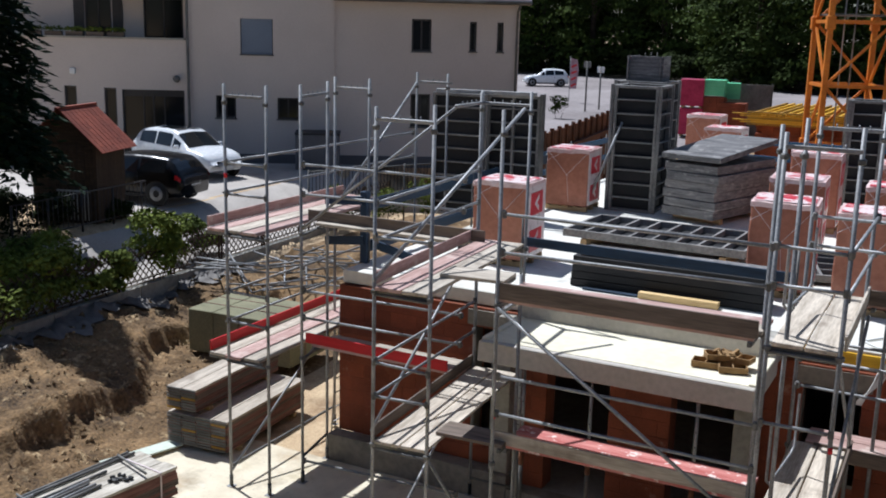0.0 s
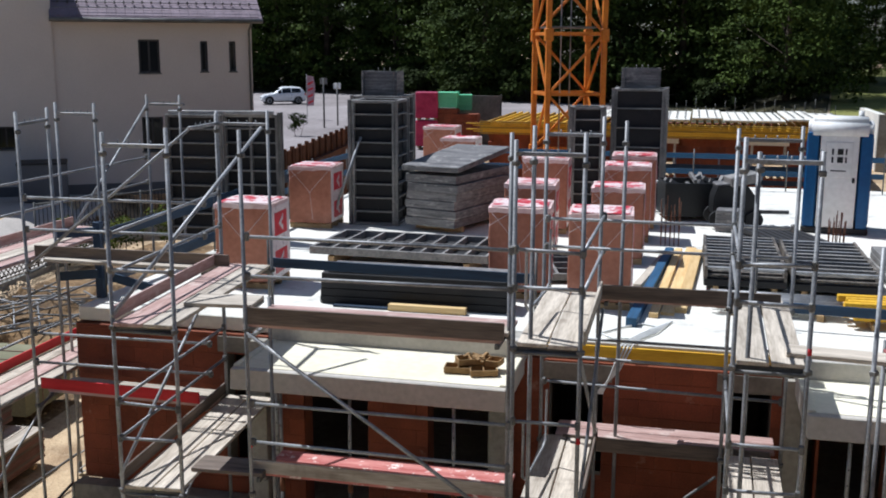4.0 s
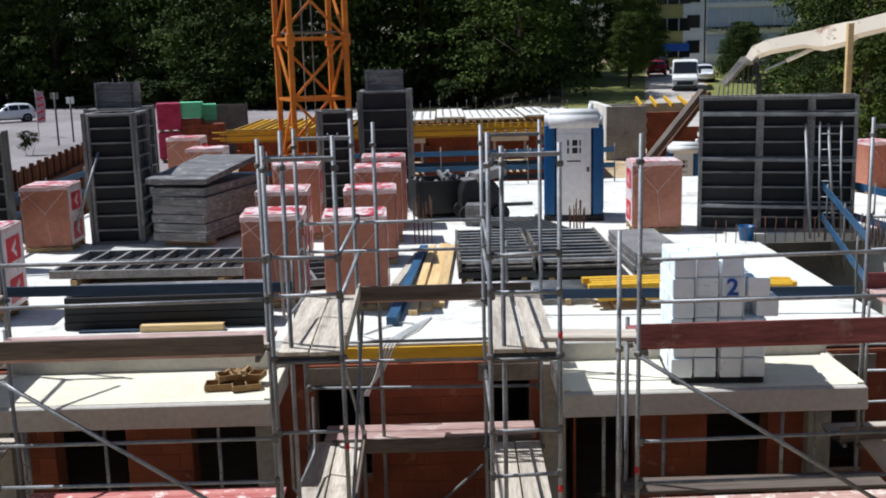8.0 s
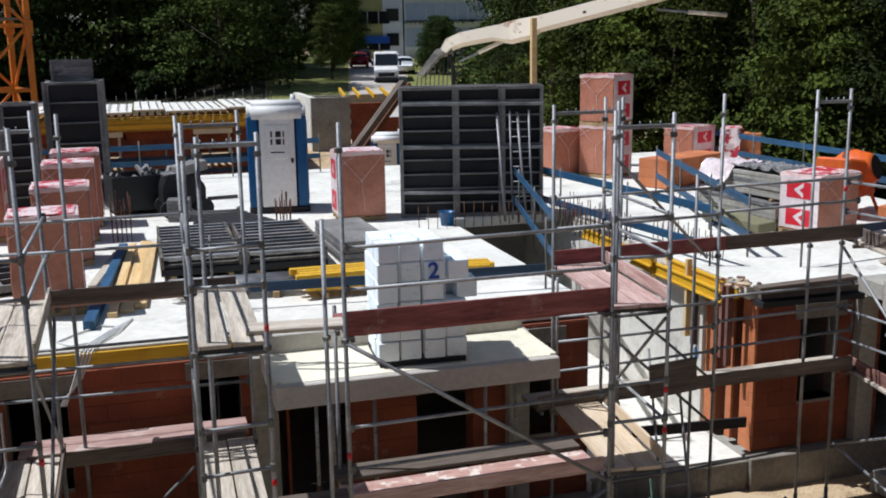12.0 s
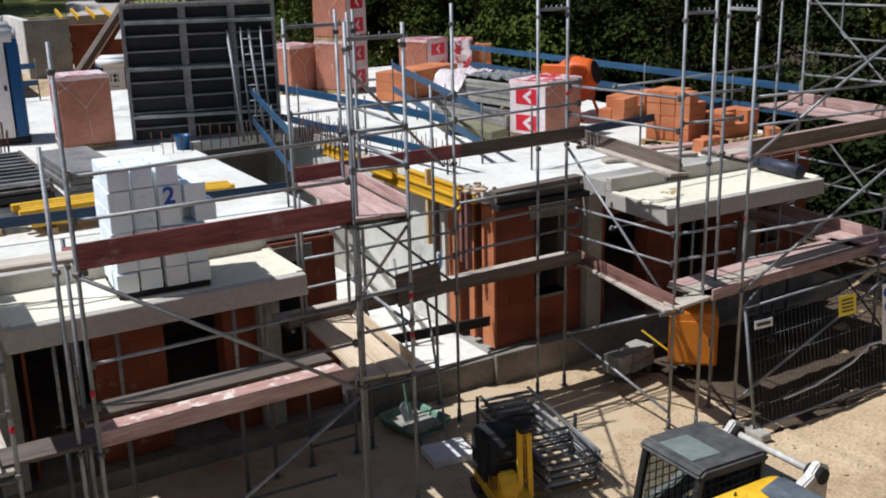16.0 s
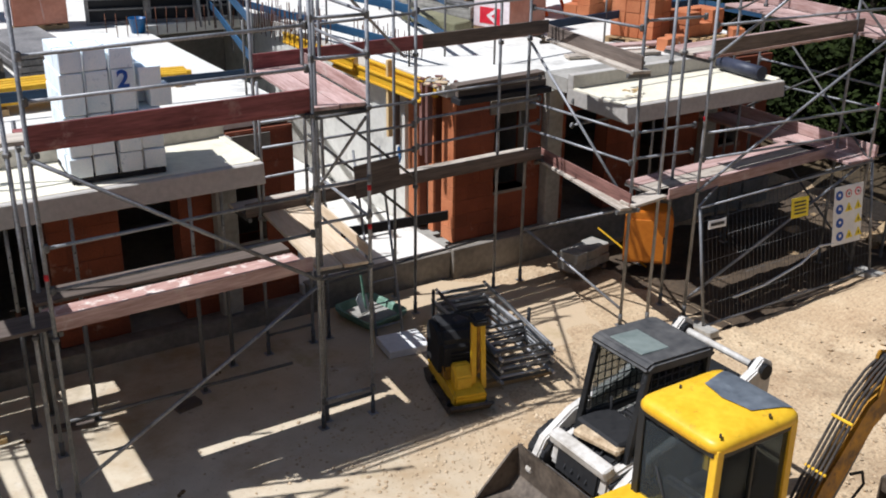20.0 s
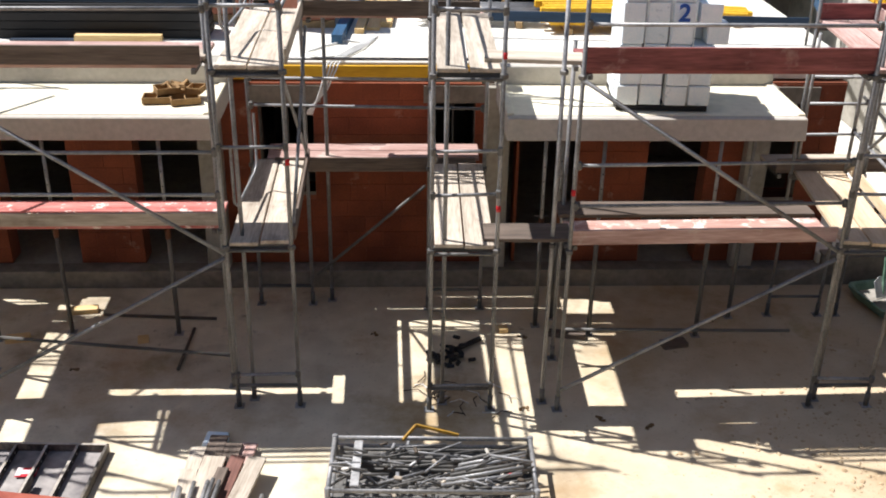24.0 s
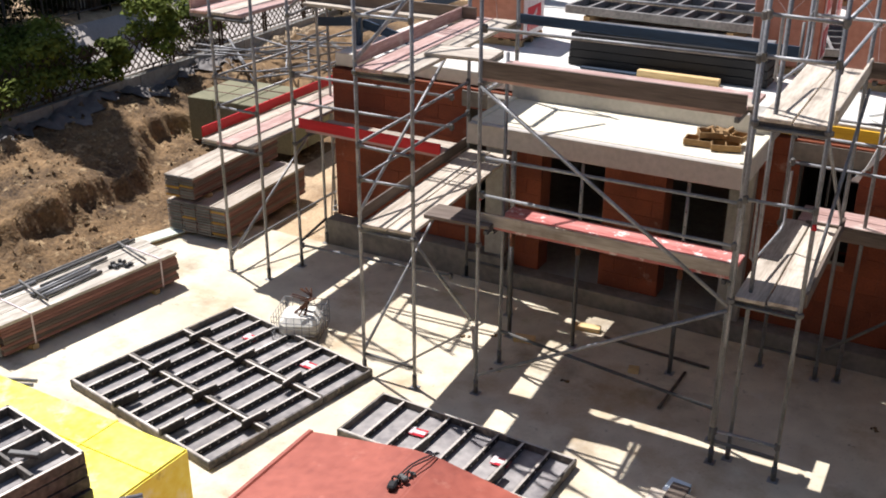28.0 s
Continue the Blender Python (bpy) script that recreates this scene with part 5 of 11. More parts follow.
deck(16.1, 10.3, 16.5, 14.0, L2 - 0.1, [PLANK_P, PLANK_P], 2, 0.34)
toe(16.15, 10.3, 16.55, 14.0, L2 - 0.1, PLANK_P, 0.2)
rails(11.62, 10.42, 15.3, 10.1, (2.6, 3.0, 4.6, 5.0))
rails(16.3, 10.2, 16.2, 13.4, (2.7, 3.1, 4.7, 5.1, 6.0))
rails(15.5, 13.4, 11.4, 13.2, (2.5, 2.9, 4.9))
for z0, z1 in ((0.3, 2.1), (2.1, 4.1), (4.1, 6.2)):
    bar((11.62, 10.42, z0), (15.3, 10.12, z1), "brace", 0.022)
    bar((15.3, 10.1, z0), (16.2, 13.4, z1), "brace", 0.02, STEEL_D)
    bar((16.3, 10.2, z1), (15.5, 13.4, z0), "brace", 0.02, STEEL_D)
headframe(15.3, 10.75, 15.3, 10.1, 6.6)
headframe(15.5, 13.4, 16.2, 13.4, 6.6)
headframe(15.3, 10.1, 16.3, 10.2, 6.6)
pipe("guard_hoop", SC[0], STEEL, [(15.35, 11.0, 6.3), (15.35, 11.0, 5.6), (15.35, 11.1, 5.5), (15.4, 11.9, 5.5), (15.4, 12.0, 5.6), (15.4, 12.0, 6.3)], 0.017)


# ---- steel props under the balconies ----
def prop(x, y, h, label="dusty steel prop with pin holes under the balcony"):
    t = thing("steel_prop", (x, y, 0), label=label, category="prop", group="props under the balconies")
    box("base_plate", t, STEEL, (0.12, 0.12, 0.01), (0, 0, 0.006), bev=0.002)
    tube("outer_tube", t, STEEL_D, (0, 0, 0.01), (0, 0, 1.55), 0.031)
    tube("inner_tube", t, STEEL, (0, 0, 1.5), (0, 0, h - 0.01), 0.024)
    tube("collar", t, SHEETPILE, (0, 0, 1.42), (0, 0, 1.62), 0.038)
    tube("locking_pin", t, STEEL_D, (-0.09, 0, 1.66), (0.09, 0, 1.66), 0.008, n=6)
    box("head_plate", t, STEEL_D, (0.14, 0.14, 0.01), (0, 0, h - 0.006), bev=0.002)
    for i in range(4):
        tube("pin_hole", t, DARK, (0, -0.0245, 1.75 + i * 0.2), (0, -0.0255, 1.75 + i * 0.2), 0.011, n=6)
    return t


for x, y in ((-4.95, 12.62), (-4.05, 12.8), (-2.62, 12.75), (-5.25, 13.2), (2.9, 12.65), (4.35, 12.6), (2.2, 12.9), (2.45, 13.1), (4.95, 13.1), (12.5, 12.8), (14.6, 12.8)):
    prop(x, y - 0.45, 2.9)

# ---- things on the deck ----
def pallet_parts(t, w, d, z=0.0):
    for y in (-d / 2 + 0.05, 0, d / 2 - 0.05):
        box("runner", t, PALLET, (w, 0.09, 0.09), (0, y, z + 0.045), bev=0.004)
    for i in range(5):
        box("board", t, PALLET, (0.12, d, 0.022), (-w / 2 + 0.06 + i * (w - 0.12) / 4, 0, z + 0.101), bev=0.003)


def brick_pack(at, rz, w=0.98, d=0.95, h=1.3, label="film-wrapped pallet of clay blocks with red print", logo=1):
    t = thing("brick_pallet", at, rz, label=label, category="brick pallet", group="wrapped brick pallets")
    pallet_parts(t, w, d)
    z0 = 0.115
    bm = bmesh.new()
    bmesh.ops.create_cube(bm, size=1.0, matrix=Matrix.Translation((0, 0, z0 + h / 2)) @ Matrix.Diagonal((w, d, h, 1)))
    bmesh.ops.subdivide_edges(bm, edges=bm.edges[:], cuts=5, use_grid_fill=True)
    for v in bm.verts:
        q = noise.noise((v.co.x * 4 + at[0], v.co.y * 4, v.co.z * 4))
        v.co.x += 0.012 * q
        v.co.y += 0.012 * noise.noise((v.co.x * 5, v.co.y * 5 + at[1], v.co.z * 5 + 9))
    bmesh.ops.bevel(bm, geom=[e for e in bm.edges if e.calc_face_angle(0) > 1.0], offset=0.02, segments=1, affect="EDGES")
    put("block_pack", finish(bm, ("pack", len(CACHE)), BRICKPACK), t, Matrix())
    bm = bmesh.new()
    bmesh.ops.create_cube(bm, size=1.0, matrix=Matrix.Translation((0, 0, z0 + h)) @ Matrix.Diagonal((w + 0.02, d + 0.02, 0.06, 1)))
    bmesh.ops.subdivide_edges(bm, edges=bm.edges[:], cuts=6, use_grid_fill=True)
    for v in bm.verts:
        v.co.z += 0.03 * noise.noise((v.co.x * 5 + at[0] * 3, v.co.y * 5, 4)) - (0.02 if v.co.z < z0 + h else 0)
    put("film_cap", finish(bm, ("cap", len(CACHE)), FILM_P), t, Matrix(), "crumpled pale film cap")
    rs = random.Random(int(at[0] * 100 + at[1] * 10))
    box("red_print", t, PRINT, (w * 0.92, d * 0.9, 0.006), (0, 0, z0 + h + 0.046), rz=rs.uniform(-2, 2), bev=0.0, label="torn film with red print")
    sg = -1 if logo == 3 else 1
    box("side_film", t, FILM_W, (0.008, d * 0.96, h * 0.95), (sg * (w / 2 + 0.012), 0, z0 + h * 0.5), label="white printed film", bev=0.0)
    for k in range(2):
        zc = z0 + h * (0.74 - 0.5 * k)
        box("red_print", t, FILM_R, (0.008, d * 0.62, h * 0.3), (sg * (w / 2 + 0.02), 0, zc), bev=0.0)
        prism("white_arrow", t, FILM_W, [(-0.12, 0), (0.1, 0.15), (0.1, 0.06), (-0.0, 0.0), (0.1, -0.06), (0.1, -0.15)], 0.008, (sg * (w / 2 + 0.026), 0, zc), rz=90 * sg, bev=0.0)
    # stretched strands of film
    for a, b in (((-w / 2, z0 + h), (0.02, z0 + h * 0.55)), ((w / 2, z0 + h), (-0.02, z0 + h * 0.55)), ((0.0, z0 + h * 0.56), (0.06, z0 + 0.1)), ((-w / 2, z0 + h * 0.8), (-0.1, z0 + h * 0.98))):
        tube("film_strand", t, FILM_W, (a[0], -d / 2 - 0.012, a[1]), (b[0], -d / 2 - 0.012, b[1]), 0.004, n=5)
    return t


pk = [((-7.1, 16.25), 3, 1.3), ((-8.12, 22.1), 2, 1.25), ((-2.48, 16.65), 4, 1.36), ((-1.14, 16.3), 3, 1.36), ((-1.12, 19.85), 2, 1.3), ((-1.1, 22.2), 2, 1.45), ((-2.82, 20.0), 3, 1.3), ((-2.9, 22.75), 2, 1.5),
      ((-1.05, 23.9), 2, 1.5), ((-6.1, 28.3), 0, 1.4), ((-7.3, 31.0), 0, 1.5), ((-3.2, 24.6), 1, 1.35)]
for (x, y), r, h in pk:
    brick_pack((x, y, DECK), r, h=h)
brick_pack((4.92, 22.5, DECK), -2, w=1.05, h=1.38, label="film-wrapped pallet of clay blocks beside the toilet cabin", logo=3)
brick_pack((13.18, 17.42, DECK), 16, w=1.2, d=0.95, h=1.08, label="white printed pallet of clay blocks on the second deck", logo=3)
brick_pack((12.95, 26.7, DECK), -58, w=1.1, d=1.0, h=1.3, label="tall double stack of wrapped clay blocks")
brick_pack((12.95, 26.7, DECK + 1.45), -58, w=1.1, d=1.0, h=1.25, label="wrapped clay blocks stacked on another pallet")
brick_pack((11.75, 27.4, DECK), 20, w=1.0, h=1.2, label="pink film-wrapped pallet of clay blocks")
brick_pack((16.1, 27.55, DECK), -62, w=1.0, d=1.2, h=1.1, label="pink film-wrapped pallet near the woods")


def form_panel(t, w, h, at, rz=0.0, tilt=0.0, ribs=9, posts=2, name="form_panel", deep=0.12, ply=BLACK, steel=FORM, edge=0.06):
    """A framed formwork panel standing in local x, z, ribs towards -y; lying when tilt is -90."""
    m = pose(*at, tilt, 0, rz)
    p = put(name, box_mesh((w - 0.02, 0.02, h - 0.02), ply, 0.0), t, m @ pose(0, deep / 2 - 0.01, h / 2))
    for x in (-w / 2 + edge / 2, w / 2 - edge / 2):
        put("edge_rail", box_mesh((edge, deep, h), steel, 0.004), p, m @ pose(x, 0, h / 2))
    for z in (edge / 2, h - edge / 2):
        put("edge_rail", box_mesh((w - 2 * edge, deep, edge), steel, 0.004), p, m @ pose(0, 0, z))
    for i in range(1, ribs):
        put("rib", box_mesh((w - 0.12, deep * 0.75, 0.035), steel, 0.003), p, m @ pose(0, -deep * 0.1, h * i / ribs))
    for i in range(posts):
        put("stiffener", box_mesh((0.05, deep * 0.9, h - 0.12), steel, 0.003), p, m @ pose(-w / 2 + w * (i + 1) / (posts + 1), -0.002, h / 2))
    return p


def column_form(at, rz, w, h, label, hood=0.0, ribs=9):
    t = thing("column_formwork", at, rz, label=label, category="formwork", group="column formwork")
    form_panel(t, w, h, (0, -w / 2, 0), 0, ribs=ribs, posts=0)
    form_panel(t, w, h, (w / 2, 0, 0), 90, ribs=ribs, posts=0)
    form_panel(t, w, h, (0, w / 2, 0), 180, ribs=ribs, posts=0)
    form_panel(t, w, h, (-w / 2, 0, 0), 270, ribs=ribs, posts=0)
    for sx, sy in ((-1, -1), (1, -1), (1, 1), (-1, 1)):
        box("corner_angle", t, FORM, (0.07, 0.07, h + 0.03), (sx * (w / 2 + 0.05), sy * (w / 2 + 0.05), h / 2), bev=0.004)
    if hood:
        for k, (x, y, r) in enumerate(((0, -w * 0.3, 0), (w * 0.34, 0, 90), (-w * 0.34, 0, 90))):
            box("hood_sheet", t, FORM_G, (w * 0.8, 0.02, hood), (x, y, h + hood / 2 - 0.02), rz=r, bev=0.003, label="grey plastic sheet standing out on top")
        for k in range(3):
            tube("rebar", t, STEEL_D, (-0.15 + 0.15 * k, 0.1, h), (-0.15 + 0.15 * k, 0.1, h + hood * 1.1), 0.008, n=5)
    return t


column_form((-6.85, 22.9, DECK), 2, 1.0, 2.85, "tall dark column formwork with steel ribs", 0.0)
tube("push_prop", thing("push_prop", (-7.6, 22, DECK), label="slanting steel prop bracing the column form", category="prop", world_axes=True), STEEL, (-7.75, 21.9, DECK + 0.02), (-7.1, 22.3, 5.3), 0.03)
column_form((-7.38, 25.0, DECK), 0, 1.15, 2.85, "dark column formwork with grey sheets on top", 0.62, 6)
column_form((-1.15, 27.8, DECK), 0, 1.25, 3.0, "dark column formwork with grey sheets on top", 0.55, 6)
column_form((-2.45, 26.9, DECK), 8, 0.75, 2.55, "slim dark column formwork with steel ribs", 0.0, 8)
t = thing("wall_formwork", (-9.3, 20.6, DECK), 0, label="dark wall formwork panels standing at the deck edge", category="formwork")
form_panel(t, 1.2, 2.65, (-0.55, -1.0, 0), 4, ribs=9, posts=0)
form_panel(t, 1.2, 2.65, (0.55, -0.6, 0), 4, ribs=9, posts=1)
box("edge_rail", t, STEEL_D, (0.07, 0.16, 2.7), (1.2, -0.6, 1.35), bev=0.004)
box("top_bar", t, STEEL, (2.2, 0.08, 0.08), (0, -0.85, 2.69), rz=10)

# big wall form with props and ladder
t = thing("wall_formwork", (7.36, 21.8, DECK), -13.5, label="large black wall formwork braced by slanting props", category="formwork")
for x, wd in ((-0.97, 1.24), (0.16, 1.02), (1.13, 0.92)):
    form_panel(t, wd, 2.88, (x, 0, 0), ribs=9, posts=0, edge=0.075, ply=BLACK, steel=FORM)
for z in (0.55, 1.55, 2.5):
    box("waler", t, STEEL, (3.1, 0.08, 0.07), (0.02, -0.09, z), ry=0.6, bev=0.006)
for i in range(4):
    form_panel(t, 0.8, 2.88, (-1.19 + i * 0.8, 0.62, 0), 180, ribs=6, posts=0)
box("concrete_core", t, CONCRETE_D, (3.1, 0.42, 2.7), (0, 0.3, 1.35))
for x in (0.55, 1.0):
    tube("push_prop", t, STEEL, (x + 0.1, -0.9, 0.02), (x, -0.08, 2.3), 0.03)
lad = thing("ladder", (8.0, 20.9, DECK), -13.5, label="grey aluminium ladder leaning on the formwork", category="ladder")
for x in (0.0, 0.42):
    tube("stile", lad, STEEL, (x, 0, 0.02), (x, 0.62, 2.35), 0.022)
for i in range(7):
    k = (i + 0.6) / 7.4
    tube("rung", lad, STEEL, (0, 0.62 * k, 2.35 * k), (0.42, 0.62 * k, 2.35 * k), 0.014, n=6)

# stack of used panels with a tilted one on top
t = thing("panel_stack", (-4.95, 23.0, DECK), -17, label="stack of dusty formwork panels, top one tilted", category="panel stack")
rs = random.Random(3)
for i in range(6):
    box("panel", t, FORM_G, (1.28, 2.6, 0.185), (rs.uniform(-0.05, 0.05), rs.uniform(-0.06, 0.06), 0.225 + i * 0.193), rz=rs.uniform(-1, 1), bev=0.01)
for y in (-0.9, 0.9):
    box("bearer", t, PALLET, (1.2, 0.1, 0.13), (0, y, 0.065), bev=0.004)
box("top_panel", t, FORM_G, (1.4, 2.75, 0.12), (-0.03, -0.05, 1.55), rx=5, rz=3, bev=0.01, label="tilted grey panel")

# grid panel lying flat, black panel pack, timber
t = thing("formwork_grid", (-4.9, 18.6, DECK), -2, label="dark steel formwork grid lying on the deck", category="formwork")
form_panel(t, 3.4, 1.9, (0, -0.95, 0.32), 0, tilt=-90, ribs=2, posts=7, deep=0.14)
for x in (-1.3, 1.3):
    box("bearer", t, PALLET, (0.12, 1.8, 0.22), (x, 0, 0.11))
t = thing("formwork_grid", (-2.2, 18.4, DECK), 15, label="narrow steel formwork frame lying beside the grid", category="formwork")
form_panel(t, 1.3, 2.0, (0, -1.0, 0.12), 0, tilt=-90, ribs=4, posts=1, deep=0.12)
t = thing("panel_pack", (-3.95, 15.45, DECK), 0.5, label="long black formwork panels stacked on the deck", category="panel stack")
for i in range(4):
    box("panel", t, BLACK, (3.05 - 0.02 * i, 0.62, 0.12), (0, 0, 0.07 + i * 0.125), bev=0.008)
box("top_panel", t, FORM_G, (2.9, 0.58, 0.03), (0.02, 0.03, 0.565), bev=0.006, label="dusty grey top sheet")
HERE[0] = Matrix()
single(beam("timber", None, TIMBER, (-4.28, 14.98, DECK + 0.055), (-3.05, 14.98, DECK + 0.055), 0.12, 0.1), "short pale square timber before the black panels", "timber")
single(beam("board", None, BLUE_D, (-5.2, 15.0, DECK + 0.02), (-4.3, 15.0, DECK + 0.02), 0.1, 0.03), "small dark blue offcut on the deck", "board")

# guard boards along the deck
def guard(points, heights, label, material=BLUE, foot=DECK, tall=1.15, wide=0.15, spacing=2.4):
    t = thing("guard_rail", (*points[0], foot), label=label, category="guard rail", group="blue guard boards", world_axes=True)
    for a, b in zip(points, points[1:]):
        d = math.dist(a, b)
        n = max(1, round(d / spacing))
        for i in range(n + 1):
            x, y = a[0] + (b[0] - a[0]) * i / n, a[1] + (b[1] - a[1]) * i / n
            tube("rail_post", t, STEEL_D, (x, y, foot), (x, y, foot + tall), 0.02)
        for z in heights:
            beam("guard_board", t, material, (*a, foot + z), (*b, foot + z + RS.uniform(-0.03, 0.03)), 0.03, wide)
    return t


guard([(-6.05, 14.45), (-1.9, 14.4)], (0.78,), "dark blue guard board before the black panels", BLUE_D, spacing=4.2)
guard([(1.2, 15.4), (6.35, 15.0)], (0.32,), "dark blue board leaning behind the foam blocks", BLUE_D, spacing=5)
t = guard([(-9.0, 14.65), (-9.0, 22.6)], (0.3, 1.02), "dark blue guard boards along the end of the deck", BLUE_D, wide=0.2, spacing=4)
beam("corner_post", t, BLUE_D, (-9.06, 14.62, DECK), (-9.06, 14.62, DECK + 1.25), 0.13, 0.13)
for a, b in (((-9.05, 14.54, 4.37), (-9.75, 14.42, 4.33)), ((-9.05, 14.54, 3.68), (-9.75, 14.42, 3.62)), ((-9.0, 14.7, 3.62), (-8.15, 14.75, 3.42))):
    beam("guard_board", t, BLUE_D, a, b, 0.04, 0.15)
guard([(-9.6, 23.0), (-9.3, 30.5)], (0.5, 0.95), "blue guard boards along the far deck edge")
guard([(-7.5, 30.8), (5.5, 30.8)], (0.5, 0.95), "blue guard boards along the rear deck edge")
guard([(8.7, 23.2), (6.75, 15.6)], (0.35, 1.0), "blue guard boards round the entrance gap")
guard([(8.7, 23.2), (9.6, 15.5)], (0.35, 1.0), "blue guard boards beside the second deck")
guard([(12.9, 23.6), (10.6, 15.9)], (0.4, 1.0), "pale blue guard boards across the second deck")
guard([(16.9, 30.0), (17.1, 14.2)], (0.5, 1.0), "blue guard boards along the outer deck edge", foot=DECK)
guard([(11.0, 14.9), (16.9, 15.8)], (0.55,), "dark board across the second deck", BLUE_D)

# loose boards
HERE[0] = Matrix()
for a, b, wdt, h, m, lab in (((-0.55, 14.9), (-0.12, 20.6), 0.16, 0.14, BLUE, "long blue board lying on the deck"), ((-0.25, 15.5), (0.05, 20.9), 0.14, 0.08, TIMBER, "long pale board lying on the deck"),
                             ((-0.05, 15.7), (0.3, 21.2), 0.2, 0.05, TIMBER, "long pale board lying on the deck"), ((0.15, 15.9), (0.42, 20.8), 0.18, 0.09, TIMBER, "long pale board lying on the deck"),
                             ((-0.6, 17.5), (-0.2, 20.5), 0.14, 0.06, PLANK, "grey board lying on the deck")):
    HERE[0] = Matrix()
    single(beam("board", None, m, (*a, DECK + h / 2), (*b, DECK + h / 2), wdt, h), lab, "board", group="boards on the deck")

# steel stacks
def tube_stack(at, rz, length, n, layers, pitch, r, label, material=STEEL_D, square=False):
    t = thing("steel_stack", at, rz, label=label, category="steel stack", group="stacks of steel parts")
    rs = random.Random(int(at[0] * 31 + at[1]))
    for y in (-length * 0.32, length * 0.32):
        box("bearer", t, PALLET, (n * pitch + 0.1, 0.1, 0.1), (0, y, 0.05))
    for j in range(layers):
        z = 0.1 + pitch * 0.5 + j * pitch
        for i in range(n):
            x = (i - (n - 1) / 2) * pitch
            o = rs.uniform(-0.12, 0.12)
            if square:
                box("girder", t, material, (r * 2, length, r * 1.7), (x, o, z), rz=rs.uniform(-0.6, 0.6), bev=0.006)
            else:
                tube("tube", t, material, (x, -length / 2 + o, z), (x + rs.uniform(-0.02, 0.02), length / 2 + o, z), r, n=6)
    return t


def slat_rack(at, w, d, rows, label):
    t = thing("frame_rack", at, label=label, category="steel stack", group="stacks of steel parts")
    # Black sheet added below the slats to paint the shade of their gaps.
    box("base_panel", t, BLACK, (w, d, 0.12), (0, 0, 0.14), bev=0.006)
    for x in (-w * 0.35, w * 0.35):
        box("bearer", t, PALLET, (0.1, d, 0.08), (x, 0, 0.04))
    for x in (-w / 2 + 0.03, w / 2 - 0.03):
        box("side_rail", t, WORNFORM, (0.05, d, 0.22), (x, 0, 0.31), bev=0.005)
    for j in range(rows):
        y = -d / 2 + 0.05 + j * (d - 0.1) / (rows - 1)
        box("slat", t, FORM if j % 3 else STEEL, (w - 0.1, 0.07, 0.05), (0, y, 0.38), rx=RS.uniform(-6, 6), bev=0.005)
        box("slat", t, WORNFORM, (w - 0.1, 0.07, 0.05), (0, y + 0.05, 0.24), bev=0.005)
    return t


slat_rack((1.18, 19.15, DECK), 1.35, 3.1, 11, "stack of slatted steel formwork frames on the deck")
slat_rack((2.62, 19.05, DECK), 1.4, 3.0, 10, "stack of slatted steel formwork frames on the deck")
t = thing("panel_stack", (4.0, 18.9, DECK), 2, label="low stack of grey steel edge panels", category="panel stack")
for j in range(4):
    box("panel", t, FORM, (0.9, 2.4, 0.1), (RS.uniform(-0.03, 0.03), 0, 0.06 + j * 0.11), bev=0.008)
tube_stack((1.6, 16.3, DECK), 88, 1.9, 9, 2, 0.08, 0.03, "low stack of galvanised tubes on the deck", STEEL)
tube_stack((2.2, 21.2, DECK), 20, 2.6, 8, 2, 0.14, 0.05, "stack of dark steel walers", BLACK, True)
tube_stack((3.6, 15.9, DECK), 92, 2.2, 4, 2, 0.16, 0.06, "stack of yellow formwork girders", YELLOW, True)
tube_stack((5.2, 16.4, DECK), 80, 1.5, 4, 1, 0.14, 0.05, "short yellow girders on the deck", YELLOW, True)

# site mixer and clutter before the cabin
t = thing("formwork_clamps_bin", (0.3, 25.4, DECK), 12, label="open dark steel bin full of formwork parts", category="bin")
for a in range(4):
    r = a * 90
    d = 0.55 if a % 2 else 0.75
    box("side", t, BLACKP, (1.5 if a % 2 == 0 else 1.1, 0.05, 0.8), ((0, -0.55, 0.5), (0.75, 0, 0.5), (0, 0.55, 0.5), (-0.75, 0, 0.5))[a], rz=r)
box("floor", t, BLACKP, (1.45, 1.05, 0.05), (0, 0, 0.12))
rs = random.Random(8)
for i in range(22):
    box("clamp", t, FORM, (0.35, 0.08, 0.09), (rs.uniform(-0.6, 0.6), rs.uniform(-0.4, 0.4), rs.uniform(0.6, 1.0)), rz=rs.uniform(0, 180), ry=rs.uniform(-40, 40))
t = thing("air_compressor", (1.2, 24.3, DECK), 8, label="dark grey site machine with boxy housing", category="machine")
prism("housing", t, BLACKP, [(-0.5, 0.3), (0.45, 0.3), (0.46, 0.7), (0.25, 0.98), (-0.4, 0.98), (-0.5, 0.7)], 0.7, bev=0.03)
box("tool_tray", t, FORM, (0.7, 0.5, 0.22), (0.15, -0.1, 1.12), rz=12, ry=-10, bev=0.02)
box("cover", t, FORM_G, (0.5, 0.6, 0.5), (-0.2, -0.55, 0.25), rz=-14, bev=0.02)
for x in (-0.4, 0.4):
    tube("wheel", t, DARK, (x, -0.45, 0.22), (x, -0.35, 0.22), 0.2, n=14)
    tube("wheel", t, DARK, (x, 0.35, 0.22), (x, 0.45, 0.22), 0.2, n=14)
box("lid", t, FORM_G, (0.7, 0.6, 0.05), (-0.1, 0, 1.01), ry=-6)
tube("exhaust", t, STEEL_D, (0.3, 0.1, 1.2), (0.3, 0.1, 1.55), 0.04)
box("drawbar", t, STEEL_D, (0.7, 0.1, 0.08), (0.9, 0, 0.35))
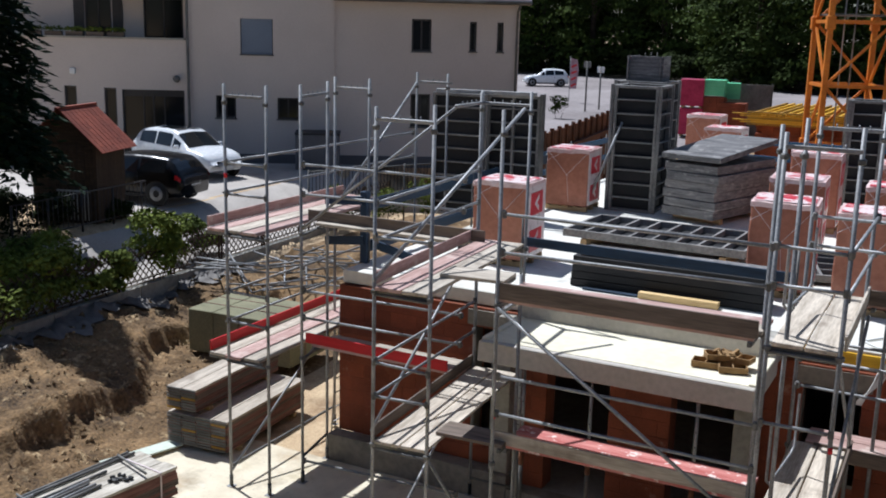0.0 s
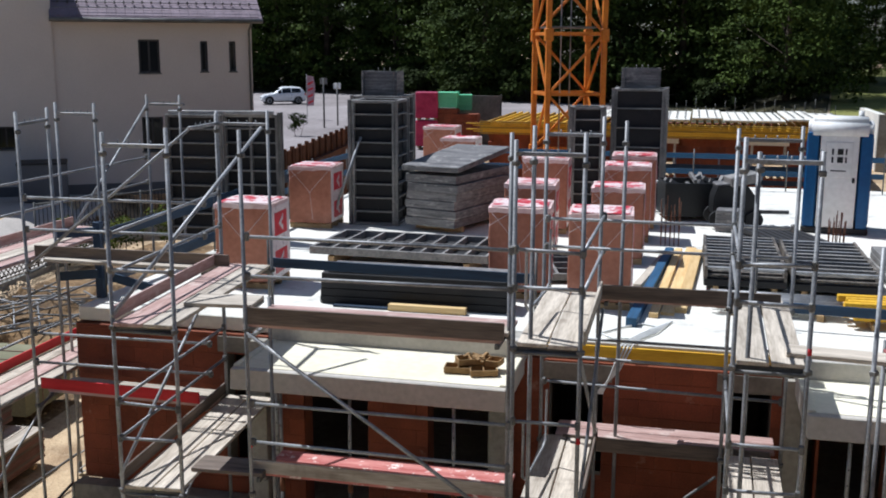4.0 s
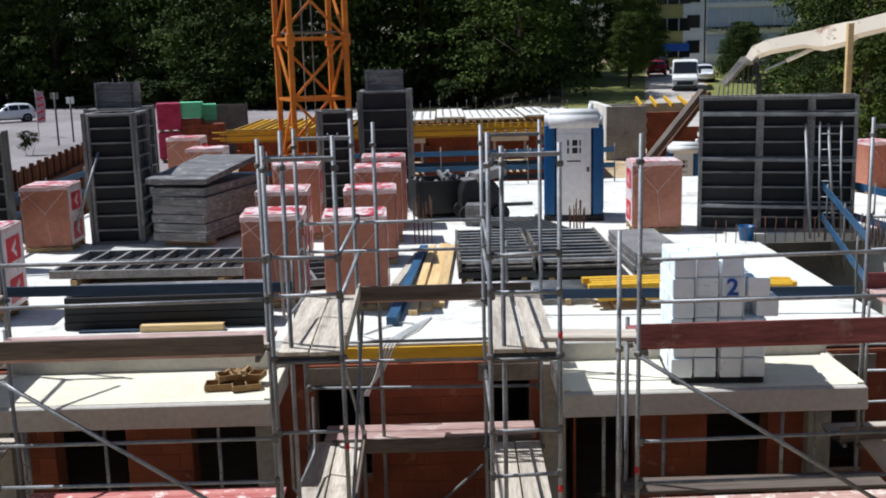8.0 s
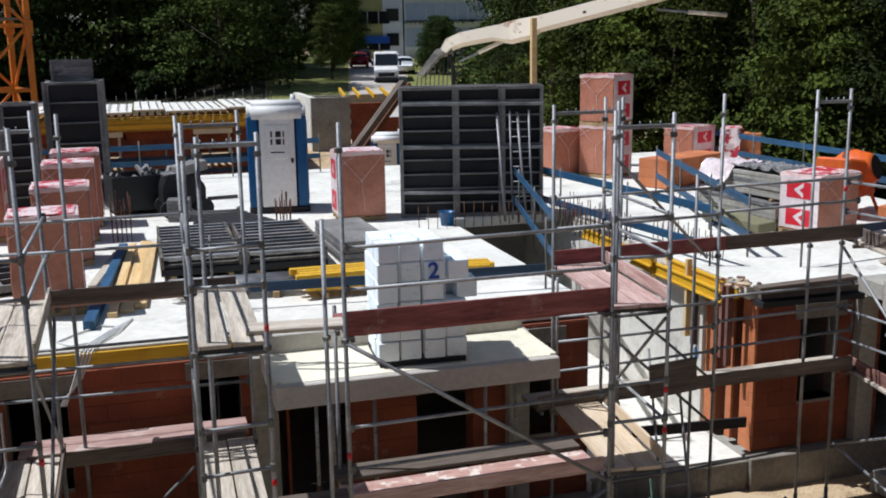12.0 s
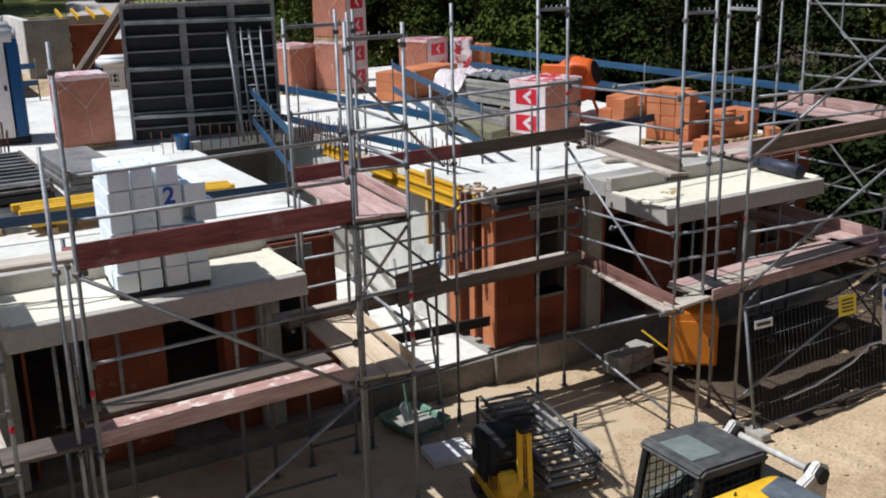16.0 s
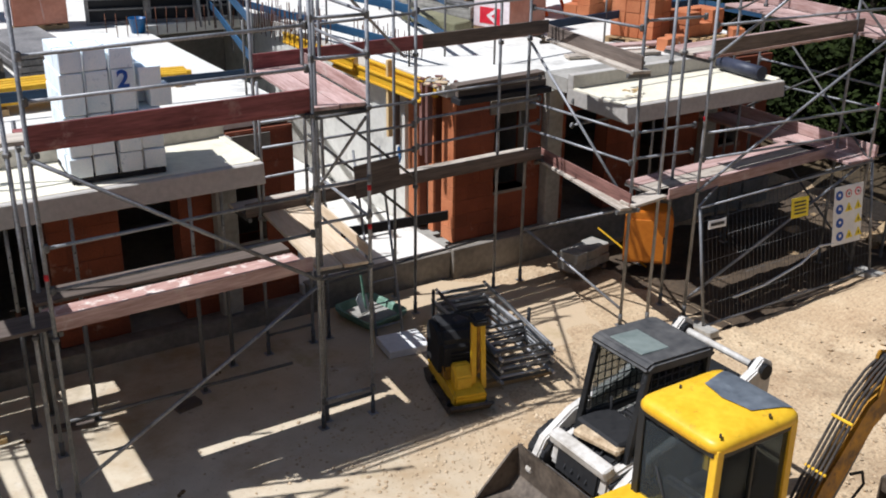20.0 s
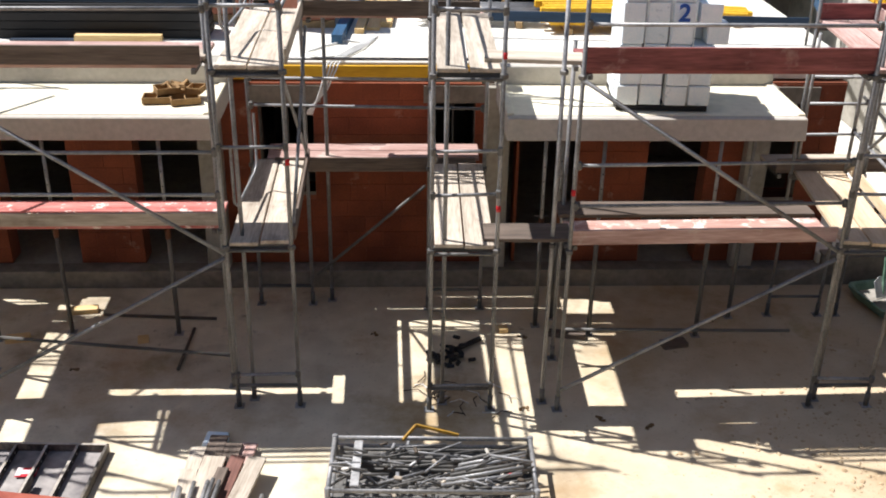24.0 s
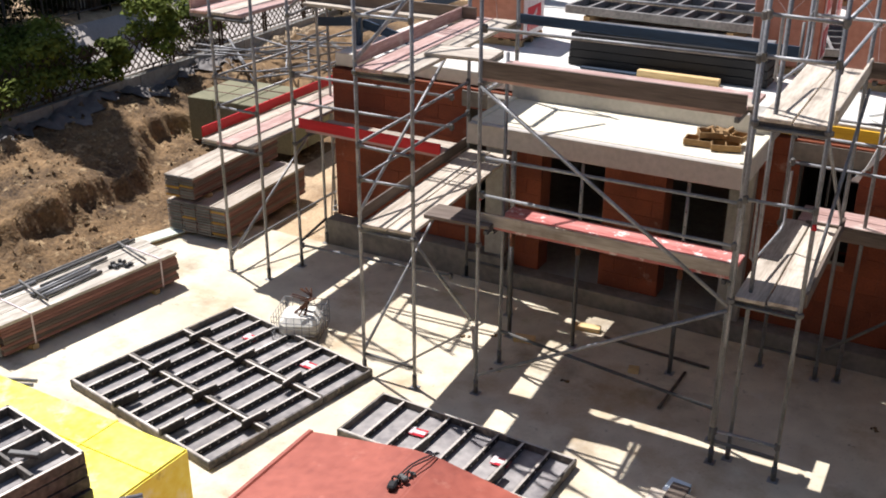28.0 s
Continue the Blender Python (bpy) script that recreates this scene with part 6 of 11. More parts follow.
pipe("hose", thing("hose", (-0.2, 25.8, DECK), label="pale hose coiled on the deck", category="hose", world_axes=True), CABLE, [(-0.55 + 0.35 * math.cos(a * 0.5), 25.8 + 0.1 * a / 6, DECK + 0.4 + 0.38 * math.sin(a * 0.5)) for a in range(20)], 0.03)

# portable toilet
def toilet(at, rz, label):
    t = thing("portable_toilet", at, rz, label=label, category="toilet cabin", group="portable toilets")
    box("skid", t, DARK, (1.16, 1.16, 0.12), (0, 0, 0.07), bev=0.02)
    for sx in (-1, 1):
        box("side_wall", t, BLUE_P, (0.05, 1.04, 1.88), (sx * 0.53, 0, 1.07), bev=0.012)
        box("corner_post", t, BLUE_P, (0.2, 0.06, 1.9), (sx * 0.46, -0.53, 1.08), bev=0.02)
        for k in range(5):
            box("wall_rib", t, BLUE_P, (0.03, 0.05, 1.7), (sx * 0.56, -0.4 + k * 0.2, 1.07), bev=0.008)
    box("rear_wall", t, BLUE_P, (1.04, 0.05, 1.88), (0, 0.53, 1.07), bev=0.012)
    d = box("door", t, WHITE, (0.66, 0.05, 1.86), (0, -0.535, 1.06), bev=0.02, label="white cabin door")
    box("door_panel", d, WHITE, (0.46, 0.02, 0.7), (0, -0.565, 1.5), bev=0.008)
    for k in range(2):
        for x, w_ in ((-0.11, 0.035), (0.02, 0.1), (0.12, 0.03)):
            box("print_bar", d, BLACKP, (w_, 0.004, 0.12), (x, -0.578, 1.66 - k * 0.16), bev=0.0)
    box("print_bar", d, BLACKP, (0.26, 0.004, 0.025), (0, -0.578, 1.28), bev=0.0)
    box("latch", d, BLACKP, (0.05, 0.03, 0.1), (0.27, -0.57, 1.1), bev=0.006)
    bm = bmesh.new()
    bmesh.ops.create_cube(bm, size=1.0, matrix=Matrix.Translation((0, 0, 2.14)) @ Matrix.Diagonal((1.12, 1.14, 0.34, 1)))
    bmesh.ops.bevel(bm, geom=[e for e in bm.edges if max(v.co.z for v in e.verts) > 2.2], offset=0.09, segments=4, affect="EDGES")
    for f in bm.faces:
        f.smooth = True
    put("roof", finish(bm, ("toiroof", len(CACHE)), WHITE), t, Matrix(), "rounded white roof")
    tube("vent_pipe", t, WHITE, (0.35, 0.4, 2.2), (0.35, 0.4, 2.42), 0.05)
    return t


to = toilet((3.42, 24.45, DECK), -7, "blue and white portable toilet cabin on the deck")
to2 = toilet((10.45, 42.5, 0.72), -20, "blue and white toilet cabin on the ground behind the shell")
for o in (to, to2):
    o.scale = (1.2, 1.15, 1.1)

# rebar stubs
def rebars(name, cx, cy, nx, ny, step, h, label, z=DECK):
    t = thing(name, (cx, cy, z), label=label, category="rebar")
    rs = random.Random(int(cx * 10))
    for i in range(nx):
        for j in range(ny):
            x, y = (i - (nx - 1) / 2) * step, (j - (ny - 1) / 2) * step
            tube("rebar", t, SHEETPILE, (x, y, 0), (x + rs.uniform(-0.03, 0.03), y + rs.uniform(-0.03, 0.03), h * rs.uniform(0.75, 1.1)), 0.009, n=5)
    return t


rebars("rebar_cluster", 3.15, 21.9, 5, 3, 0.07, 0.75, "cluster of rusty starter bars on the deck")
rebars("rebar_cluster", -0.15, 21.6, 5, 3, 0.09, 0.95, "cluster of rusty starter bars on the deck")
rebars("rebar_row", 7.3, 20.6, 16, 1, 0.2, 0.5, "row of thin rusty starter bars along the slab")
rebars("rebar_row", 8.9, 19.2, 4, 14, 0.22, 0.6, "row of thin rusty starter bars by the gap")
rebars("rebar_row", 10.0, 17.0, 2, 12, 0.2, 0.45, "row of thin rusty starter bars on the second deck")
rebars("rebar_row", -6.0, 31.2, 18, 1, 0.3, 0.5, "row of starter bars along the far edge")
t = thing("bucket", (6.5, 20.9, DECK), label="blue plastic mortar bucket", category="bucket")
lathe("tub", t, BLUE_P, [(0.13, 0.0), (0.17, 0.28), (0.185, 0.3), (0.165, 0.29), (0.12, 0.03)], (0, 0, 0.0))
pipe("handle", t, STEEL, [(-0.17, 0, 0.27), (-0.1, -0.12, 0.2), (0.1, -0.12, 0.2), (0.17, 0, 0.27)], 0.006)

# foam block stack with the written number
t = thing("foam_block_stack", (3.72, 13.2, BALC), -3.5, label="tall stack of white foam blocks marked with a number", category="foam blocks")
forward(t)
box("pallet", t, DARK, (1.16, 0.96, 0.07), (0, 0, 0.05), bev=0.006, label="dark plastic pallet")
rs = random.Random(4)
for row in range(6):
    for c in range(4):
        for q in range(3):
            if row == 5 and c == 3:
                continue
            dx = 0.16 if c == 3 and row == 3 and q == 0 else (0.04 if c == 3 and row == 4 else 0)
            z = 0.09 + row * 0.262 + 0.13
            box("foam_block", t, EPS, (0.27, 0.31, 0.25), (-0.45 + c * 0.302 + dx + rs.uniform(-0.012, 0.012), -0.34 + q * 0.33 + rs.uniform(-0.025, 0.025), z), rz=rs.uniform(-3, 3), bev=0.01)
fc = bpy.data.curves.new("mark", "FONT")
fc.body, fc.size, fc.extrude, fc.align_x, fc.align_y = "2", 0.3, 0.003, "CENTER", "CENTER"
fc.offset = 0.008
fo = bpy.data.objects.new("tmp", fc)
fme = bpy.data.meshes.new_from_object(fo)
bpy.data.objects.remove(fo)
fme.materials.append(INK)
put("written_number", fme, t, pose(0.15, -0.53, 0.09 + 4 * 0.262 + 0.13, 90, 0, 0), "blue handwritten number 2")
for x in (-0.3, 0.0, 0.3):
    tube("strap", t, CABLE, (x, -0.515, 0.1), (x, -0.515, 1.62), 0.004, n=5)
# corner clutter on the first balcony: wooden trays
t = thing("wooden_trays", (-2.62, 13.05, BALC + 0.012), 5, label="heap of pale wooden formwork trays on the balcony", category="trays")
forward(t)
rs = random.Random(6)
for i, (x, y, r, z) in enumerate(((-0.15, 0.0, 0, 0.0), (0.32, -0.1, 12, 0.0), (0.0, 0.28, -6, 0.0), (0.05, 0.12, 20, 0.13), (0.38, 0.2, -15, 0.1))):
    tray = box("tray", t, TRAY, (0.5, 0.32, 0.02), (x, y, z + 0.02), rz=r)
    c, s = math.cos(radians(r)), math.sin(radians(r))
    for ox, oy, lx, ly in ((0, -0.15, 0.5, 0.02), (0, 0.15, 0.5, 0.02), (-0.24, 0, 0.02, 0.3), (0.24, 0, 0.02, 0.3), (0, 0, 0.02, 0.3)):
        box("tray_side", tray, TRAY, (lx, ly, 0.1), (x + c * ox - s * oy, y + s * ox + c * oy, z + 0.07), rz=r, bev=0.003)
for i in range(9):
    box("offcut", t, TRAY, (0.25, 0.06, 0.04), (rs.uniform(-0.2, 0.4), rs.uniform(0.0, 0.35), 0.16 + rs.uniform(0, 0.1)), rz=rs.uniform(0, 180), ry=rs.uniform(-20, 20))
t.matrix_basis = t.matrix_basis @ Matrix.Scale(0.74, 4)
# cable over the deck edge
t = thing("cable", (-0.2, 13.9, DECK), label="pale cable bundle hanging over the deck edge", category="cable", world_axes=True)
for k in range(4):
    pipe("strand", t, CABLE, [(-0.15 + 0.06 * k, 15.0 + 0.1 * k, DECK + 0.02), (-0.32 + 0.05 * k, 14.6, DECK + 0.03), (-0.5 + 0.04 * k, 14.2, DECK + 0.03), (-0.62 + 0.05 * k, 13.82, DECK + 0.02), (-0.72 + 0.03 * k, 13.76, 2.95), (-0.85 - 0.03 * k, 13.75, 2.6)], 0.014)
pipe("strand", t, CABLE, [(-0.1, 14.9, DECK + 0.02), (-0.4, 15.05, DECK + 0.02), (-0.7, 14.75, DECK + 0.02), (-0.95, 14.4, DECK + 0.02), (-0.75, 14.15, DECK + 0.02), (-0.4, 14.25, DECK + 0.02)], 0.014)

# second deck
t = thing("board_stack", (12.82, 19.05, DECK), 8, label="stack of weathered grey boards under crumpled white film", category="board stack")
rs = random.Random(12)
for i in range(12):
    up = i > 5
    box("board", t, CONCRETE_D if i % 4 != 1 else FORM_G, (1.06 if up else 1.2, 2.45 + rs.uniform(-0.08, 0.08), 0.075), ((0.1 if up else 0.0) + rs.uniform(-0.015, 0.015), rs.uniform(-0.05, 0.05), 0.13 + i * 0.08 + (0.06 if up else 0)), rz=rs.uniform(-0.6, 0.6), bev=0.006)
for y in (-0.95, 0.0, 0.95):
    box("bearer", t, PALLET, (1.15, 0.1, 0.08), (0, y, 0.045))
    box("spacer", t, PALLET, (1.05, 0.08, 0.05), (0.05, y, 0.6))
for name, fm, x0, x1, y0, y1, dip, lb in (("cover_film", FILM_W, -0.62, 0.5, 0.25, 1.25, 0.34, "crumpled white film"), ("grey_sheet", FORM_G, -0.4, 0.62, -1.15, 0.35, 0.08, "creased grey sheet")):
    bm = bmesh.new()
    bmesh.ops.create_grid(bm, x_segments=16, y_segments=16, size=0.5)
    for v in bm.verts:
        x, y = x0 + (v.co.x + 0.5) * (x1 - x0), y0 + (v.co.y + 0.5) * (y1 - y0)
        z = 1.2 + 0.07 * noise.noise((x * 5, y * 5, dip)) + 0.05 * noise.noise((x * 11, y * 11, 3))
        v.co = (x, y, z - dip * ease(x, -0.4, -0.62))
    ob = put(name, finish(bm, name, fm), t, Matrix(), lb)
    ob.modifiers.new("thickness", "SOLIDIFY").thickness = 0.012
t = thing("insulation_board", (11.95, 18.35, DECK), 2, label="thick olive insulation board lying on blue boards", category="board")
box("board", t, OLIVE, (0.42, 2.0, 0.2), (0, 0, 0.19), ry=-6, bev=0.02)
for y in (-0.6, 0.55):
    box("bearer", t, BLUE_P, (0.5, 0.16, 0.07), (0, y, 0.038), bev=0.004)


def block_heap(at, rz, rows, label, missing=0, wide=(3, 3)):
    t = thing("block_stack", at, rz, label=label, category="brick stack", group="open stacks of orange blocks")
    pallet_parts(t, 1.0, 1.0)
    rs = random.Random(int(at[0] * 17))
    for k in range(rows):
        for i in range(wide[0]):
            for j in range(wide[1]):
                if k == rows - 1 and rs.random() < missing:
                    continue
                b = box("brick", t, BRICK_SUNLIT, (0.36, 0.3, 0.235), (-0.37 * (wide[0] - 1) / 2 + i * 0.37 + rs.uniform(-0.01, 0.01), -0.31 * (wide[1] - 1) / 2 + j * 0.31, 0.115 + 0.12 + k * 0.24), bev=0.006)
    return t


block_heap((14.78, 15.25, DECK), 20, 4, "open pallet of orange clay blocks on the second deck", 0.45, (2, 3))
block_heap((15.95, 18.0, DECK), 25, 2, "long low stack of orange clay blocks", 0.2, (5, 2))
for x, y, r in ((14.62, 14.3, 10), (14.95, 14.42, -25), (16.6, 14.4, 60)):
    HERE[0] = Matrix()
    single(box("clay_block", None, BRICK_SUNLIT, (0.36, 0.25, 0.235), (x, y, DECK + 0.12), rz=r), "single orange clay block lying on the deck", "brick", group="loose clay blocks")
block_heap((15.9, 14.9, DECK), 5, 2, "short stack of orange clay blocks near the edge", 0.5, (3, 2))
bh = block_heap((17.3, 26.6, DECK), -36, 4, "half-unwrapped stack of orange clay blocks near the woods", 0.4)
bm = bmesh.new()
bmesh.ops.create_cube(bm, size=1.0, matrix=Matrix.Translation((-0.32, 0, 0.66)) @ Matrix.Diagonal((0.56, 1.05, 1.12, 1)))
bmesh.ops.subdivide_edges(bm, edges=bm.edges[:], cuts=6, use_grid_fill=True)
for v in bm.verts:
    v.co += Vector((noise.noise(v.co * 5), noise.noise(v.co * 5 + Vector((7, 0, 0))), noise.noise(v.co * 5 + Vector((0, 9, 0))))) * 0.06
put("torn_film", finish(bm, "tornfilm", PRINT), bh, Matrix(), "loose white film with red print")
t = thing("block_stack", (14.2, 24.6, DECK), 25, label="large orange clay block stack behind the boards", category="brick stack", group="open stacks of orange blocks")
for k in range(3):
    for i in range(7):
        box("brick", t, BRICK_SUNLIT, (0.36, 0.9, 0.24), (-1.1 + i * 0.37, 0, 0.14 + k * 0.245), bev=0.006)
box("bearer", t, PALLET, (2.4, 0.8, 0.02), (0, 0, 0.011))

t = thing("concrete_mixer", (15.2, 19.05, DECK), 30, label="orange drum mixer standing on the second deck", category="mixer")
lathe("drum", t, ORANGE, [(0.1, -0.4), (0.34, -0.34), (0.44, -0.1), (0.44, 0.1), (0.3, 0.4), (0.24, 0.46)], (0.1, 0, 0.85), rx=75, n=18)
lathe("gear_ring", t, SHEETPILE, [(0.44, -0.05), (0.475, -0.04), (0.475, 0.04), (0.44, 0.05)], (0.1, 0, 0.85), rx=75, n=18)
lathe("drum_mouth", t, DARK, [(0.05, 0.4), (0.22, 0.44), (0.25, 0.47)], (0.1, 0, 0.85), rx=75, n=18)
box("hopper", t, ORANGE, (0.9, 0.7, 0.45), (-0.55, 0, 0.95), bev=0.04, ry=8)
box("frame_plate", t, ORANGE, (1.5, 0.5, 0.2), (-0.1, 0, 0.45), bev=0.03)
for x in (-0.5, 0.5):
    tube("leg", t, ORANGE, (x, -0.4, 0), (x * 0.9, 0, 0.9), 0.035)
    tube("leg", t, ORANGE, (x, 0.5, 0), (x * 0.9, 0, 0.9), 0.035)
box("motor_box", t, ORANGE, (0.35, 0.4, 0.5), (0.72, 0.1, 0.8), bev=0.03)
tube("wheel", t, DARK, (-0.62, 0.5, 0.2), (-0.52, 0.5, 0.2), 0.2, n=14)
tube("wheel", t, DARK, (0.52, 0.5, 0.2), (0.62, 0.5, 0.2), 0.2, n=14)
t.matrix_basis = pose(15.2, 19.05, DECK, 0, 0, 30) @ Matrix.Scale(1.08, 4)
HERE[0] = Matrix()
t = thing("membrane_roll", (15.0, 13.6, 3.1), label="dark rolled membrane lying on the balcony edge", category="roll", world_axes=True)
HERE[0] = SHIFT
tube("roll", t, NAVY, (15.5, 13.72, BALC + 0.06), (15.4, 12.62, BALC + 0.06), 0.13, n=14)
HERE[0] = Matrix()
single(beam("board", None, PLANK, (12.4, 14.6, DECK + 0.05), (14.2, 14.1, DECK + 0.05), 0.25, 0.05), "weathered board lying on the second deck", "board")
single(beam("board", None, PLANK_P, (12.8, 14.9, DECK + 0.11), (15.0, 14.4, DECK + 0.11), 0.25, 0.05), "weathered board lying on the second deck", "board")
t = thing("clay_dust_heap", (12.6, 12.95, BALC + 0.012), label="small heap of sawdust on the balcony slab", category="debris")
forward(t)
for i in range(14):
    rs2 = random.Random(i)
    box("chip", t, TIMBER, (0.06, 0.03, 0.015), (rs2.uniform(-0.25, 0.25), rs2.uniform(-0.12, 0.12), 0.012), rz=rs2.uniform(0, 180), bev=0.0)

# ---- things on the ground in front of the shell ----
def plank_pile(at, rz, length, cols, rows, w, h, label, material=PLANK_W, topping=PLANK):
    t = thing("plank_pile", at, rz, label=label, category="plank pile", group="piles of scaffold planks")
    rs = random.Random(int(at[0] * 7 + at[1] * 3))
    for y in (-length * 0.35, length * 0.35):
        box("bearer", t, PALLET, (cols * w + 0.05, 0.1, 0.08), (0, y, 0.04))
    for j in range(rows):
        for i in range(cols):
            m = (material, PLANK_W, PLANK_D)[rs.randrange(3)] if j < rows - 1 else topping
            b = put("plank", box_mesh((length, w - 0.012, h - 0.006), m, 0.004), t, pose((i - (cols - 1) / 2) * w, rs.uniform(-0.03, 0.03), 0.08 + h * (j + 0.5), 0, 0, 90))
            put("end_band", box_mesh((0.01, w - 0.02, h * 0.6), YELLOW_D if rs.random() < 0.1 else STEEL_D, 0.0), b, pose((i - (cols - 1) / 2) * w, -length / 2 - 0.035, 0.08 + h * (j + 0.5), 0, 0, 90))
    return t


plank_pile((-10.9, 9.68, 0), -7, 3.05, 3, 9, 0.31, 0.052, "long pile of reddish scaffold planks with steel tubes on top", topping=PLANK_C)
t = thing("tube_bundle", (-10.9, 9.68, 0.55), -7, label="loose galvanised tubes and clamps lying on the plank pile", category="tubes")
rs = random.Random(2)
for x, y, a, ln, tm in ((0.2, -0.15, 4, 1.0, STEEL_D), (0.12, -0.2, 5, 1.05, STEEL), (0.03, -0.25, 4, 1.0, STEEL_D), (-0.05, -0.2, 6, 1.1, STEEL), (-0.14, 0.1, 3, 1.2, STEEL_D), (-0.36, 0.3, 2, 2.2, STEEL_D), (-0.43, 0.2, 2.5, 2.3, STEEL_D), (-0.3, -0.9, 1, 0.9, STEEL)):
    c, s = math.cos(radians(90 + a)) * ln / 2, math.sin(radians(90 + a)) * ln / 2
    tube("tube", t, tm, (x - c, y - s, 0.03), (x + c, y + s, 0.03), 0.026, n=6)
for y0, y1 in ((0.95, 1.12), (-0.75, -0.62)):
    tube("tube", t, STEEL_D, (-0.44, y1, 0.075), (0.44, y0, 0.075), 0.02, n=6)
for i in range(12):
    box("coupler", t, BLACKP if i % 3 else STEEL_D, (0.08, 0.05, 0.045), (rs.uniform(0.05, 0.3), rs.uniform(0.5, 0.8), 0.025), rz=rs.uniform(0, 180), bev=0.01)
t = thing("packing_strap", (-10.9, 9.68, 0), -7, label="pale packing strap round the plank pile", category="strap")
for y in (-1.05, 1.2):
    box("band", t, FILM_W, (0.006, 0.025, 0.49), (0.474, y, 0.31), bev=0.0)
    box("band", t, FILM_W, (0.95, 0.025, 0.005), (0, y, 0.557), bev=0.0)
plank_pile((-11.32, 13.95, 0), 4, 2.5, 4, 11, 0.31, 0.05, "high pile of reddish scaffold planks on the apron")
plank_pile((-11.62, 13.95, 0.63), 4, 2.55, 2, 8, 0.31, 0.05, "upper pile of pale scaffold planks")
for a, b in (((-12.0, 11.3), (-11.68, 12.7)),):
    HERE[0] = Matrix()
    single(beam("board", None, SHEET_P, (*a, 0.1), (*b, 0.06), 0.32, 0.03), "pale greenish sheet lying at the foot of the bank", "board")

t = thing("insulation_stack", (-13.45, 17.3, 0.22), 4, label="olive green stack of insulation boards on the bank", category="board stack")
rs = random.Random(11)
for i in range(4):
    box("insulation_board", t, OLIVE, (0.64, 1.65, 0.94 + rs.uniform(-0.02, 0.02)), (-0.99 + i * 0.66, rs.uniform(-0.03, 0.03), 0.48), rz=rs.uniform(-0.6, 0.6), bev=0.012)
    for k in (-0.25, 0.3):
        box("strap", t, PLANK_W, (0.655, 0.02, 0.955), (-0.99 + i * 0.66, k, 0.482), bev=0.0)

t = thing("scaffold_frame_heap", (-14.4, 21.0, 0.75), 10, label="tangled heap of galvanised scaffold frames on the bank", category="scaffold heap")
rs = random.Random(31)
for i in range(34):
    x, y, z = rs.uniform(-2.2, 2.2), rs.uniform(-1.8, 1.8), rs.uniform(0.1, 0.75)
    a = rs.uniform(0, math.pi)
    dx, dy, dz = math.cos(a) * 0.9, math.sin(a) * 0.9, rs.uniform(-0.2, 0.2)
    tube("tube", t, STEEL if i % 2 else STEEL_D, (x - dx, y - dy, z - dz), (x + dx, y + dy, z + dz), 0.023, n=6)
    if i % 3 == 0:
        tube("tube", t, STEEL, (x - dx + dy * 0.6, y - dy - dx * 0.6, z - dz), (x + dx + dy * 0.6, y + dy - dx * 0.6, z + dz), 0.023, n=6)

# formwork panels on the apron
def floor_form(at, rz, w, d, rows, cells, label):
    t = thing("formwork_table", at, rz, label=label, category="formwork", group="formwork panels on the apron")
    hgt = 0.11
    step = d / rows
    for j in range(rows):
        p = form_panel(t, w, step - 0.008, (0, -d / 2 + j * step, 0.0 + hgt / 2 + 0.004), 0, tilt=-90, ribs=1, posts=0, deep=hgt, ply=PLY_D, steel=WORNFORM, edge=0.034)
        for i in range(1, cells):
            x = -w / 2 + w * i / cells
            box("rib", p, RIBSTEEL, (0.03, step - 0.08, hgt * 0.9), (x, -d / 2 + (j + 0.5) * step, hgt * 0.52), bev=0.004)
            if (i + j) % 3 == 0:
                c = box("tie_clamp", p, RIBSTEEL, (0.055, 0.36, 0.1), (x + 0.05, -d / 2 + j * step + (0.0 if j else 0.17), hgt + 0.03), rz=3 * ((i * 7) % 5 - 2), bev=0.01)
                box("clamp_edge", c, WORNEDGE, (0.03, 0.34, 0.004), (x + 0.05, -d / 2 + j * step + (0.0 if j else 0.17), hgt + 0.083), rz=3 * ((i * 7) % 5 - 2), bev=0.0)
            box("rib_edge", p, WORNEDGE, (0.03, step - 0.09, 0.004), (x, -d / 2 + (j + 0.5) * step, hgt * 0.975), bev=0.0)
            for q in range(6):
                box("hole_plate", p, WORNEDGE, (0.004, 0.02, 0.02), (x + 0.0175, -d / 2 + (j + 0.14 + 0.144 * q) * step, hgt * 0.6), bev=0.0)
    for j in range(rows + 1):
        box("worn_edge", t, WORNEDGE, (w - 0.04, 0.03, 0.004), (0, -d / 2 + j * step + (0.03 if j == 0 else -0.03), hgt + 0.008), bev=0.0)
    for x in (-w * 0.2, w * 0.22):
        box("red_label", t, FILM_R, (0.22, 0.15, 0.004), (x, d / 2 - step * 0.45, 0.05), rz=6, bev=0.0)
        box("white_print", t, FILM_W, (0.2, 0.07, 0.004), (x, d / 2 - step * 0.45, 0.055), rz=6, bev=0.0)
        box("white_print", t, FILM_W, (0.06, 0.14, 0.004), (x - 0.08, d / 2 - step * 0.45, 0.058), rz=6, bev=0.0)
    return t


floor_form((-7.7, 9.18, 0), -10.5, 2.85, 2.75, 3, 9, "large ribbed steel formwork panel lying on the apron")
floor_form((-4.28, 9.3, 0), -2.5, 2.72, 1.0, 1, 8, "ribbed formwork panel lying before the red container")
HERE[0] = Matrix()
single(beam("board", None, WORNFORM, (-5.5, 7.1, 0.06), (-4.55, 7.6, 0.06), 0.12, 0.1), "dark steel bar lying beside the red container", "bar")

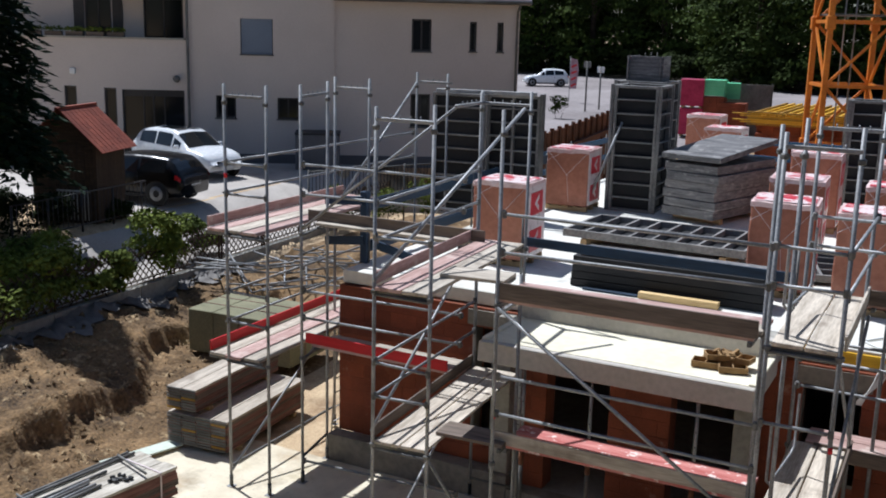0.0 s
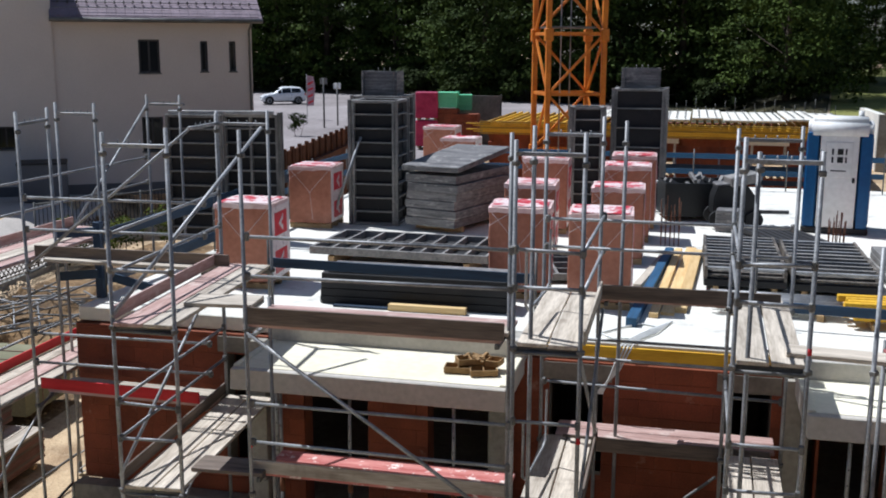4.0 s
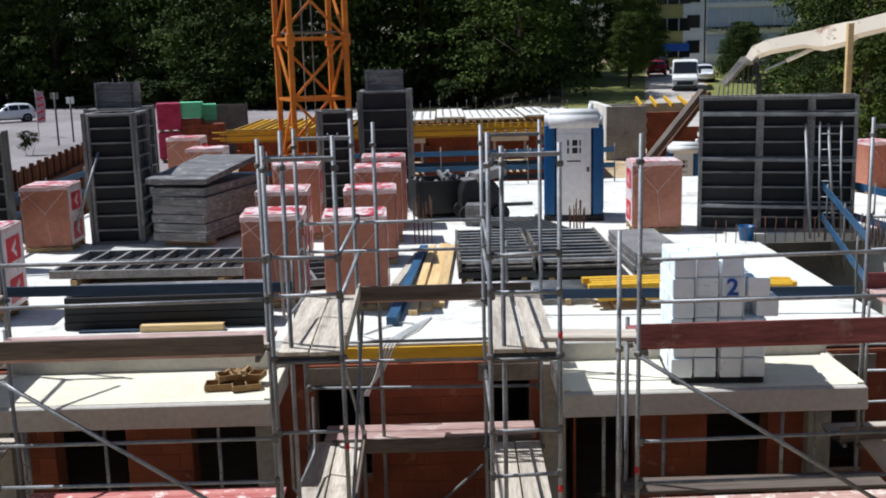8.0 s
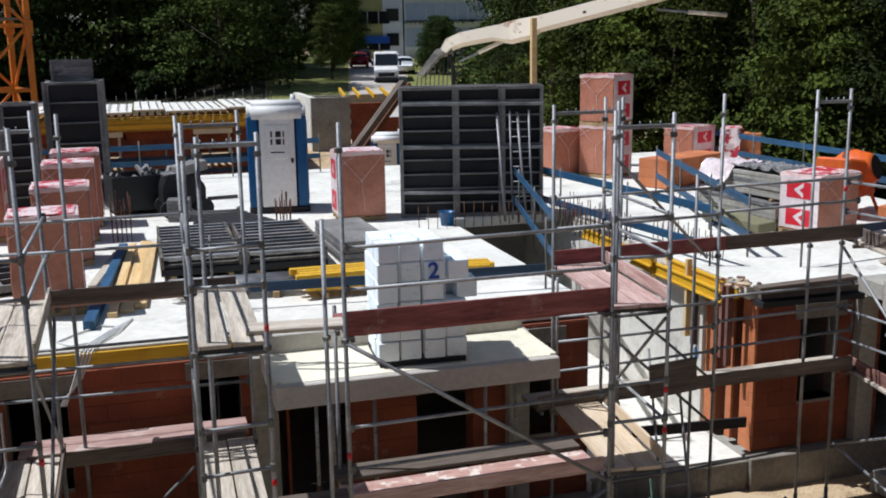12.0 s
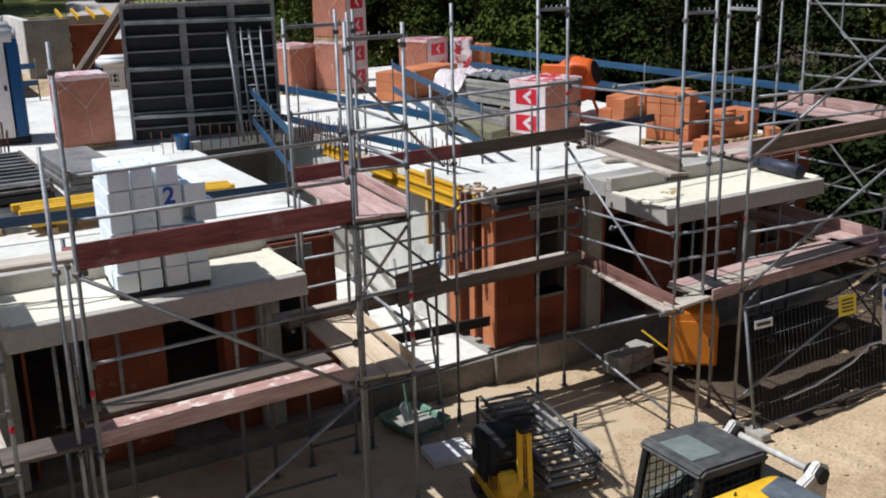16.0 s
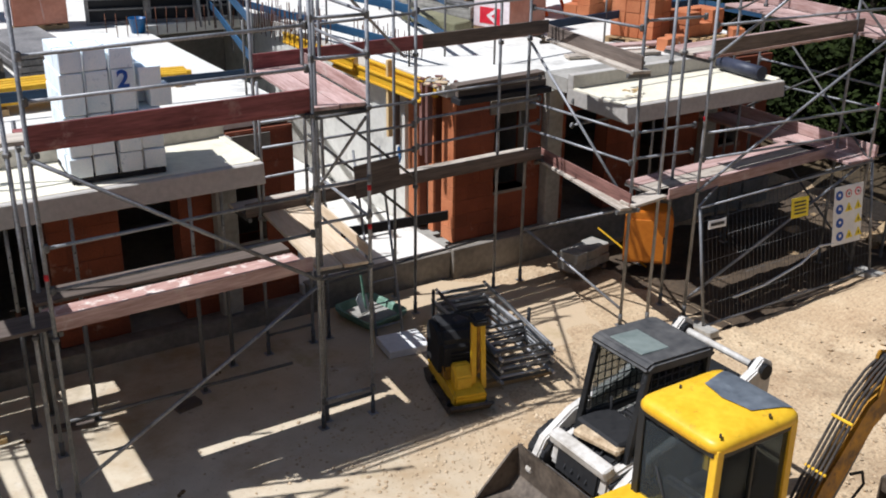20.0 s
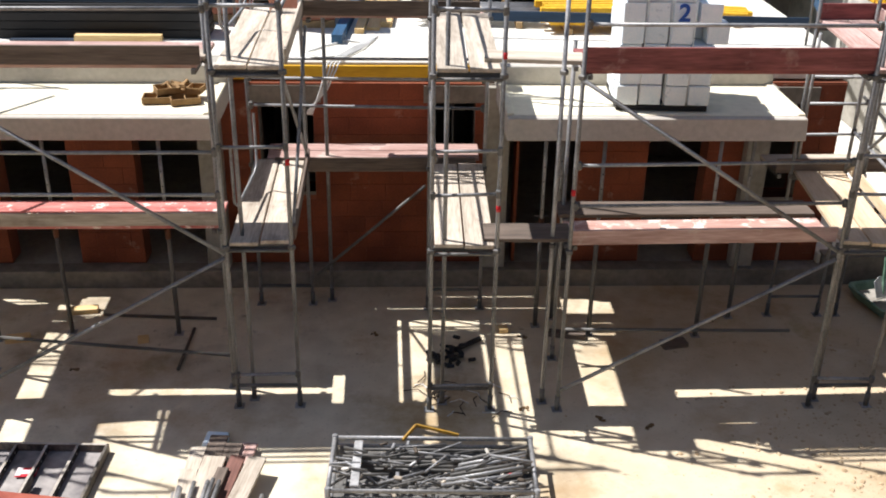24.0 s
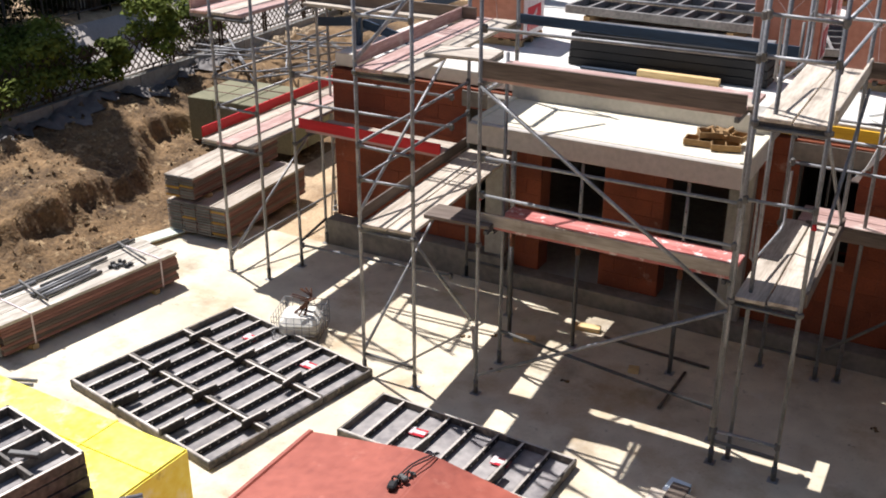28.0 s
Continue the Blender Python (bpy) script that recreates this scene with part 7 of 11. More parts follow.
# wire basket with rubble
t = thing("wire_basket", (-7.62, 10.8, 0), 20, label="wire basket with rubble and bent rusty bars", category="basket")
for i in range(7):
    k = -0.33 + i * 0.11
    for s in (-1, 1):
        tube("wire", t, STEEL, (k, s * 0.33, 0.02), (k, s * 0.33, 0.4), 0.005, n=5)
        tube("wire", t, STEEL, (s * 0.33, k, 0.02), (s * 0.33, k, 0.4), 0.005, n=5)
for j in range(5):
    z = 0.03 + j * 0.09
    pipe("wire_ring", t, STEEL, [(-0.33, -0.33, z), (0.33, -0.33, z), (0.33, 0.33, z), (-0.33, 0.33, z)], 0.005, cyclic=True)
rs = random.Random(14)
box("sack", t, CONCRETE, (0.58, 0.56, 0.3), (0, 0, 0.17), rz=8, bev=0.09, label="whitish sack of rubble")
for i in range(14):
    box("rubble", t, CONCRETE, (rs.uniform(0.08, 0.2), rs.uniform(0.08, 0.18), rs.uniform(0.06, 0.14)), (rs.uniform(-0.16, 0.16), rs.uniform(-0.16, 0.16), rs.uniform(0.18, 0.26)), rz=rs.uniform(0, 180), rx=rs.uniform(-30, 30), bev=0.03)
for i in range(9):
    a = rs.uniform(0, 6)
    pipe("bent_bar", t, SHEETPILE, [(0.1 * math.cos(a), 0.1 * math.sin(a), 0.3), (0.15, 0.1 * math.sin(a), 0.55), (0.1 + 0.2 * math.cos(a), 0.2 * math.sin(a), 0.62)], 0.012)

# red container with bowed lid and lifting chain
t = thing("site_container", (-3.06, 3.6, 0), 0.5, label="red oxide steel container with ridged roof and chain", category="container")
hw, ln, ez = 1.19, 3.0, 1.9
outline = [(-hw, 0.12), (hw, 0.12), (hw, ez), (0.12, ez + 0.17), (-0.12, ez + 0.17), (-hw, ez)]
prism("body", t, RUST, outline, 2 * ln, bev=0.015)
for sx in (-1, 1):
    for i in range(14):
        box("wall_rib", t, RUST, (0.04, 0.09, 1.6), (sx * (hw + 0.015), -ln + 0.25 + i * 0.42, 1.0), bev=0.01)
    box("roof_edge", t, RUST, (0.06, 2 * ln, 0.08), (sx * hw, 0, ez - 0.02), bev=0.015)
    box("base_rail", t, RUST, (0.1, 2 * ln, 0.12), (sx * (hw - 0.05), 0, 0.06), bev=0.01)
box("end_rib", t, RUST, (2 * hw, 0.05, 0.1), (0, ln + 0.01, ez - 0.1), bev=0.01)
ring = [(0.035 * math.cos(a * 0.52), ln - 0.5, ez + 0.215 + 0.035 * math.sin(a * 0.52)) for a in range(12)]
pipe("lifting_eye", t, DARK, ring, 0.009, cyclic=True)
for k in range(5):
    pipe("chain_link", t, STEEL_D, [(0.01 + 0.012 * k + 0.02 * math.cos(a), ln - 0.49 + 0.04 * k + 0.014 * math.sin(a), ez + 0.2 - 0.003 * k + (0.03 * math.sin(a) if k % 2 else 0)) for a in (0, 0.8, 1.6, 2.4, 3.2, 4.0, 4.8, 5.6)], 0.009, cyclic=True)
for dx in (-0.012, 0.014):
    pipe("sling_rope", t, DARK, [(dx, ln - 0.48, ez + 0.22), (0.03 + dx, ln - 0.3, ez + 0.24), (0.07 + dx * 1.6, ln - 0.14, ez + 0.22), (0.1 + dx * 0.6, ln + 0.02, ez + 0.19)], 0.007)
box("hook_block", t, DARK, (0.07, 0.1, 0.05), (0.0, ln - 0.56, ez + 0.2), rz=15, bev=0.015)
box("hook_block", t, STEEL_D, (0.1, 0.05, 0.04), (0.03, ln - 0.44, ez + 0.21), rz=-20, bev=0.012)
box("eye_plate", t, RUST, (0.1, 0.06, 0.02), (0, ln - 0.5, ez + 0.178), bev=0.004)

# yellow tank with panel stack
t = thing("yellow_container", (-7.65, 5.85, 0), -1, label="bright yellow steel container on the apron", category="container")
prism("body", t, EPOXY, [(-1.62, 0.1), (1.62, 0.1), (1.62, 0.99), (-1.62, 0.99)], 1.9, bev=0.02)
for x in (-1.1, 0.0, 1.1):
    box("foot", t, DARK, (0.2, 1.7, 0.1), (x, 0, 0.05))
box("seam", t, EPOXY, (0.03, 1.91, 0.9), (0.6, 0, 0.55), bev=0.004)
box("lid_seam", t, EPOXY, (3.2, 0.03, 0.02), (0, 0.45, 0.995), bev=0.004)
t = thing("panel_pile", (-6.95, 5.3, 1.0), -9, label="pile of black ribbed formwork panels on the yellow container", category="formwork")
for k in range(4):
    p = form_panel(t, 1.3, 1.0, (rs.uniform(-0.03, 0.03), -0.5, 0.07 + k * 0.135), 0, tilt=-90, ribs=2, posts=3, deep=0.125, steel=WORNFORM, ply=PLY_D, edge=0.035)
    if k == 3:
        for x in (-0.63, -0.325, 0.0, 0.325, 0.63):
            box("worn_edge", p, WORNEDGE, (0.03, 0.94, 0.004), (x, 0, 0.536), bev=0.0)
        for y in (-0.48, 0.48):
            box("worn_edge", p, WORNEDGE, (1.24, 0.03, 0.004), (0, y, 0.541), bev=0.0)
box("clip", t, STEEL_D, (0.3, 0.06, 0.05), (0.3, 0.1, 0.58), rz=30)
t = thing("prop_bundle", (-6.05, 5.6, 1.0), 50, label="short bundle of galvanised tubes on the yellow container", category="tubes")
for i in range(7):
    tube("tube", t, STEEL, (-0.3, -0.2 + (i % 4) * 0.07, 0.04 + 0.065 * (i // 4)), (0.4, -0.2 + (i % 4) * 0.07, 0.04 + 0.065 * (i // 4)), 0.03)
t = thing("clamp_heap", (-9.9, 7.3, 0), 20, label="heap of scaffold couplers and tubes", category="clamps")
for i in range(24):
    box("coupler", t, STEEL_D if i % 2 else BLACKP, (0.12, 0.07, 0.06), (rs.uniform(-0.35, 0.35), rs.uniform(-0.3, 0.3), 0.03 + rs.uniform(0, 0.25)), rz=rs.uniform(0, 180), rx=rs.uniform(-40, 40), bev=0.01)
for i in range(5):
    tube("tube", t, STEEL, (-0.6, -0.3 + 0.12 * i, 0.15 + 0.03 * i), (0.55, -0.2 + 0.1 * i, 0.28), 0.024, n=6)

# heap of boards and tubes
t = thing("board_heap", (-1.62, 9.1, 0), 0, label="heap of old boards and galvanised tubes", category="board heap")
rs = random.Random(17)
for x, y, a, ln, w, z, bm_ in ((-0.27, -0.1, 89, 1.4, 0.22, 0.04, PLANK), (-0.12, -0.02, 86, 1.5, 0.2, 0.08, PLANK_D), (0.04, -0.1, 84, 1.4, 0.2, 0.06, PLANK_D), (-0.1, -0.3, 85, 1.2, 0.24, 0.15, PLANK), (0.12, -0.3, 82, 1.2, 0.16, 0.13, PLANK_W), (0.32, -0.3, 79, 1.05, 0.2, 0.17, PLANK), (0.2, 0.0, 83, 1.3, 0.18, 0.04, PLANK_P), (-0.3, -0.4, 90, 1.1, 0.18, 0.11, PLANK), (0.02, -0.45, 83, 1.0, 0.12, 0.21, PLANK_D)):
    c, s = math.cos(radians(a)) * ln / 2, math.sin(radians(a)) * ln / 2
    beam("board", t, bm_, (x - c, y - s, z), (x + c, y + s, z + rs.uniform(0.0, 0.06)), w, 0.035)
for x, a, ln, z in ((-0.4, 91, 1.0, 0.06), (-0.36, 90, 1.1, 0.1), (-0.32, 90, 0.9, 0.16), (-0.2, 88, 1.0, 0.2), (-0.06, 86, 0.9, 0.25), (-0.01, 86, 0.95, 0.26), (0.05, 85, 0.9, 0.25), (0.44, 80, 0.9, 0.06)):
    c, s = math.cos(radians(a)) * ln / 2, math.sin(radians(a)) * ln / 2
    tube("tube", t, STEEL, (x - c, -0.7 - s, z), (x + c, -0.7 + s, z + 0.03), 0.024, n=6)
box("foam_offcut", t, EPS, (0.24, 0.26, 0.1), (-0.12, 0.72, 0.055), rz=-6)

# steel crate full of couplers
t = thing("coupler_crate", (0.68, 8.93, 0), -2, label="steel stillage full of scaffold couplers and tubes", category="crate")
for y in (-0.65, 0.65):
    for z in (0.1, 0.2, 0.31, 0.42):
        tube("rail", t, STEEL if z != 0.2 else STEEL_D, (-1.18, y, z), (1.18, y, z), 0.028)
for x in (-1.15, 1.15):
    for z in (0.1, 0.42):
        tube("rail", t, STEEL, (x, -0.65, z), (x, 0.65, z), 0.028)
    for y in (-0.65, 0.65):
        tube("corner_post", t, STEEL, (x, y, 0.01), (x, y, 0.46), 0.034)
box("floor", t, STEEL_D, (2.3, 1.3, 0.04), (0, 0, 0.09))
for i in range(8):
    tube("long_tube", t, STEEL_D, (-1.1, 0.25 + 0.05 * i, 0.2 + 0.03 * (i % 4)), (1.1, 0.22 + 0.05 * i, 0.2 + 0.03 * (i % 4)), 0.024, n=6)
for i in range(150):
    q = rs.random()
    x, y, z = rs.uniform(-1.0, 1.0), rs.uniform(-0.55, 0.5), 0.16 + 0.34 * rs.random()
    if q < 0.35:
        a, ln = rs.uniform(-0.8, 0.8), rs.uniform(0.1, 0.32)
        tube("tube_piece", t, STEEL if i % 2 else STEEL_D, (x - ln * math.cos(a), y - ln * math.sin(a), z), (x + ln * math.cos(a), y + ln * math.sin(a), z + rs.uniform(-0.1, 0.12)), 0.016, n=6)
    else:
        m = (STEEL, STEEL_D, WHITE_D, PLANK, WORN, FILM_R if i == 41 else STEEL)[i % 6]
        box("coupler", t, m, (0.1, 0.045, 0.036), (x, y, z), rz=rs.uniform(0, 180), rx=rs.uniform(-50, 50), ry=rs.uniform(-40, 40), bev=0.014)
for k in range(6):
    tube("tube_piece", t, (STEEL, GALV, STEEL_D)[k % 3], (0.1 + 0.05 * k, -0.5 + 0.12 * k, 0.42), (1.0 + 0.02 * k, -0.3 + 0.13 * k, 0.47 + 0.02 * (k % 2)), 0.022, n=6)
beam("cross_plank", t, GALV, (-0.86, -0.6, 0.45), (-0.86, 0.5, 0.45), 0.1, 0.03)
beam("yellow_bar", t, YELLOW_D, (-0.35, 0.45, 0.5), (-0.2, 0.62, 0.62), 0.03, 0.04)
beam("yellow_bar", t, YELLOW_D, (-0.2, 0.62, 0.62), (0.3, 0.5, 0.55), 0.03, 0.04)
t.scale = (0.92, 0.68, 0.95)

t = thing("pipe_bundle", (4.0, 8.25, 0), -3, label="bundle of galvanised tubes lying on the soil edge", category="tubes")
for i in range(12):
    tube("tube", t, STEEL if i % 2 else STEEL_D, (-1.2 + rs.uniform(0, 0.2), -0.35 + 0.055 * i, 0.03 + 0.04 * (i % 3)), (0.75, -0.3 + 0.05 * i, 0.03 + 0.04 * (i % 3)), 0.024, n=6)
# debris near the tower
t = thing("coupler_heap", (0.92, 11.6, 0), 15, label="dark heap of tangled chain and clamps", category="debris")
for i in range(34):
    box("clamp", t, DARK if i % 3 else BLACKP, (0.1, 0.05, 0.04), (rs.gauss(0, 0.12), rs.gauss(0, 0.12), 0.025 + rs.uniform(0, 0.09)), rz=rs.uniform(0, 180), rx=rs.uniform(-50, 50), bev=0.01)
beam("bar", t, DARK, (0.05, 0.05, 0.05), (0.6, 0.3, 0.05), 0.06, 0.05)
for a, b in (((-2.46, 11.38), (-2.43, 12.39)), ((-3.73, 12.78), (-2.18, 12.66))):
    HERE[0] = Matrix()
    single(tube("loose_tube", None, WORN, (*a, 0.024), (*b, 0.024), 0.022), "thin dirty tube lying on the apron", "tube", group="loose tubes")
t = thing("twig_litter", (1.0, 10.75, 0), label="scattered wire and twig litter on the apron", category="debris")
for i in range(26):
    x, y, a = rs.gauss(0, 0.35), rs.gauss(0, 0.22), rs.uniform(0, 6.3)
    ln = rs.uniform(0.1, 0.35)
    pipe("twig", t, LATTICE if i % 3 else CABLE, [(x, y, 0.008), (x + ln * 0.5 * math.cos(a), y + ln * 0.5 * math.sin(a), 0.03), (x + ln * math.cos(a + 0.4), y + ln * math.sin(a + 0.4), 0.008)], 0.006)
for x, y, w2, d2, m, lab in ((2.6, 12.15, 0.5, 0.12, PLANK_D, "dark offcut lying on the apron"), (-4.7, 12.15, 0.3, 0.15, TIMBER, "small timber block under a prop"), (-3.05, 12.1, 0.14, 0.12, TIMBER, "small timber block under a prop"),
                             (-4.05, 12.9, 0.4, 0.14, TIMBER, "pale board end lying under the balcony"), (1.75, 12.3, 0.12, 0.12, TIMBER, "small timber block on the apron"), (4.0, 11.9, 0.35, 0.18, PLANK_D, "dark offcut lying on the apron")):
    HERE[0] = Matrix()
    single(box("offcut", None, m, (w2, d2, 0.07), (x, y, 0.036), rz=rs.uniform(-30, 30)), lab, "offcut", group="offcuts on the apron")
for k in range(10):
    HERE[0] = Matrix()
    x, y = rs.uniform(-5.5, 5), rs.uniform(10, 12.6)
    t = thing("mortar_splash", (x, y, 0), rs.uniform(0, 180), label="dried dark mortar lump on the apron", category="debris", group="mortar lumps")
    for q in range(4):
        box("lump", t, BANKSOIL, (rs.uniform(0.02, 0.06), rs.uniform(0.02, 0.05), 0.02), (rs.uniform(-0.07, 0.07), rs.uniform(-0.05, 0.05), 0.01), rz=rs.uniform(0, 180), bev=0.006)

# plate compactor
t = thing("plate_compactor", (7.18, 10.33, 0), -104, label="yellow and black plate compactor on the soil", category="compactor")
prism("base_plate", t, WORN, [(-0.5, 0.13), (-0.4, 0.02), (0.4, 0.02), (0.52, 0.14), (0.48, 0.16), (0.36, 0.06), (-0.38, 0.06), (-0.47, 0.15)], 0.5, bev=0.008)
prism("lower_frame", t, EXC, [(-0.5, 0.1), (0.42, 0.1), (0.46, 0.24), (0.2, 0.3), (-0.52, 0.26)], 0.38, bev=0.025)
prism("engine_hood", t, DARK, [(-0.4, 0.3), (0.1, 0.3), (0.12, 0.72), (0.02, 0.88), (-0.32, 0.9), (-0.42, 0.76)], 0.5, bev=0.05)
prism("side_guard", t, EXC_D, [(-0.3, 0.3), (0.16, 0.3), (0.1, 0.46), (-0.26, 0.42)], 0.41, bev=0.02)
prism("front_guard", t, EXC, [(0.16, 0.24), (0.34, 0.24), (0.32, 0.4), (0.22, 0.52), (0.14, 0.52)], 0.2, (0, -0.04, 0), bev=0.02)
for y in (-0.1, 0.1):
    beam("handle_arm", t, EXC, (0.26, y * 0.6 + 0.15, 0.2), (0.2, y * 0.5 + 0.15, 1.0), 0.045, 0.06)
beam("handle_web", t, EXC_D, (0.24, 0.15, 0.4), (0.2, 0.15, 0.96), 0.05, 0.03)
prism("handle_head", t, DARK, [(0.1, 0.98), (0.3, 0.98), (0.32, 1.06), (0.18, 1.1), (0.1, 1.06)], 0.16, (0, 0.15, 0), bev=0.02)
pipe("handle_grip", t, DARK, [(0.16, 0.09, 1.04), (0.02, -0.05, 1.06), (0.0, 0.15, 1.07), (0.02, 0.35, 1.06), (0.16, 0.21, 1.04)], 0.016)
for k in range(5):
    box("hood_slot", t, DARK, (0.012, 0.26, 0.018), (0.142, 0, 0.42 + k * 0.045), bev=0.0)
lathe("air_filter", t, BLACKP, [(0.09, 0.0), (0.1, 0.03), (0.1, 0.1), (0.07, 0.13)], (-0.12, 0.06, 0.78), n=14)
tube("muffler", t, SHEETPILE, (-0.2, -0.14, 0.8), (-0.05, -0.14, 0.83), 0.045)
tube("fuel_cap", t, STEEL_D, (-0.28, 0.1, 0.78), (-0.28, 0.1, 0.83), 0.035)
for y in (-0.19, 0.19):
    for x in (-0.26, 0.28):
        tube("rubber_mount", t, DARK, (x, y, 0.06), (x, y, 0.14), 0.035)

t.matrix_basis = pose(7.22, 10.28, 0, 0, 0, -104) @ Matrix.Scale(1.2, 4)

# stack of scaffold frames
t = thing("scaffold_frame_stack", (8.3, 11.05, 0), -9, label="neat stack of galvanised scaffold frames", category="scaffold stack")
for k in range(9):
    z = 0.12 + k * 0.062
    o, w = rs.uniform(-0.05, 0.05), rs.uniform(-0.05, 0.05)
    for x in (-0.4, 0.4):
        tube("stile", t, (GALV, STEEL, STEEL_D)[k % 3], (x + o - w, -1.1 + o, z), (x + o + w, 1.1 + o, z + 0.5 * w), 0.026, n=6)
    for y in (-1.02, -0.3, 0.85, 1.02):
        tube("rung", t, GALV if k % 2 else STEEL_D, (-0.4 + o, y + o, z), (0.4 + o, y + o, z), 0.02, n=6)
for y in (-0.9, 0.9):
    box("bearer", t, PALLET, (1.1, 0.1, 0.09), (0, y, 0.045))
for x, y in ((-0.52, 0.9), (-0.52, -0.5), (0.52, -0.2)):
    tube("stake", t, DARK, (x, y, 0), (x, y, 0.72), 0.028)
HERE[0] = Matrix()
single(box("stone_slab", None, WHITE, (0.66, 0.55, 0.12), (7.3, 11.85, 0.062), rz=-8, bev=0.01), "pale square paving slab lying on the apron", "slab")
t = thing("mortar_tub", (7.38, 12.98, 0), 12, label="green plastic mortar tub on the apron", category="tub")
bm = bmesh.new()
rings = []
for w, h in ((0.33, 0.012), (0.38, 0.17), (0.41, 0.17), (0.41, 0.145), (0.355, 0.15), (0.3, 0.05)):
    rings.append([bm.verts.new((sx * w, sy * w * 1.15, h)) for sx, sy in ((-1, -0.8), (-0.8, -1), (0.8, -1), (1, -0.8), (1, 0.8), (0.8, 1), (-0.8, 1), (-1, 0.8))])
order = (rings[5], rings[4], rings[1], rings[2], rings[3], rings[0])
for lo, hi in zip(order, order[1:]):
    for j in range(8):
        bm.faces.new((lo[j], lo[(j + 1) % 8], hi[(j + 1) % 8], hi[j]))
bm.faces.new(rings[5])
bm.faces.new(rings[0])
bmesh.ops.recalc_face_normals(bm, faces=bm.faces[:])
put("bowl", finish(bm, "tub", TUBGREEN), t, Matrix())
box("mortar", t, CONCRETE_D, (0.56, 0.62, 0.05), (0, 0, 0.085), bev=0.02, label="dried grey mortar")
t = thing("shovel", (7.3, 12.95, 0.13), 20, label="shovel standing in the green tub", category="shovel")
beam("handle", t, TUBGREEN, (0.02, 0.05, 0.02), (0.12, 0.3, 0.95), 0.034, 0.034)
prism("blade", t, GALV, [(-0.11, 0.0), (0.11, 0.0), (0.12, 0.24), (0.03, 0.3), (-0.03, 0.3), (-0.12, 0.24)], 0.012, (0.0, 0.03, 0.0), rx=-24, bev=0.002)
# ladder by the gap
lad = thing("ladder", (7.35, 13.1, 0), label="steel ladder leaning at the entrance gap", category="ladder", world_axes=True)
for x in (7.05, 7.5):
    tube("stile", lad, STEEL, (x, 12.2, 0.05), (x + 0.35, 13.5, 2.6), 0.02)
for i in range(8):
    k = (i + 0.5) / 8.5
    tube("rung", lad, STEEL, (7.05 + 0.35 * k, 12.2 + 1.3 * k, 0.05 + 2.55 * k), (7.5 + 0.35 * k, 12.2 + 1.3 * k, 0.05 + 2.55 * k), 0.012, n=6)

t = thing("power_cabinet", (12.31, 12.05, 0), -42, label="orange site power cabinet under the balcony", category="cabinet")
prism("housing", t, CABINET, [(-0.4, 0.28), (0.4, 0.28), (0.4, 1.12), (0.3, 1.22), (-0.3, 1.22), (-0.4, 1.12)], 0.5, bev=0.02)
d = box("door", t, CABINET, (0.7, 0.02, 0.74), (0, -0.262, 0.7), bev=0.008)
box("handle", d, DARK, (0.03, 0.03, 0.12), (0.26, -0.28, 0.72), bev=0.005)
for x in (-0.33, 0.33):
    for y in (-0.2, 0.2):
        tube("leg", t, STEEL_D, (x, y, 0), (x, y, 0.3), 0.02)
t = thing("block_pile", (11.48, 12.72, 0), 12, label="pile of grey stone blocks on dark timbers beside the column", category="stone pile")
for x in (-0.3, 0.3):
    box("bearer", t, PLANK_D, (0.1, 0.5, 0.09), (x, 0, 0.047))
for i in range(6):
    box("block", t, CONCRETE_D, (0.3, 0.4, 0.17), (-0.31 + 0.31 * (i % 3) + rs.uniform(-0.02, 0.02), rs.uniform(-0.03, 0.03), 0.18 + 0.175 * (i // 3)), rz=rs.uniform(-4, 4), bev=0.012)
beam("strap", t, YELLOW, (0.85, -0.75, 0.02), (0.5, 0.1, 0.62), 0.06, 0.012)

# mesh fence with signs
t = thing("mesh_fence", (13.35, 9.85, 0), -1, label="galvanised mesh fence panel hung with warning signs", category="fence")
for x in (-1.78, 1.78):
    tube("upright", t, STEEL, (x, 0, 0.02), (x, 0.02, 2.03), 0.022)
for z in (0.12, 2.02):
    tube("cross_tube", t, STEEL, (-1.78, 0, z), (1.78, 0, z), 0.018)
for i in range(44):
    x = -1.74 + i * 0.081
    tube("mesh_wire", t, STEEL_D, (x, 0, 0.12), (x, 0, 2.0), 0.0035, n=4)
for z in (0.45, 0.8, 1.15, 1.5, 1.8):
    tube("mesh_wire", t, STEEL_D, (-1.76, 0.006, z), (1.76, 0.006, z), 0.004, n=4)
s = box("sign_board", t, WHITE, (0.64, 0.012, 0.98), (1.2, -0.03, 1.25), ry=3, label="white board with round and triangular safety symbols", bev=0.004)
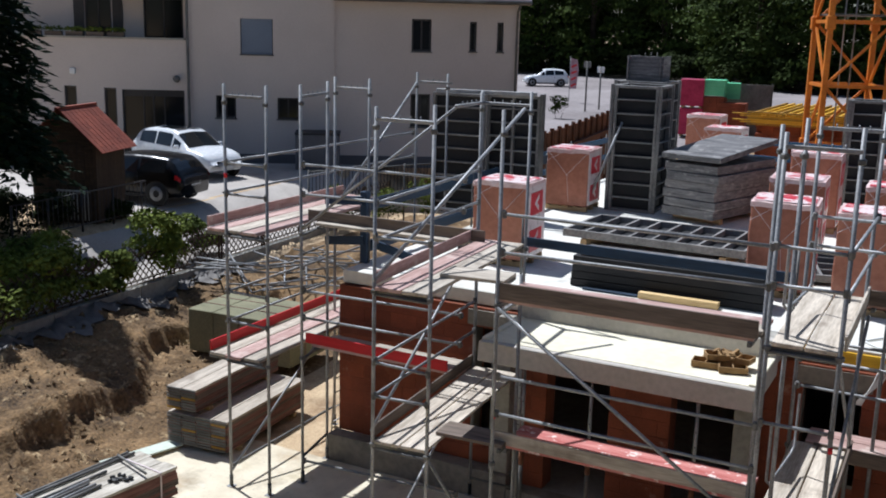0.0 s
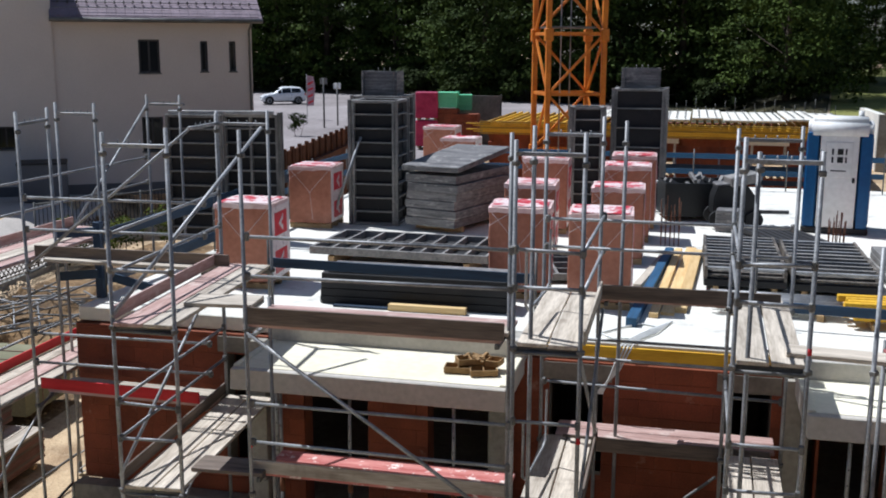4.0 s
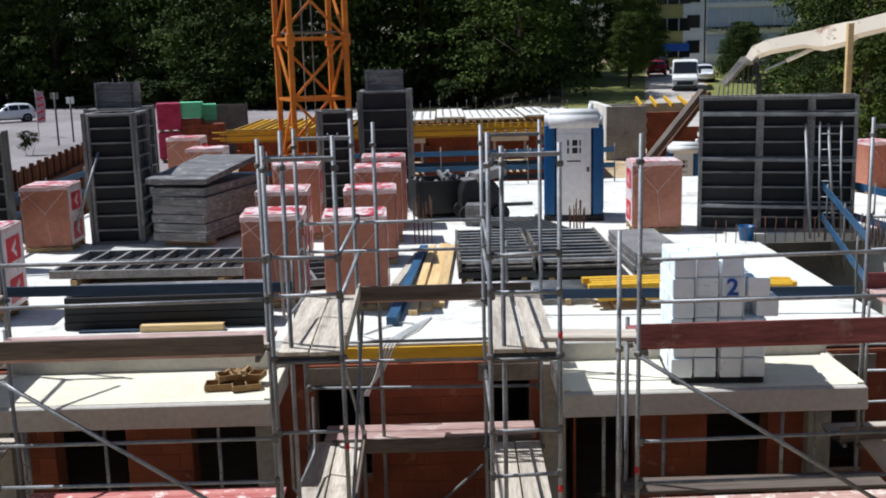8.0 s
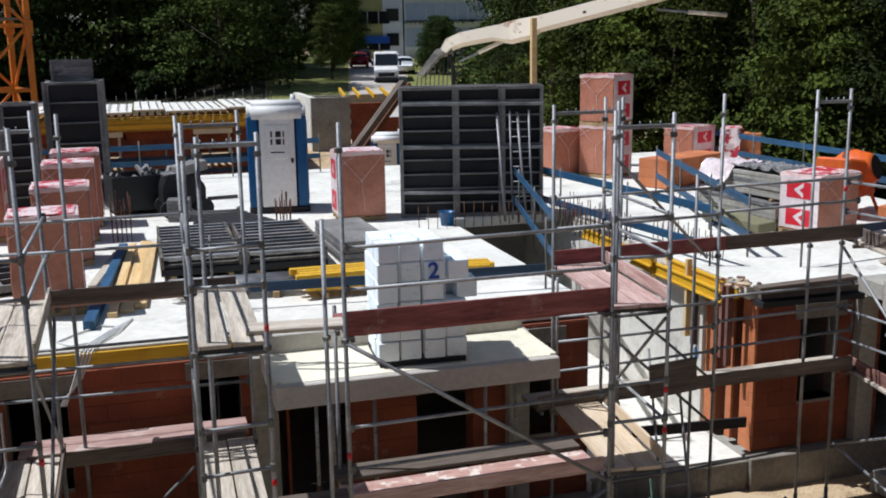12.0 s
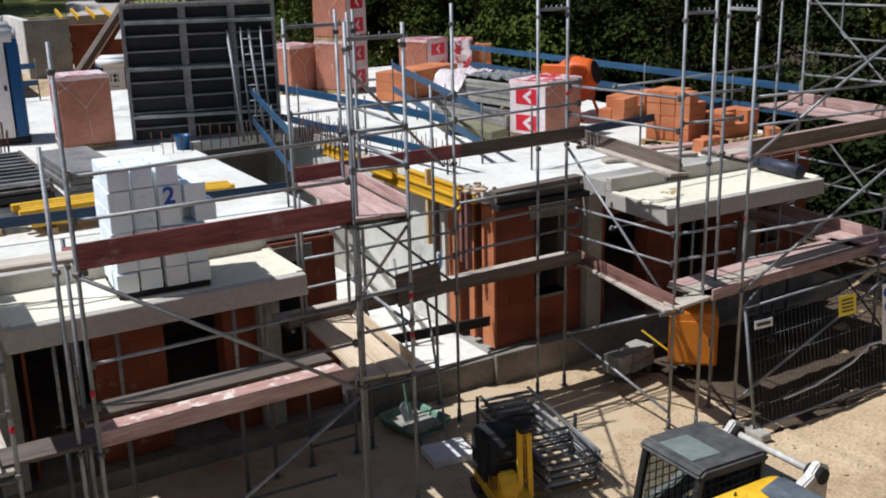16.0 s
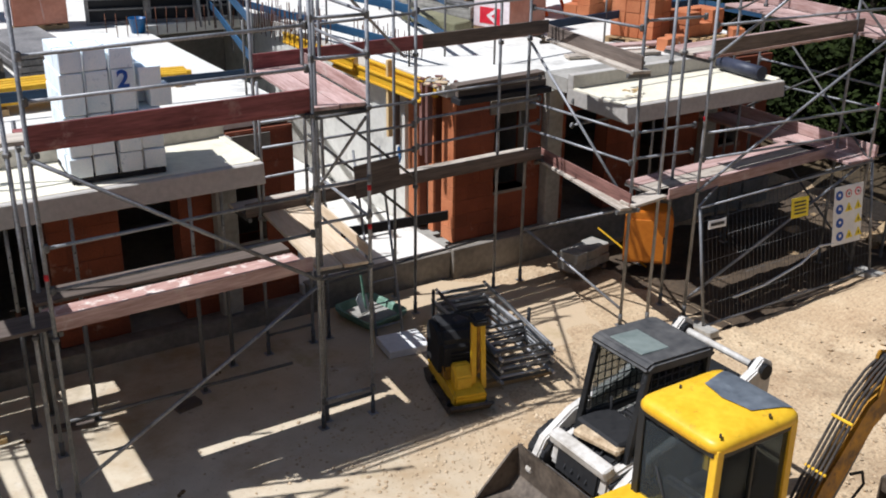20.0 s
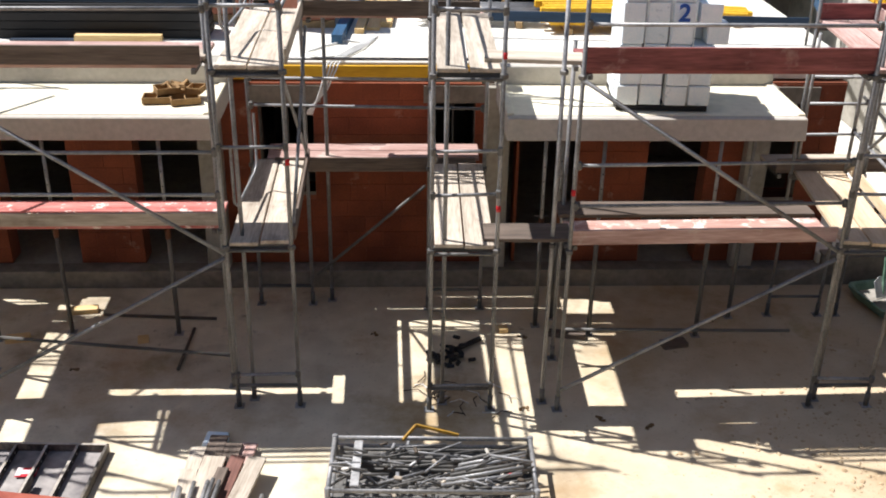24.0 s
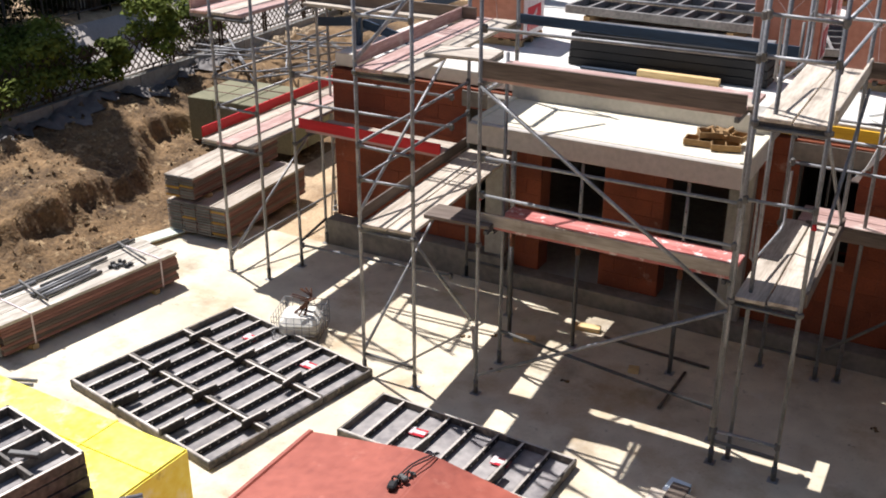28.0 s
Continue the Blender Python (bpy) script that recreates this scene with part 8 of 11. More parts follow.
for r in range(4):
    for c in range(3):
        x, z = 1.0 + c * 0.205 + 0.01 * r, 1.6 - r * 0.23
        if r == 0 and c > 0:
            tube("symbol", s, FILM_R, (x, -0.036, z), (x, -0.042, z), 0.068, n=16)
            tube("symbol", s, WHITE, (x, -0.041, z), (x, -0.046, z), 0.048, n=16)
            box("symbol", s, BLACKP, (0.04, 0.004, 0.032), (x, -0.048, z), ry=40, bev=0.0)
        elif c == 0:
            tube("symbol", s, SIGNB, (x, -0.036, z), (x, -0.042, z), 0.08, n=16)
            tube("symbol", s, WHITE, (x, -0.04, z + 0.01), (x, -0.046, z + 0.01), 0.028, n=10)
        elif (r + c) % 2 == 0 or c == 2:
            prism("symbol", s, SIGNY, [(-0.08, -0.065), (0.08, -0.065), (0, 0.08)], 0.006, (x, -0.039, z), bev=0.0)
            box("symbol", s, BLACKP, (0.016, 0.004, 0.056), (x, -0.044, z - 0.015), bev=0.0)
s = box("sign_plate", t, SIGNY, (0.36, 0.01, 0.32), (0.16, -0.03, 1.6), ry=3, label="small yellow notice plate", bev=0.003)
for k in range(4):
    box("print_bar", s, BLACKP, (0.24, 0.004, 0.028), (0.16, -0.037, 1.69 - k * 0.06), ry=3, bev=0.0)
s = box("sign_plate", t, WHITE, (0.34, 0.01, 0.13), (-1.5, -0.03, 1.72), ry=3, label="small white name plate", bev=0.003)
box("print_bar", s, BLACKP, (0.26, 0.004, 0.05), (-1.5, -0.037, 1.72), ry=3, bev=0.0)
tube("support_tube", t, STEEL, (-1.75, 0.1, 2.0), (-1.0, 0.5, 2.1), 0.02)
for x in (-1.78, 1.78):
    box("foot_block", t, CONCRETE_D, (0.5, 0.2, 0.13), (x, 0, 0.065), rz=90, bev=0.02)
pipe("rope", t, CABLE, [(-1.2, -0.02, 0.45), (-0.6, -0.05, 0.5), (0.2, -0.04, 0.66), (0.6, -0.03, 0.85), (0.9, -0.03, 0.82)], 0.018)
t.matrix_basis = pose(13.2, 9.65, 0.14, -6, -4, -5)

# ---- skid steer loader ----
t = thing("skid_loader", (7.76, 7.32, 0), 180, label="white skid steer loader with black cab and bucket", category="loader")
body = [(-1.0, 0.35), (0.75, 0.3), (0.95, 0.55), (0.9, 0.8), (0.3, 0.95), (-0.35, 1.0), (-0.95, 1.15), (-1.15, 0.95), (-1.15, 0.5)]
prism("body", t, WHITE_D, body, 0.95, bev=0.03)
prism("cab_floor", t, BLACKP, [(-0.35, 0.8), (0.6, 0.72), (0.62, 0.8), (-0.35, 0.95)], 0.82, bev=0.01)
for sx in (-0.68, 0.62):
    for sy in (-1, 1):
        w3 = tube("wheel", t, DARK, (sx, sy * 0.5, 0.4), (sx, sy * 0.8, 0.4), 0.4, n=22)
        tube("rim", w3, WHITE_D, (sx, sy * 0.79, 0.4), (sx, sy * 0.81, 0.4), 0.21, n=18)
        for k in range(14):
            a = k * math.pi / 7
            box("tread_lug", w3, DARK, (0.09, 0.29, 0.05), (sx + 0.4 * math.cos(a), sy * 0.65, 0.4 + 0.4 * math.sin(a)), ry=-math.degrees(a) + 90, bev=0.01)
roof = [(-0.5, 1.86), (0.45, 1.9), (0.5, 1.97), (0.4, 2.03), (-0.45, 2.0), (-0.55, 1.93)]
prism("cab_roof", t, DUSTY, roof, 0.92, bev=0.03, label="dusty black cab roof")
box("roof_window", t, ROOFPANE, (0.4, 0.5, 0.02), (0.18, 0, 2.025), ry=-3, bev=0.04, label="tinted roof pane")
for sy in (-1, 1):
    beam("cab_pillar", t, BLACKP, (0.62, sy * 0.4, 0.85), (0.42, sy * 0.4, 1.92), 0.06, 0.08)
    beam("cab_pillar", t, BLACKP, (-0.42, sy * 0.4, 1.0), (-0.45, sy * 0.4, 1.92), 0.06, 0.1)
    for k in range(9):
        x = -0.34 + k * 0.1
        tube("side_grille", t, BLACKP, (x, sy * 0.41, 1.05), (x, sy * 0.41, 1.88), 0.007, n=5)
    for k in range(8):
        z = 1.1 + k * 0.1
        tube("side_grille", t, BLACKP, (-0.4, sy * 0.41, z), (0.5, sy * 0.41, z), 0.007, n=5)
    arm = [(-1.2, 1.45), (-1.0, 1.66), (-0.2, 1.24), (0.55, 1.02), (0.95, 0.75), (1.15, 0.35), (1.02, 0.3), (0.82, 0.62), (0.45, 0.85), (-0.25, 1.0), (-0.9, 1.16)]
    prism("lift_arm", t, WHITE_D, arm, 0.12, (0, sy * 0.62, 0), bev=0.02)
    prism("rear_pivot", t, WHITE_D, [(-1.25, 0.9), (-0.95, 0.9), (-0.96, 1.62), (-1.1, 1.76), (-1.28, 1.66)], 0.1, (0, sy * 0.6, 0), bev=0.02)
    tube("pivot_pin", t, DARK, (-1.12, sy * 0.5, 1.6), (-1.12, sy * 0.7, 1.6), 0.09, n=14)
    tube("lift_ram", t, STEEL, (-0.75, sy * 0.52, 0.75), (-0.25, sy * 0.56, 1.05), 0.035)
    tube("fender_rim", t, DARK, (0.3, sy * 0.5, 0.83), (0.92, sy * 0.5, 0.72), 0.03)
tube("rear_cross_tube", t, WHITE_D, (-1.12, -0.6, 1.6), (-1.12, 0.6, 1.6), 0.042)
box("cab_rear_panel", t, BLACKP, (0.05, 0.82, 0.9), (-0.46, 0, 1.42), bev=0.02)
for sy in (-1, 1):
    p = box("side_pane", t, CLEAR, (0.88, 0.008, 0.8), (0.0, sy * 0.395, 1.45), bev=0.0)
    p.visible_shadow = False
    box("side_sill", t, BLACKP, (0.95, 0.1, 0.16), (0.05, sy * 0.4, 0.98), bev=0.02)
box("front_cross_member", t, WHITE_D, (0.16, 0.95, 0.14), (0.9, 0, 0.86), ry=15, bev=0.02)
box("foot_well", t, DARK, (0.5, 0.7, 0.3), (0.45, 0, 0.93), bev=0.03)
box("engine_cover", t, BLACKP, (0.5, 0.85, 0.5), (-0.85, 0, 1.2), bev=0.04)
box("engine_grille", t, BLACKP, (0.02, 0.6, 0.4), (-1.17, 0, 0.85), bev=0.0)
prism("front_panel", t, DARK, [(0.55, 0.55), (0.98, 0.5), (0.94, 0.82), (0.6, 0.92)], 0.7, bev=0.02)
seat = [(-0.32, 0.95), (0.1, 0.95), (0.12, 1.06), (-0.2, 1.1), (-0.28, 1.5), (-0.36, 1.5)]
prism("seat", t, DARK, seat, 0.46, bev=0.03)
for sy in (-1, 1):
    tube("control_lever", t, DARK, (0.25, sy * 0.25, 0.85), (0.28, sy * 0.25, 1.25), 0.015)
bucket = [(1.0, 0.1), (1.05, 0.55), (1.12, 0.6), (1.12, 0.2), (1.25, 0.06), (1.75, 0.03), (1.75, 0.0), (1.2, 0.0)]
prism("bucket", t, WORN, bucket, 1.7, bev=0.006, label="worn steel bucket resting on the soil")
for sy in (-1, 1):
    prism("bucket_side", t, WORN, [(1.02, 0.02), (1.06, 0.58), (1.2, 0.55), (1.75, 0.02)], 0.03, (0, sy * 0.84, 0), bev=0.004)
box("bucket_edge", t, WORN, (0.12, 1.72, 0.03), (1.74, 0, 0.018), bev=0.004)
for k in range(8):
    prism("bucket_tooth", t, WORN, [(1.74, 0.0), (1.94, 0.0), (1.92, 0.02), (1.76, 0.06)], 0.07, (0, -0.77 + k * 0.22, 0.01), bev=0.005)
tube("bucket_tube", t, FORM, (1.0, -0.7, 0.42), (1.0, 0.7, 0.42), 0.06)
box("sack", t, STONE, (0.24, 0.62, 0.1), (0.68, 0.06, 1.0), rz=12, bev=0.04, label="pale sack lying on the loader")
for k in range(4):
    pipe("hydraulic_hose", t, DARK, [(0.4, -0.2 + 0.13 * k, 0.85), (0.7, -0.2 + 0.12 * k, 0.98), (0.98, -0.18 + 0.12 * k, 0.6)], 0.016)

# ---- mini excavator ----
t = thing("mini_excavator", (6.74, 5.42, 0), 0, label="yellow mini excavator with folded boom", category="excavator")
for sy in (-1, 1):
    trk = prism("track", t, DARK, [(-0.95, 0.15), (-0.8, 0.02), (0.8, 0.02), (0.95, 0.15), (0.95, 0.36), (0.8, 0.46), (-0.8, 0.46), (-0.95, 0.36)], 0.3, (0, sy * 0.62, 0), bev=0.03)
    for k in range(12):
        box("track_pad", trk, DARK, (0.08, 0.31, 0.03), (-0.8 + k * 0.145, sy * 0.62, 0.47), bev=0.004)
    for k in range(3):
        tube("roller", trk, EXC_D, (-0.55 + k * 0.55, sy * 0.76, 0.22), (-0.55 + k * 0.55, sy * 0.79, 0.22), 0.12, n=14)
lathe("slew_ring", t, DARK, [(0.4, 0.44), (0.4, 0.6), (0.35, 0.6)], (0, 0, 0.0), n=20)
prism("upper_body", t, EXC, [(-0.95, 0.62), (0.6, 0.62), (0.65, 0.8), (0.55, 1.05), (-0.9, 1.2), (-1.0, 1.05)], 1.45, bev=0.06)
box("engine_hood", t, EXC, (0.6, 1.3, 0.45), (-0.68, 0, 1.28), bev=0.1)
# cab
for x, y in ((0.45, -0.42), (0.45, 0.44), (-0.5, -0.42), (-0.5, 0.44)):
    beam("cab_pillar", t, EXC if y < 0 or x > 0 else BLACKP, (x, y, 0.9), (x * 0.96, y, 2.42), 0.08, 0.08)
for z, m in ((2.38, BLACKP), (1.05, BLACKP)):
    for x0, y0, x1, y1 in ((0.45, -0.42, 0.45, 0.44), (-0.5, -0.42, -0.5, 0.44), (-0.5, -0.42, 0.45, -0.42), (-0.5, 0.44, 0.45, 0.44)):
        beam("cab_frame", t, m, (x0, y0, z), (x1, y1, z), 0.07, 0.08)
RINGS = ((0.97, 2.385), (1.0, 2.395), (1.0, 2.44), (0.985, 2.465), (0.94, 2.49), (0.8, 2.515), (0.5, 2.535), (0.1, 2.545))


def dome(x, y):
    """Height of the domed roof over a point of it."""
    q = ((abs(x + 0.02) / 0.54) ** 9 + (abs(y - 0.01) / 0.49) ** 9) ** (1 / 9)
    for (a, za), (b, zb) in zip(RINGS[2:], RINGS[3:]):
        if q >= b:
            return zb + (za - zb) * (q - b) / (a - b)
    return RINGS[-1][1]


rv, rf = [], []
NR = 64
for k_, z_ in RINGS:
    for i in range(NR):
        a_ = 2 * math.pi * i / NR
        c_, s_ = math.cos(a_), math.sin(a_)
        q = (abs(c_) ** 9 + abs(s_) ** 9) ** (-1 / 9)
        rv.append((-0.02 + 0.54 * k_ * q * c_, 0.01 + 0.49 * k_ * q * s_, z_))
for r_ in range(len(RINGS) - 1):
    rf += [(r_ * NR + i, r_ * NR + (i + 1) % NR, (r_ + 1) * NR + (i + 1) % NR, (r_ + 1) * NR + i) for i in range(NR)]
rf += [tuple(range(NR))[::-1], tuple(range((len(RINGS) - 1) * NR, len(RINGS) * NR))]
raw("cab_roof", rv, rf, EXC, t, "bright yellow rounded cab roof", smooth=True)
hv, hf = [], []
for i in range(7):
    x = 0.06 + i * 0.068
    half = 0.27 + 0.02 * i
    for k in range(9):
        y = -half + 2 * half * k / 8
        xx = x - (0.07 * (1 - abs(k - 4) / 4) if i == 0 else 0)
        hv.append((xx, y, dome(xx, y) + 0.012))
hf = [(i * 9 + k, (i + 1) * 9 + k, (i + 1) * 9 + k + 1, i * 9 + k + 1) for i in range(6) for k in range(8)]
raw("roof_hatch", hv, hf, DUSTY_B, t, "grey tinted roof hatch with a bent edge", smooth=True)
for k in range(4):
    box("roof_latch", t, DARK, (0.05, 0.02, 0.015), (-0.45 + 0.3 * k, (-0.4, 0.36, -0.4, 0.38)[k], 2.53), rz=40, bev=0.0)
for x0, y0, x1, y1, nm in ((0.455, -0.38, 0.455, 0.4, "front_pane"), (-0.5, -0.38, -0.5, 0.4, "rear_pane"), (-0.46, -0.43, 0.42, -0.43, "side_pane"), (-0.46, 0.45, 0.42, 0.45, "side_pane")):
    p = span(nm, t, CLEAR, (min(x0, x1) - 0.003, min(y0, y1) - 0.003, 1.1), (max(x0, x1) + 0.003, max(y0, y1) + 0.003, 2.36))
    p.visible_shadow = False
beam("window_bar", t, BLACKP, (-0.05, -0.44, 1.1), (-0.05, -0.44, 2.33), 0.025, 0.04)
for z in (1.1, 2.35):
    beam("window_gasket", t, BLACKP, (-0.47, -0.436, z), (0.42, -0.436, z), 0.02, 0.06)
    beam("window_gasket", t, BLACKP, (-0.506, -0.38, z), (-0.506, 0.4, z), 0.02, 0.06)
box("cab_floor", t, BLACKP, (0.95, 0.84, 0.05), (0, 0, 1.02))
box("console", t, BLACKP, (0.3, 0.2, 0.45), (0.2, 0.3, 1.25), bev=0.03)
prism("seat", t, DARK, [(-0.38, 1.0), (0.1, 1.0), (0.12, 1.18), (-0.2, 1.2), (-0.28, 1.75), (-0.4, 1.75)], 0.5, bev=0.04)
tube("wiper", t, DARK, (-0.52, -0.1, 1.3), (-0.52, 0.2, 1.9), 0.01)
for y in (-0.25, 0.25):
    tube("control_lever", t, DARK, (0.25, y, 1.0), (0.28, y, 1.5), 0.014)
# boom and stick before the machine
by = -0.3
boom = [(0.62, 0.62), (0.86, 0.56), (1.36, 1.28), (1.78, 1.86), (2.1, 2.06), (2.8, 2.24), (3.52, 2.4), (3.56, 2.5), (3.46, 2.56), (2.7, 2.46), (2.0, 2.34), (1.62, 2.16), (1.1, 1.46)]
prism("boom", t, EXC_D, boom, 0.17, (0, by, 0), bev=0.025)
for sy in (-1, 1):
    prism("boom_plate", t, EXC_D, [(1.72, 2.2), (2.05, 2.3), (2.02, 2.56), (1.88, 2.6)], 0.03, (0, by + sy * 0.08, 0), bev=0.008)
prism("swing_bracket", t, WORN, [(0.5, 0.45), (0.95, 0.45), (0.95, 0.75), (0.7, 0.85), (0.5, 0.8)], 0.26, (0, by, 0), bev=0.02)
stick = [(3.54, 2.74), (3.7, 2.72), (3.78, 2.45), (3.62, 1.9), (3.36, 1.4), (3.02, 0.84), (2.86, 0.88), (3.1, 1.5), (3.34, 2.1), (3.44, 2.42)]
prism("stick", t, EXC_D, stick, 0.15, (0, by, 0), bev=0.02)
prism("bucket", t, WORN, [(2.48, 0.92), (2.92, 0.95), (3.1, 0.7), (3.08, 0.3), (2.8, 0.04), (2.4, 0.08), (2.52, 0.16), (2.82, 0.2), (2.92, 0.6), (2.5, 0.72)], 0.3, (0, by, 0), bev=0.01)
for sy in (-1, 1):
    prism("bucket_side", t, WORN, [(2.48, 0.9), (2.92, 0.92), (3.08, 0.6), (3.0, 0.25), (2.75, 0.08), (2.45, 0.12)], 0.02, (0, by + sy * 0.15, 0), bev=0.004)
tube("link_arm", t, STEEL_D, (3.0, by, 0.98), (3.14, by, 0.86), 0.04)
for dy in (-0.09, -0.045, 0.0, 0.045, 0.09):
    pipe("hydraulic_hose", t, HOSE, [(0.74, by + dy, 0.95), (1.0, by + dy, 1.46), (1.3, by + dy, 1.92), (1.5, by + dy, 2.22), (1.72, by + dy, 2.42), (1.94, by + dy * 0.8, 2.56)], 0.016)
for x, z in ((1.08, 1.58), (1.36, 2.04)):
    box("hose_clip", t, EXC, (0.03, 0.24, 0.03), (x, by, z), ry=-58, bev=0.008)
tube("stick_ram", t, WORN, (1.95, by, 2.54), (2.82, by, 2.68), 0.055, n=12)
tube("ram_rod", t, STEEL, (2.8, by, 2.675), (3.58, by, 2.74), 0.024)
tube("bucket_ram", t, WORN, (3.74, by, 2.16), (3.42, by, 1.32), 0.045, n=12)
tube("ram_rod", t, STEEL, (3.43, by, 1.34), (3.14, by, 0.92), 0.022)
tube("boom_ram", t, STEEL_D, (1.1, by, 0.72), (1.72, by, 1.7), 0.05, n=12)
for x, z in ((1.92, 2.52), (3.5, 2.46), (2.94, 0.92), (3.6, 2.72), (3.74, 2.16)):
    tube("pivot_pin", t, DARK, (x, by - 0.11, z), (x, by + 0.11, z), 0.04, n=12)
pipe("hydraulic_hose", t, DARK, [(3.3, by - 0.1, 2.52), (3.6, by - 0.12, 2.5), (3.86, by - 0.12, 2.36), (3.88, by - 0.12, 2.2), (3.72, by - 0.1, 2.08)], 0.018)
pipe("hydraulic_hose", t, DARK, [(1.5, by - 0.1, 1.44), (1.66, by - 0.12, 1.42), (1.72, by - 0.12, 1.26), (1.56, by - 0.1, 1.08)], 0.016)
for k in range(3):
    pipe("hydraulic_hose", t, DARK, [(2.0, by - 0.06 + 0.06 * k, 2.5), (2.6, by - 0.06 + 0.06 * k, 2.56), (3.1, by - 0.05 + 0.05 * k, 2.66), (3.35, by - 0.05 + 0.05 * k, 2.62)], 0.014)

# ---- crane truck outrigger, timber and bank clutter at the right ----
t = thing("crane_outrigger", (17.2, 8.9, 0.3), label="teal outrigger beam standing on timber blocks", category="outrigger", world_axes=True)
z0 = level(17.2, 8.9)
for k in range(4):
    box("timber_block", t, ORANGE if k % 2 else TIMBER, (0.2, 0.9, 0.16), (16.9 + k * 0.2, 8.85, z0 + 0.12), rz=8, bev=0.012)
for k in range(3):
    box("packing_board", t, PLANK, (1.4, 0.22, 0.05), (17.3, 8.5 + k * 0.25, z0 + 0.06), rz=20, bev=0.006)
box("foot_plate", t, SHEETPILE, (0.6, 0.6, 0.06), (17.25, 8.9, z0 + 0.24), bev=0.01)
tube("leg_ram", t, BLACKP, (17.25, 8.9, z0 + 0.25), (17.2, 8.9, 1.1), 0.09)
box("leg_sleeve", t, STEEL, (0.24, 0.24, 1.0), (17.18, 8.9, 1.55), bev=0.02)
box("warning_label", t, FILM_R, (0.14, 0.01, 0.2), (17.12, 8.775, 1.45), bev=0.0)
beam("beam", t, TEAL, (17.1, 9.0, 2.0), (19.3, 6.4, 2.0), 0.26, 0.22)
beam("beam_top", t, STEEL, (17.1, 9.0, 2.13), (19.3, 6.4, 2.13), 0.28, 0.03)
t = thing("crane_truck", (20.6, 5.0, 0.4), -48, label="teal crane truck with dark cab", category="truck")
box("chassis", t, BLACKP, (5.5, 2.2, 0.3), (2.0, 0, 0.85), bev=0.03)
prism("cab", t, TEAL, [(-0.8, 0.7), (1.2, 0.7), (1.2, 2.7), (-0.5, 2.7), (-0.8, 1.9)], 2.2, bev=0.06)
for sy in (-1, 1):
    for x in (-0.1, 2.6, 3.9):
        w3 = tube("wheel", t, DARK, (x, sy * 0.85, 0.5), (x, sy * 1.15, 0.5), 0.5, n=22)
        tube("rim", w3, STEEL_D, (x, sy * 1.15, 0.5), (x, sy * 1.17, 0.5), 0.28, n=16)
box("tail_lamp", t, LAMP_R, (0.05, 0.2, 0.1), (-0.82, 0.9, 0.9), bev=0.01)
t = thing("bank_boards", (19.0, 10.6, 0.7), label="pale boards lying along the foot of the woods", category="boards", world_axes=True)
for k in range(3):
    x, y = 18.2 + 0.2 * k, 11.3 - 0.3 * k
    beam("board", t, (PLANK, TRAY, TIMBER)[k], (x, y, level(x, y) + 0.14 + 0.04 * k), (x - 0.4, y - 2.4, level(x - 0.4, y - 2.4) + 0.14 + 0.04 * k), 0.22, 0.05)
t = thing("plywood_sheet", (19.2, 10.6, level(19.2, 10.6)), -77, label="dark plywood sheet leaning on the slope", category="sheet")
box("sheet", t, BANKSHEET, (1.35, 0.03, 0.66), (0, 0, 0.3), rx=-25, bev=0.004)
t = thing("rubble_heap", (18.2, 10.2, 0), label="brown heap of broken boards, earth and torn sheeting", category="rubble", world_axes=True)
for i in range(30):
    x, y = 18.2 + rs.gauss(0, 0.8), 10.2 + rs.gauss(0, 0.6)
    box("lump", t, (BANKSOIL, CONCRETE_D, RUBBLE)[i % 3], (rs.uniform(0.1, 0.34), rs.uniform(0.08, 0.26), rs.uniform(0.03, 0.1)), (x, y, level(x, y) + rs.uniform(0.03, 0.2)), rz=rs.uniform(0, 180), rx=rs.uniform(-25, 25), bev=0.006)
for i in range(7):
    x, y = 18.0 + rs.gauss(0, 0.6), 10.1 + rs.gauss(0, 0.5)
    box("broken_board", t, PLANK_D if i % 2 else PLANK_W, (rs.uniform(0.7, 1.5), 0.14, 0.03), (x, y, level(x, y) + rs.uniform(0.12, 0.26)), rz=rs.uniform(-60, 10), ry=rs.uniform(-6, 6), bev=0.003)
bm = bmesh.new()
bmesh.ops.create_grid(bm, x_segments=18, y_segments=14, size=0.5)
for v in bm.verts:
    x, y = 17.5 + v.co.x * 1.5, 10.5 + v.co.y * 1.0
    v.co = (x, y, level(x, y) + 0.16 + 0.14 * noise.noise((x * 3, y * 3, 5)) + 0.07 * noise.noise((x * 8, y * 8, 2)))
put("torn_sheeting", finish(bm, "tornsheet", RUBBLE), t, Matrix(), "crumpled dusty sheeting").modifiers.new("thickness", "SOLIDIFY").thickness = 0.015
t = thing("hanging_bag", (21.2, 10.0, 1.0), label="yellow bag hanging on a thin post", category="bag")
tube("post", t, STEEL_D, (0, 0, -0.4), (0, 0, 1.25), 0.02)
lathe("bag", t, SIGNY, [(0.03, 0.0), (0.12, 0.08), (0.1, 0.3), (0.02, 0.55)], (0.08, -0.08, 0.6), n=10)
HERE[0] = Matrix()
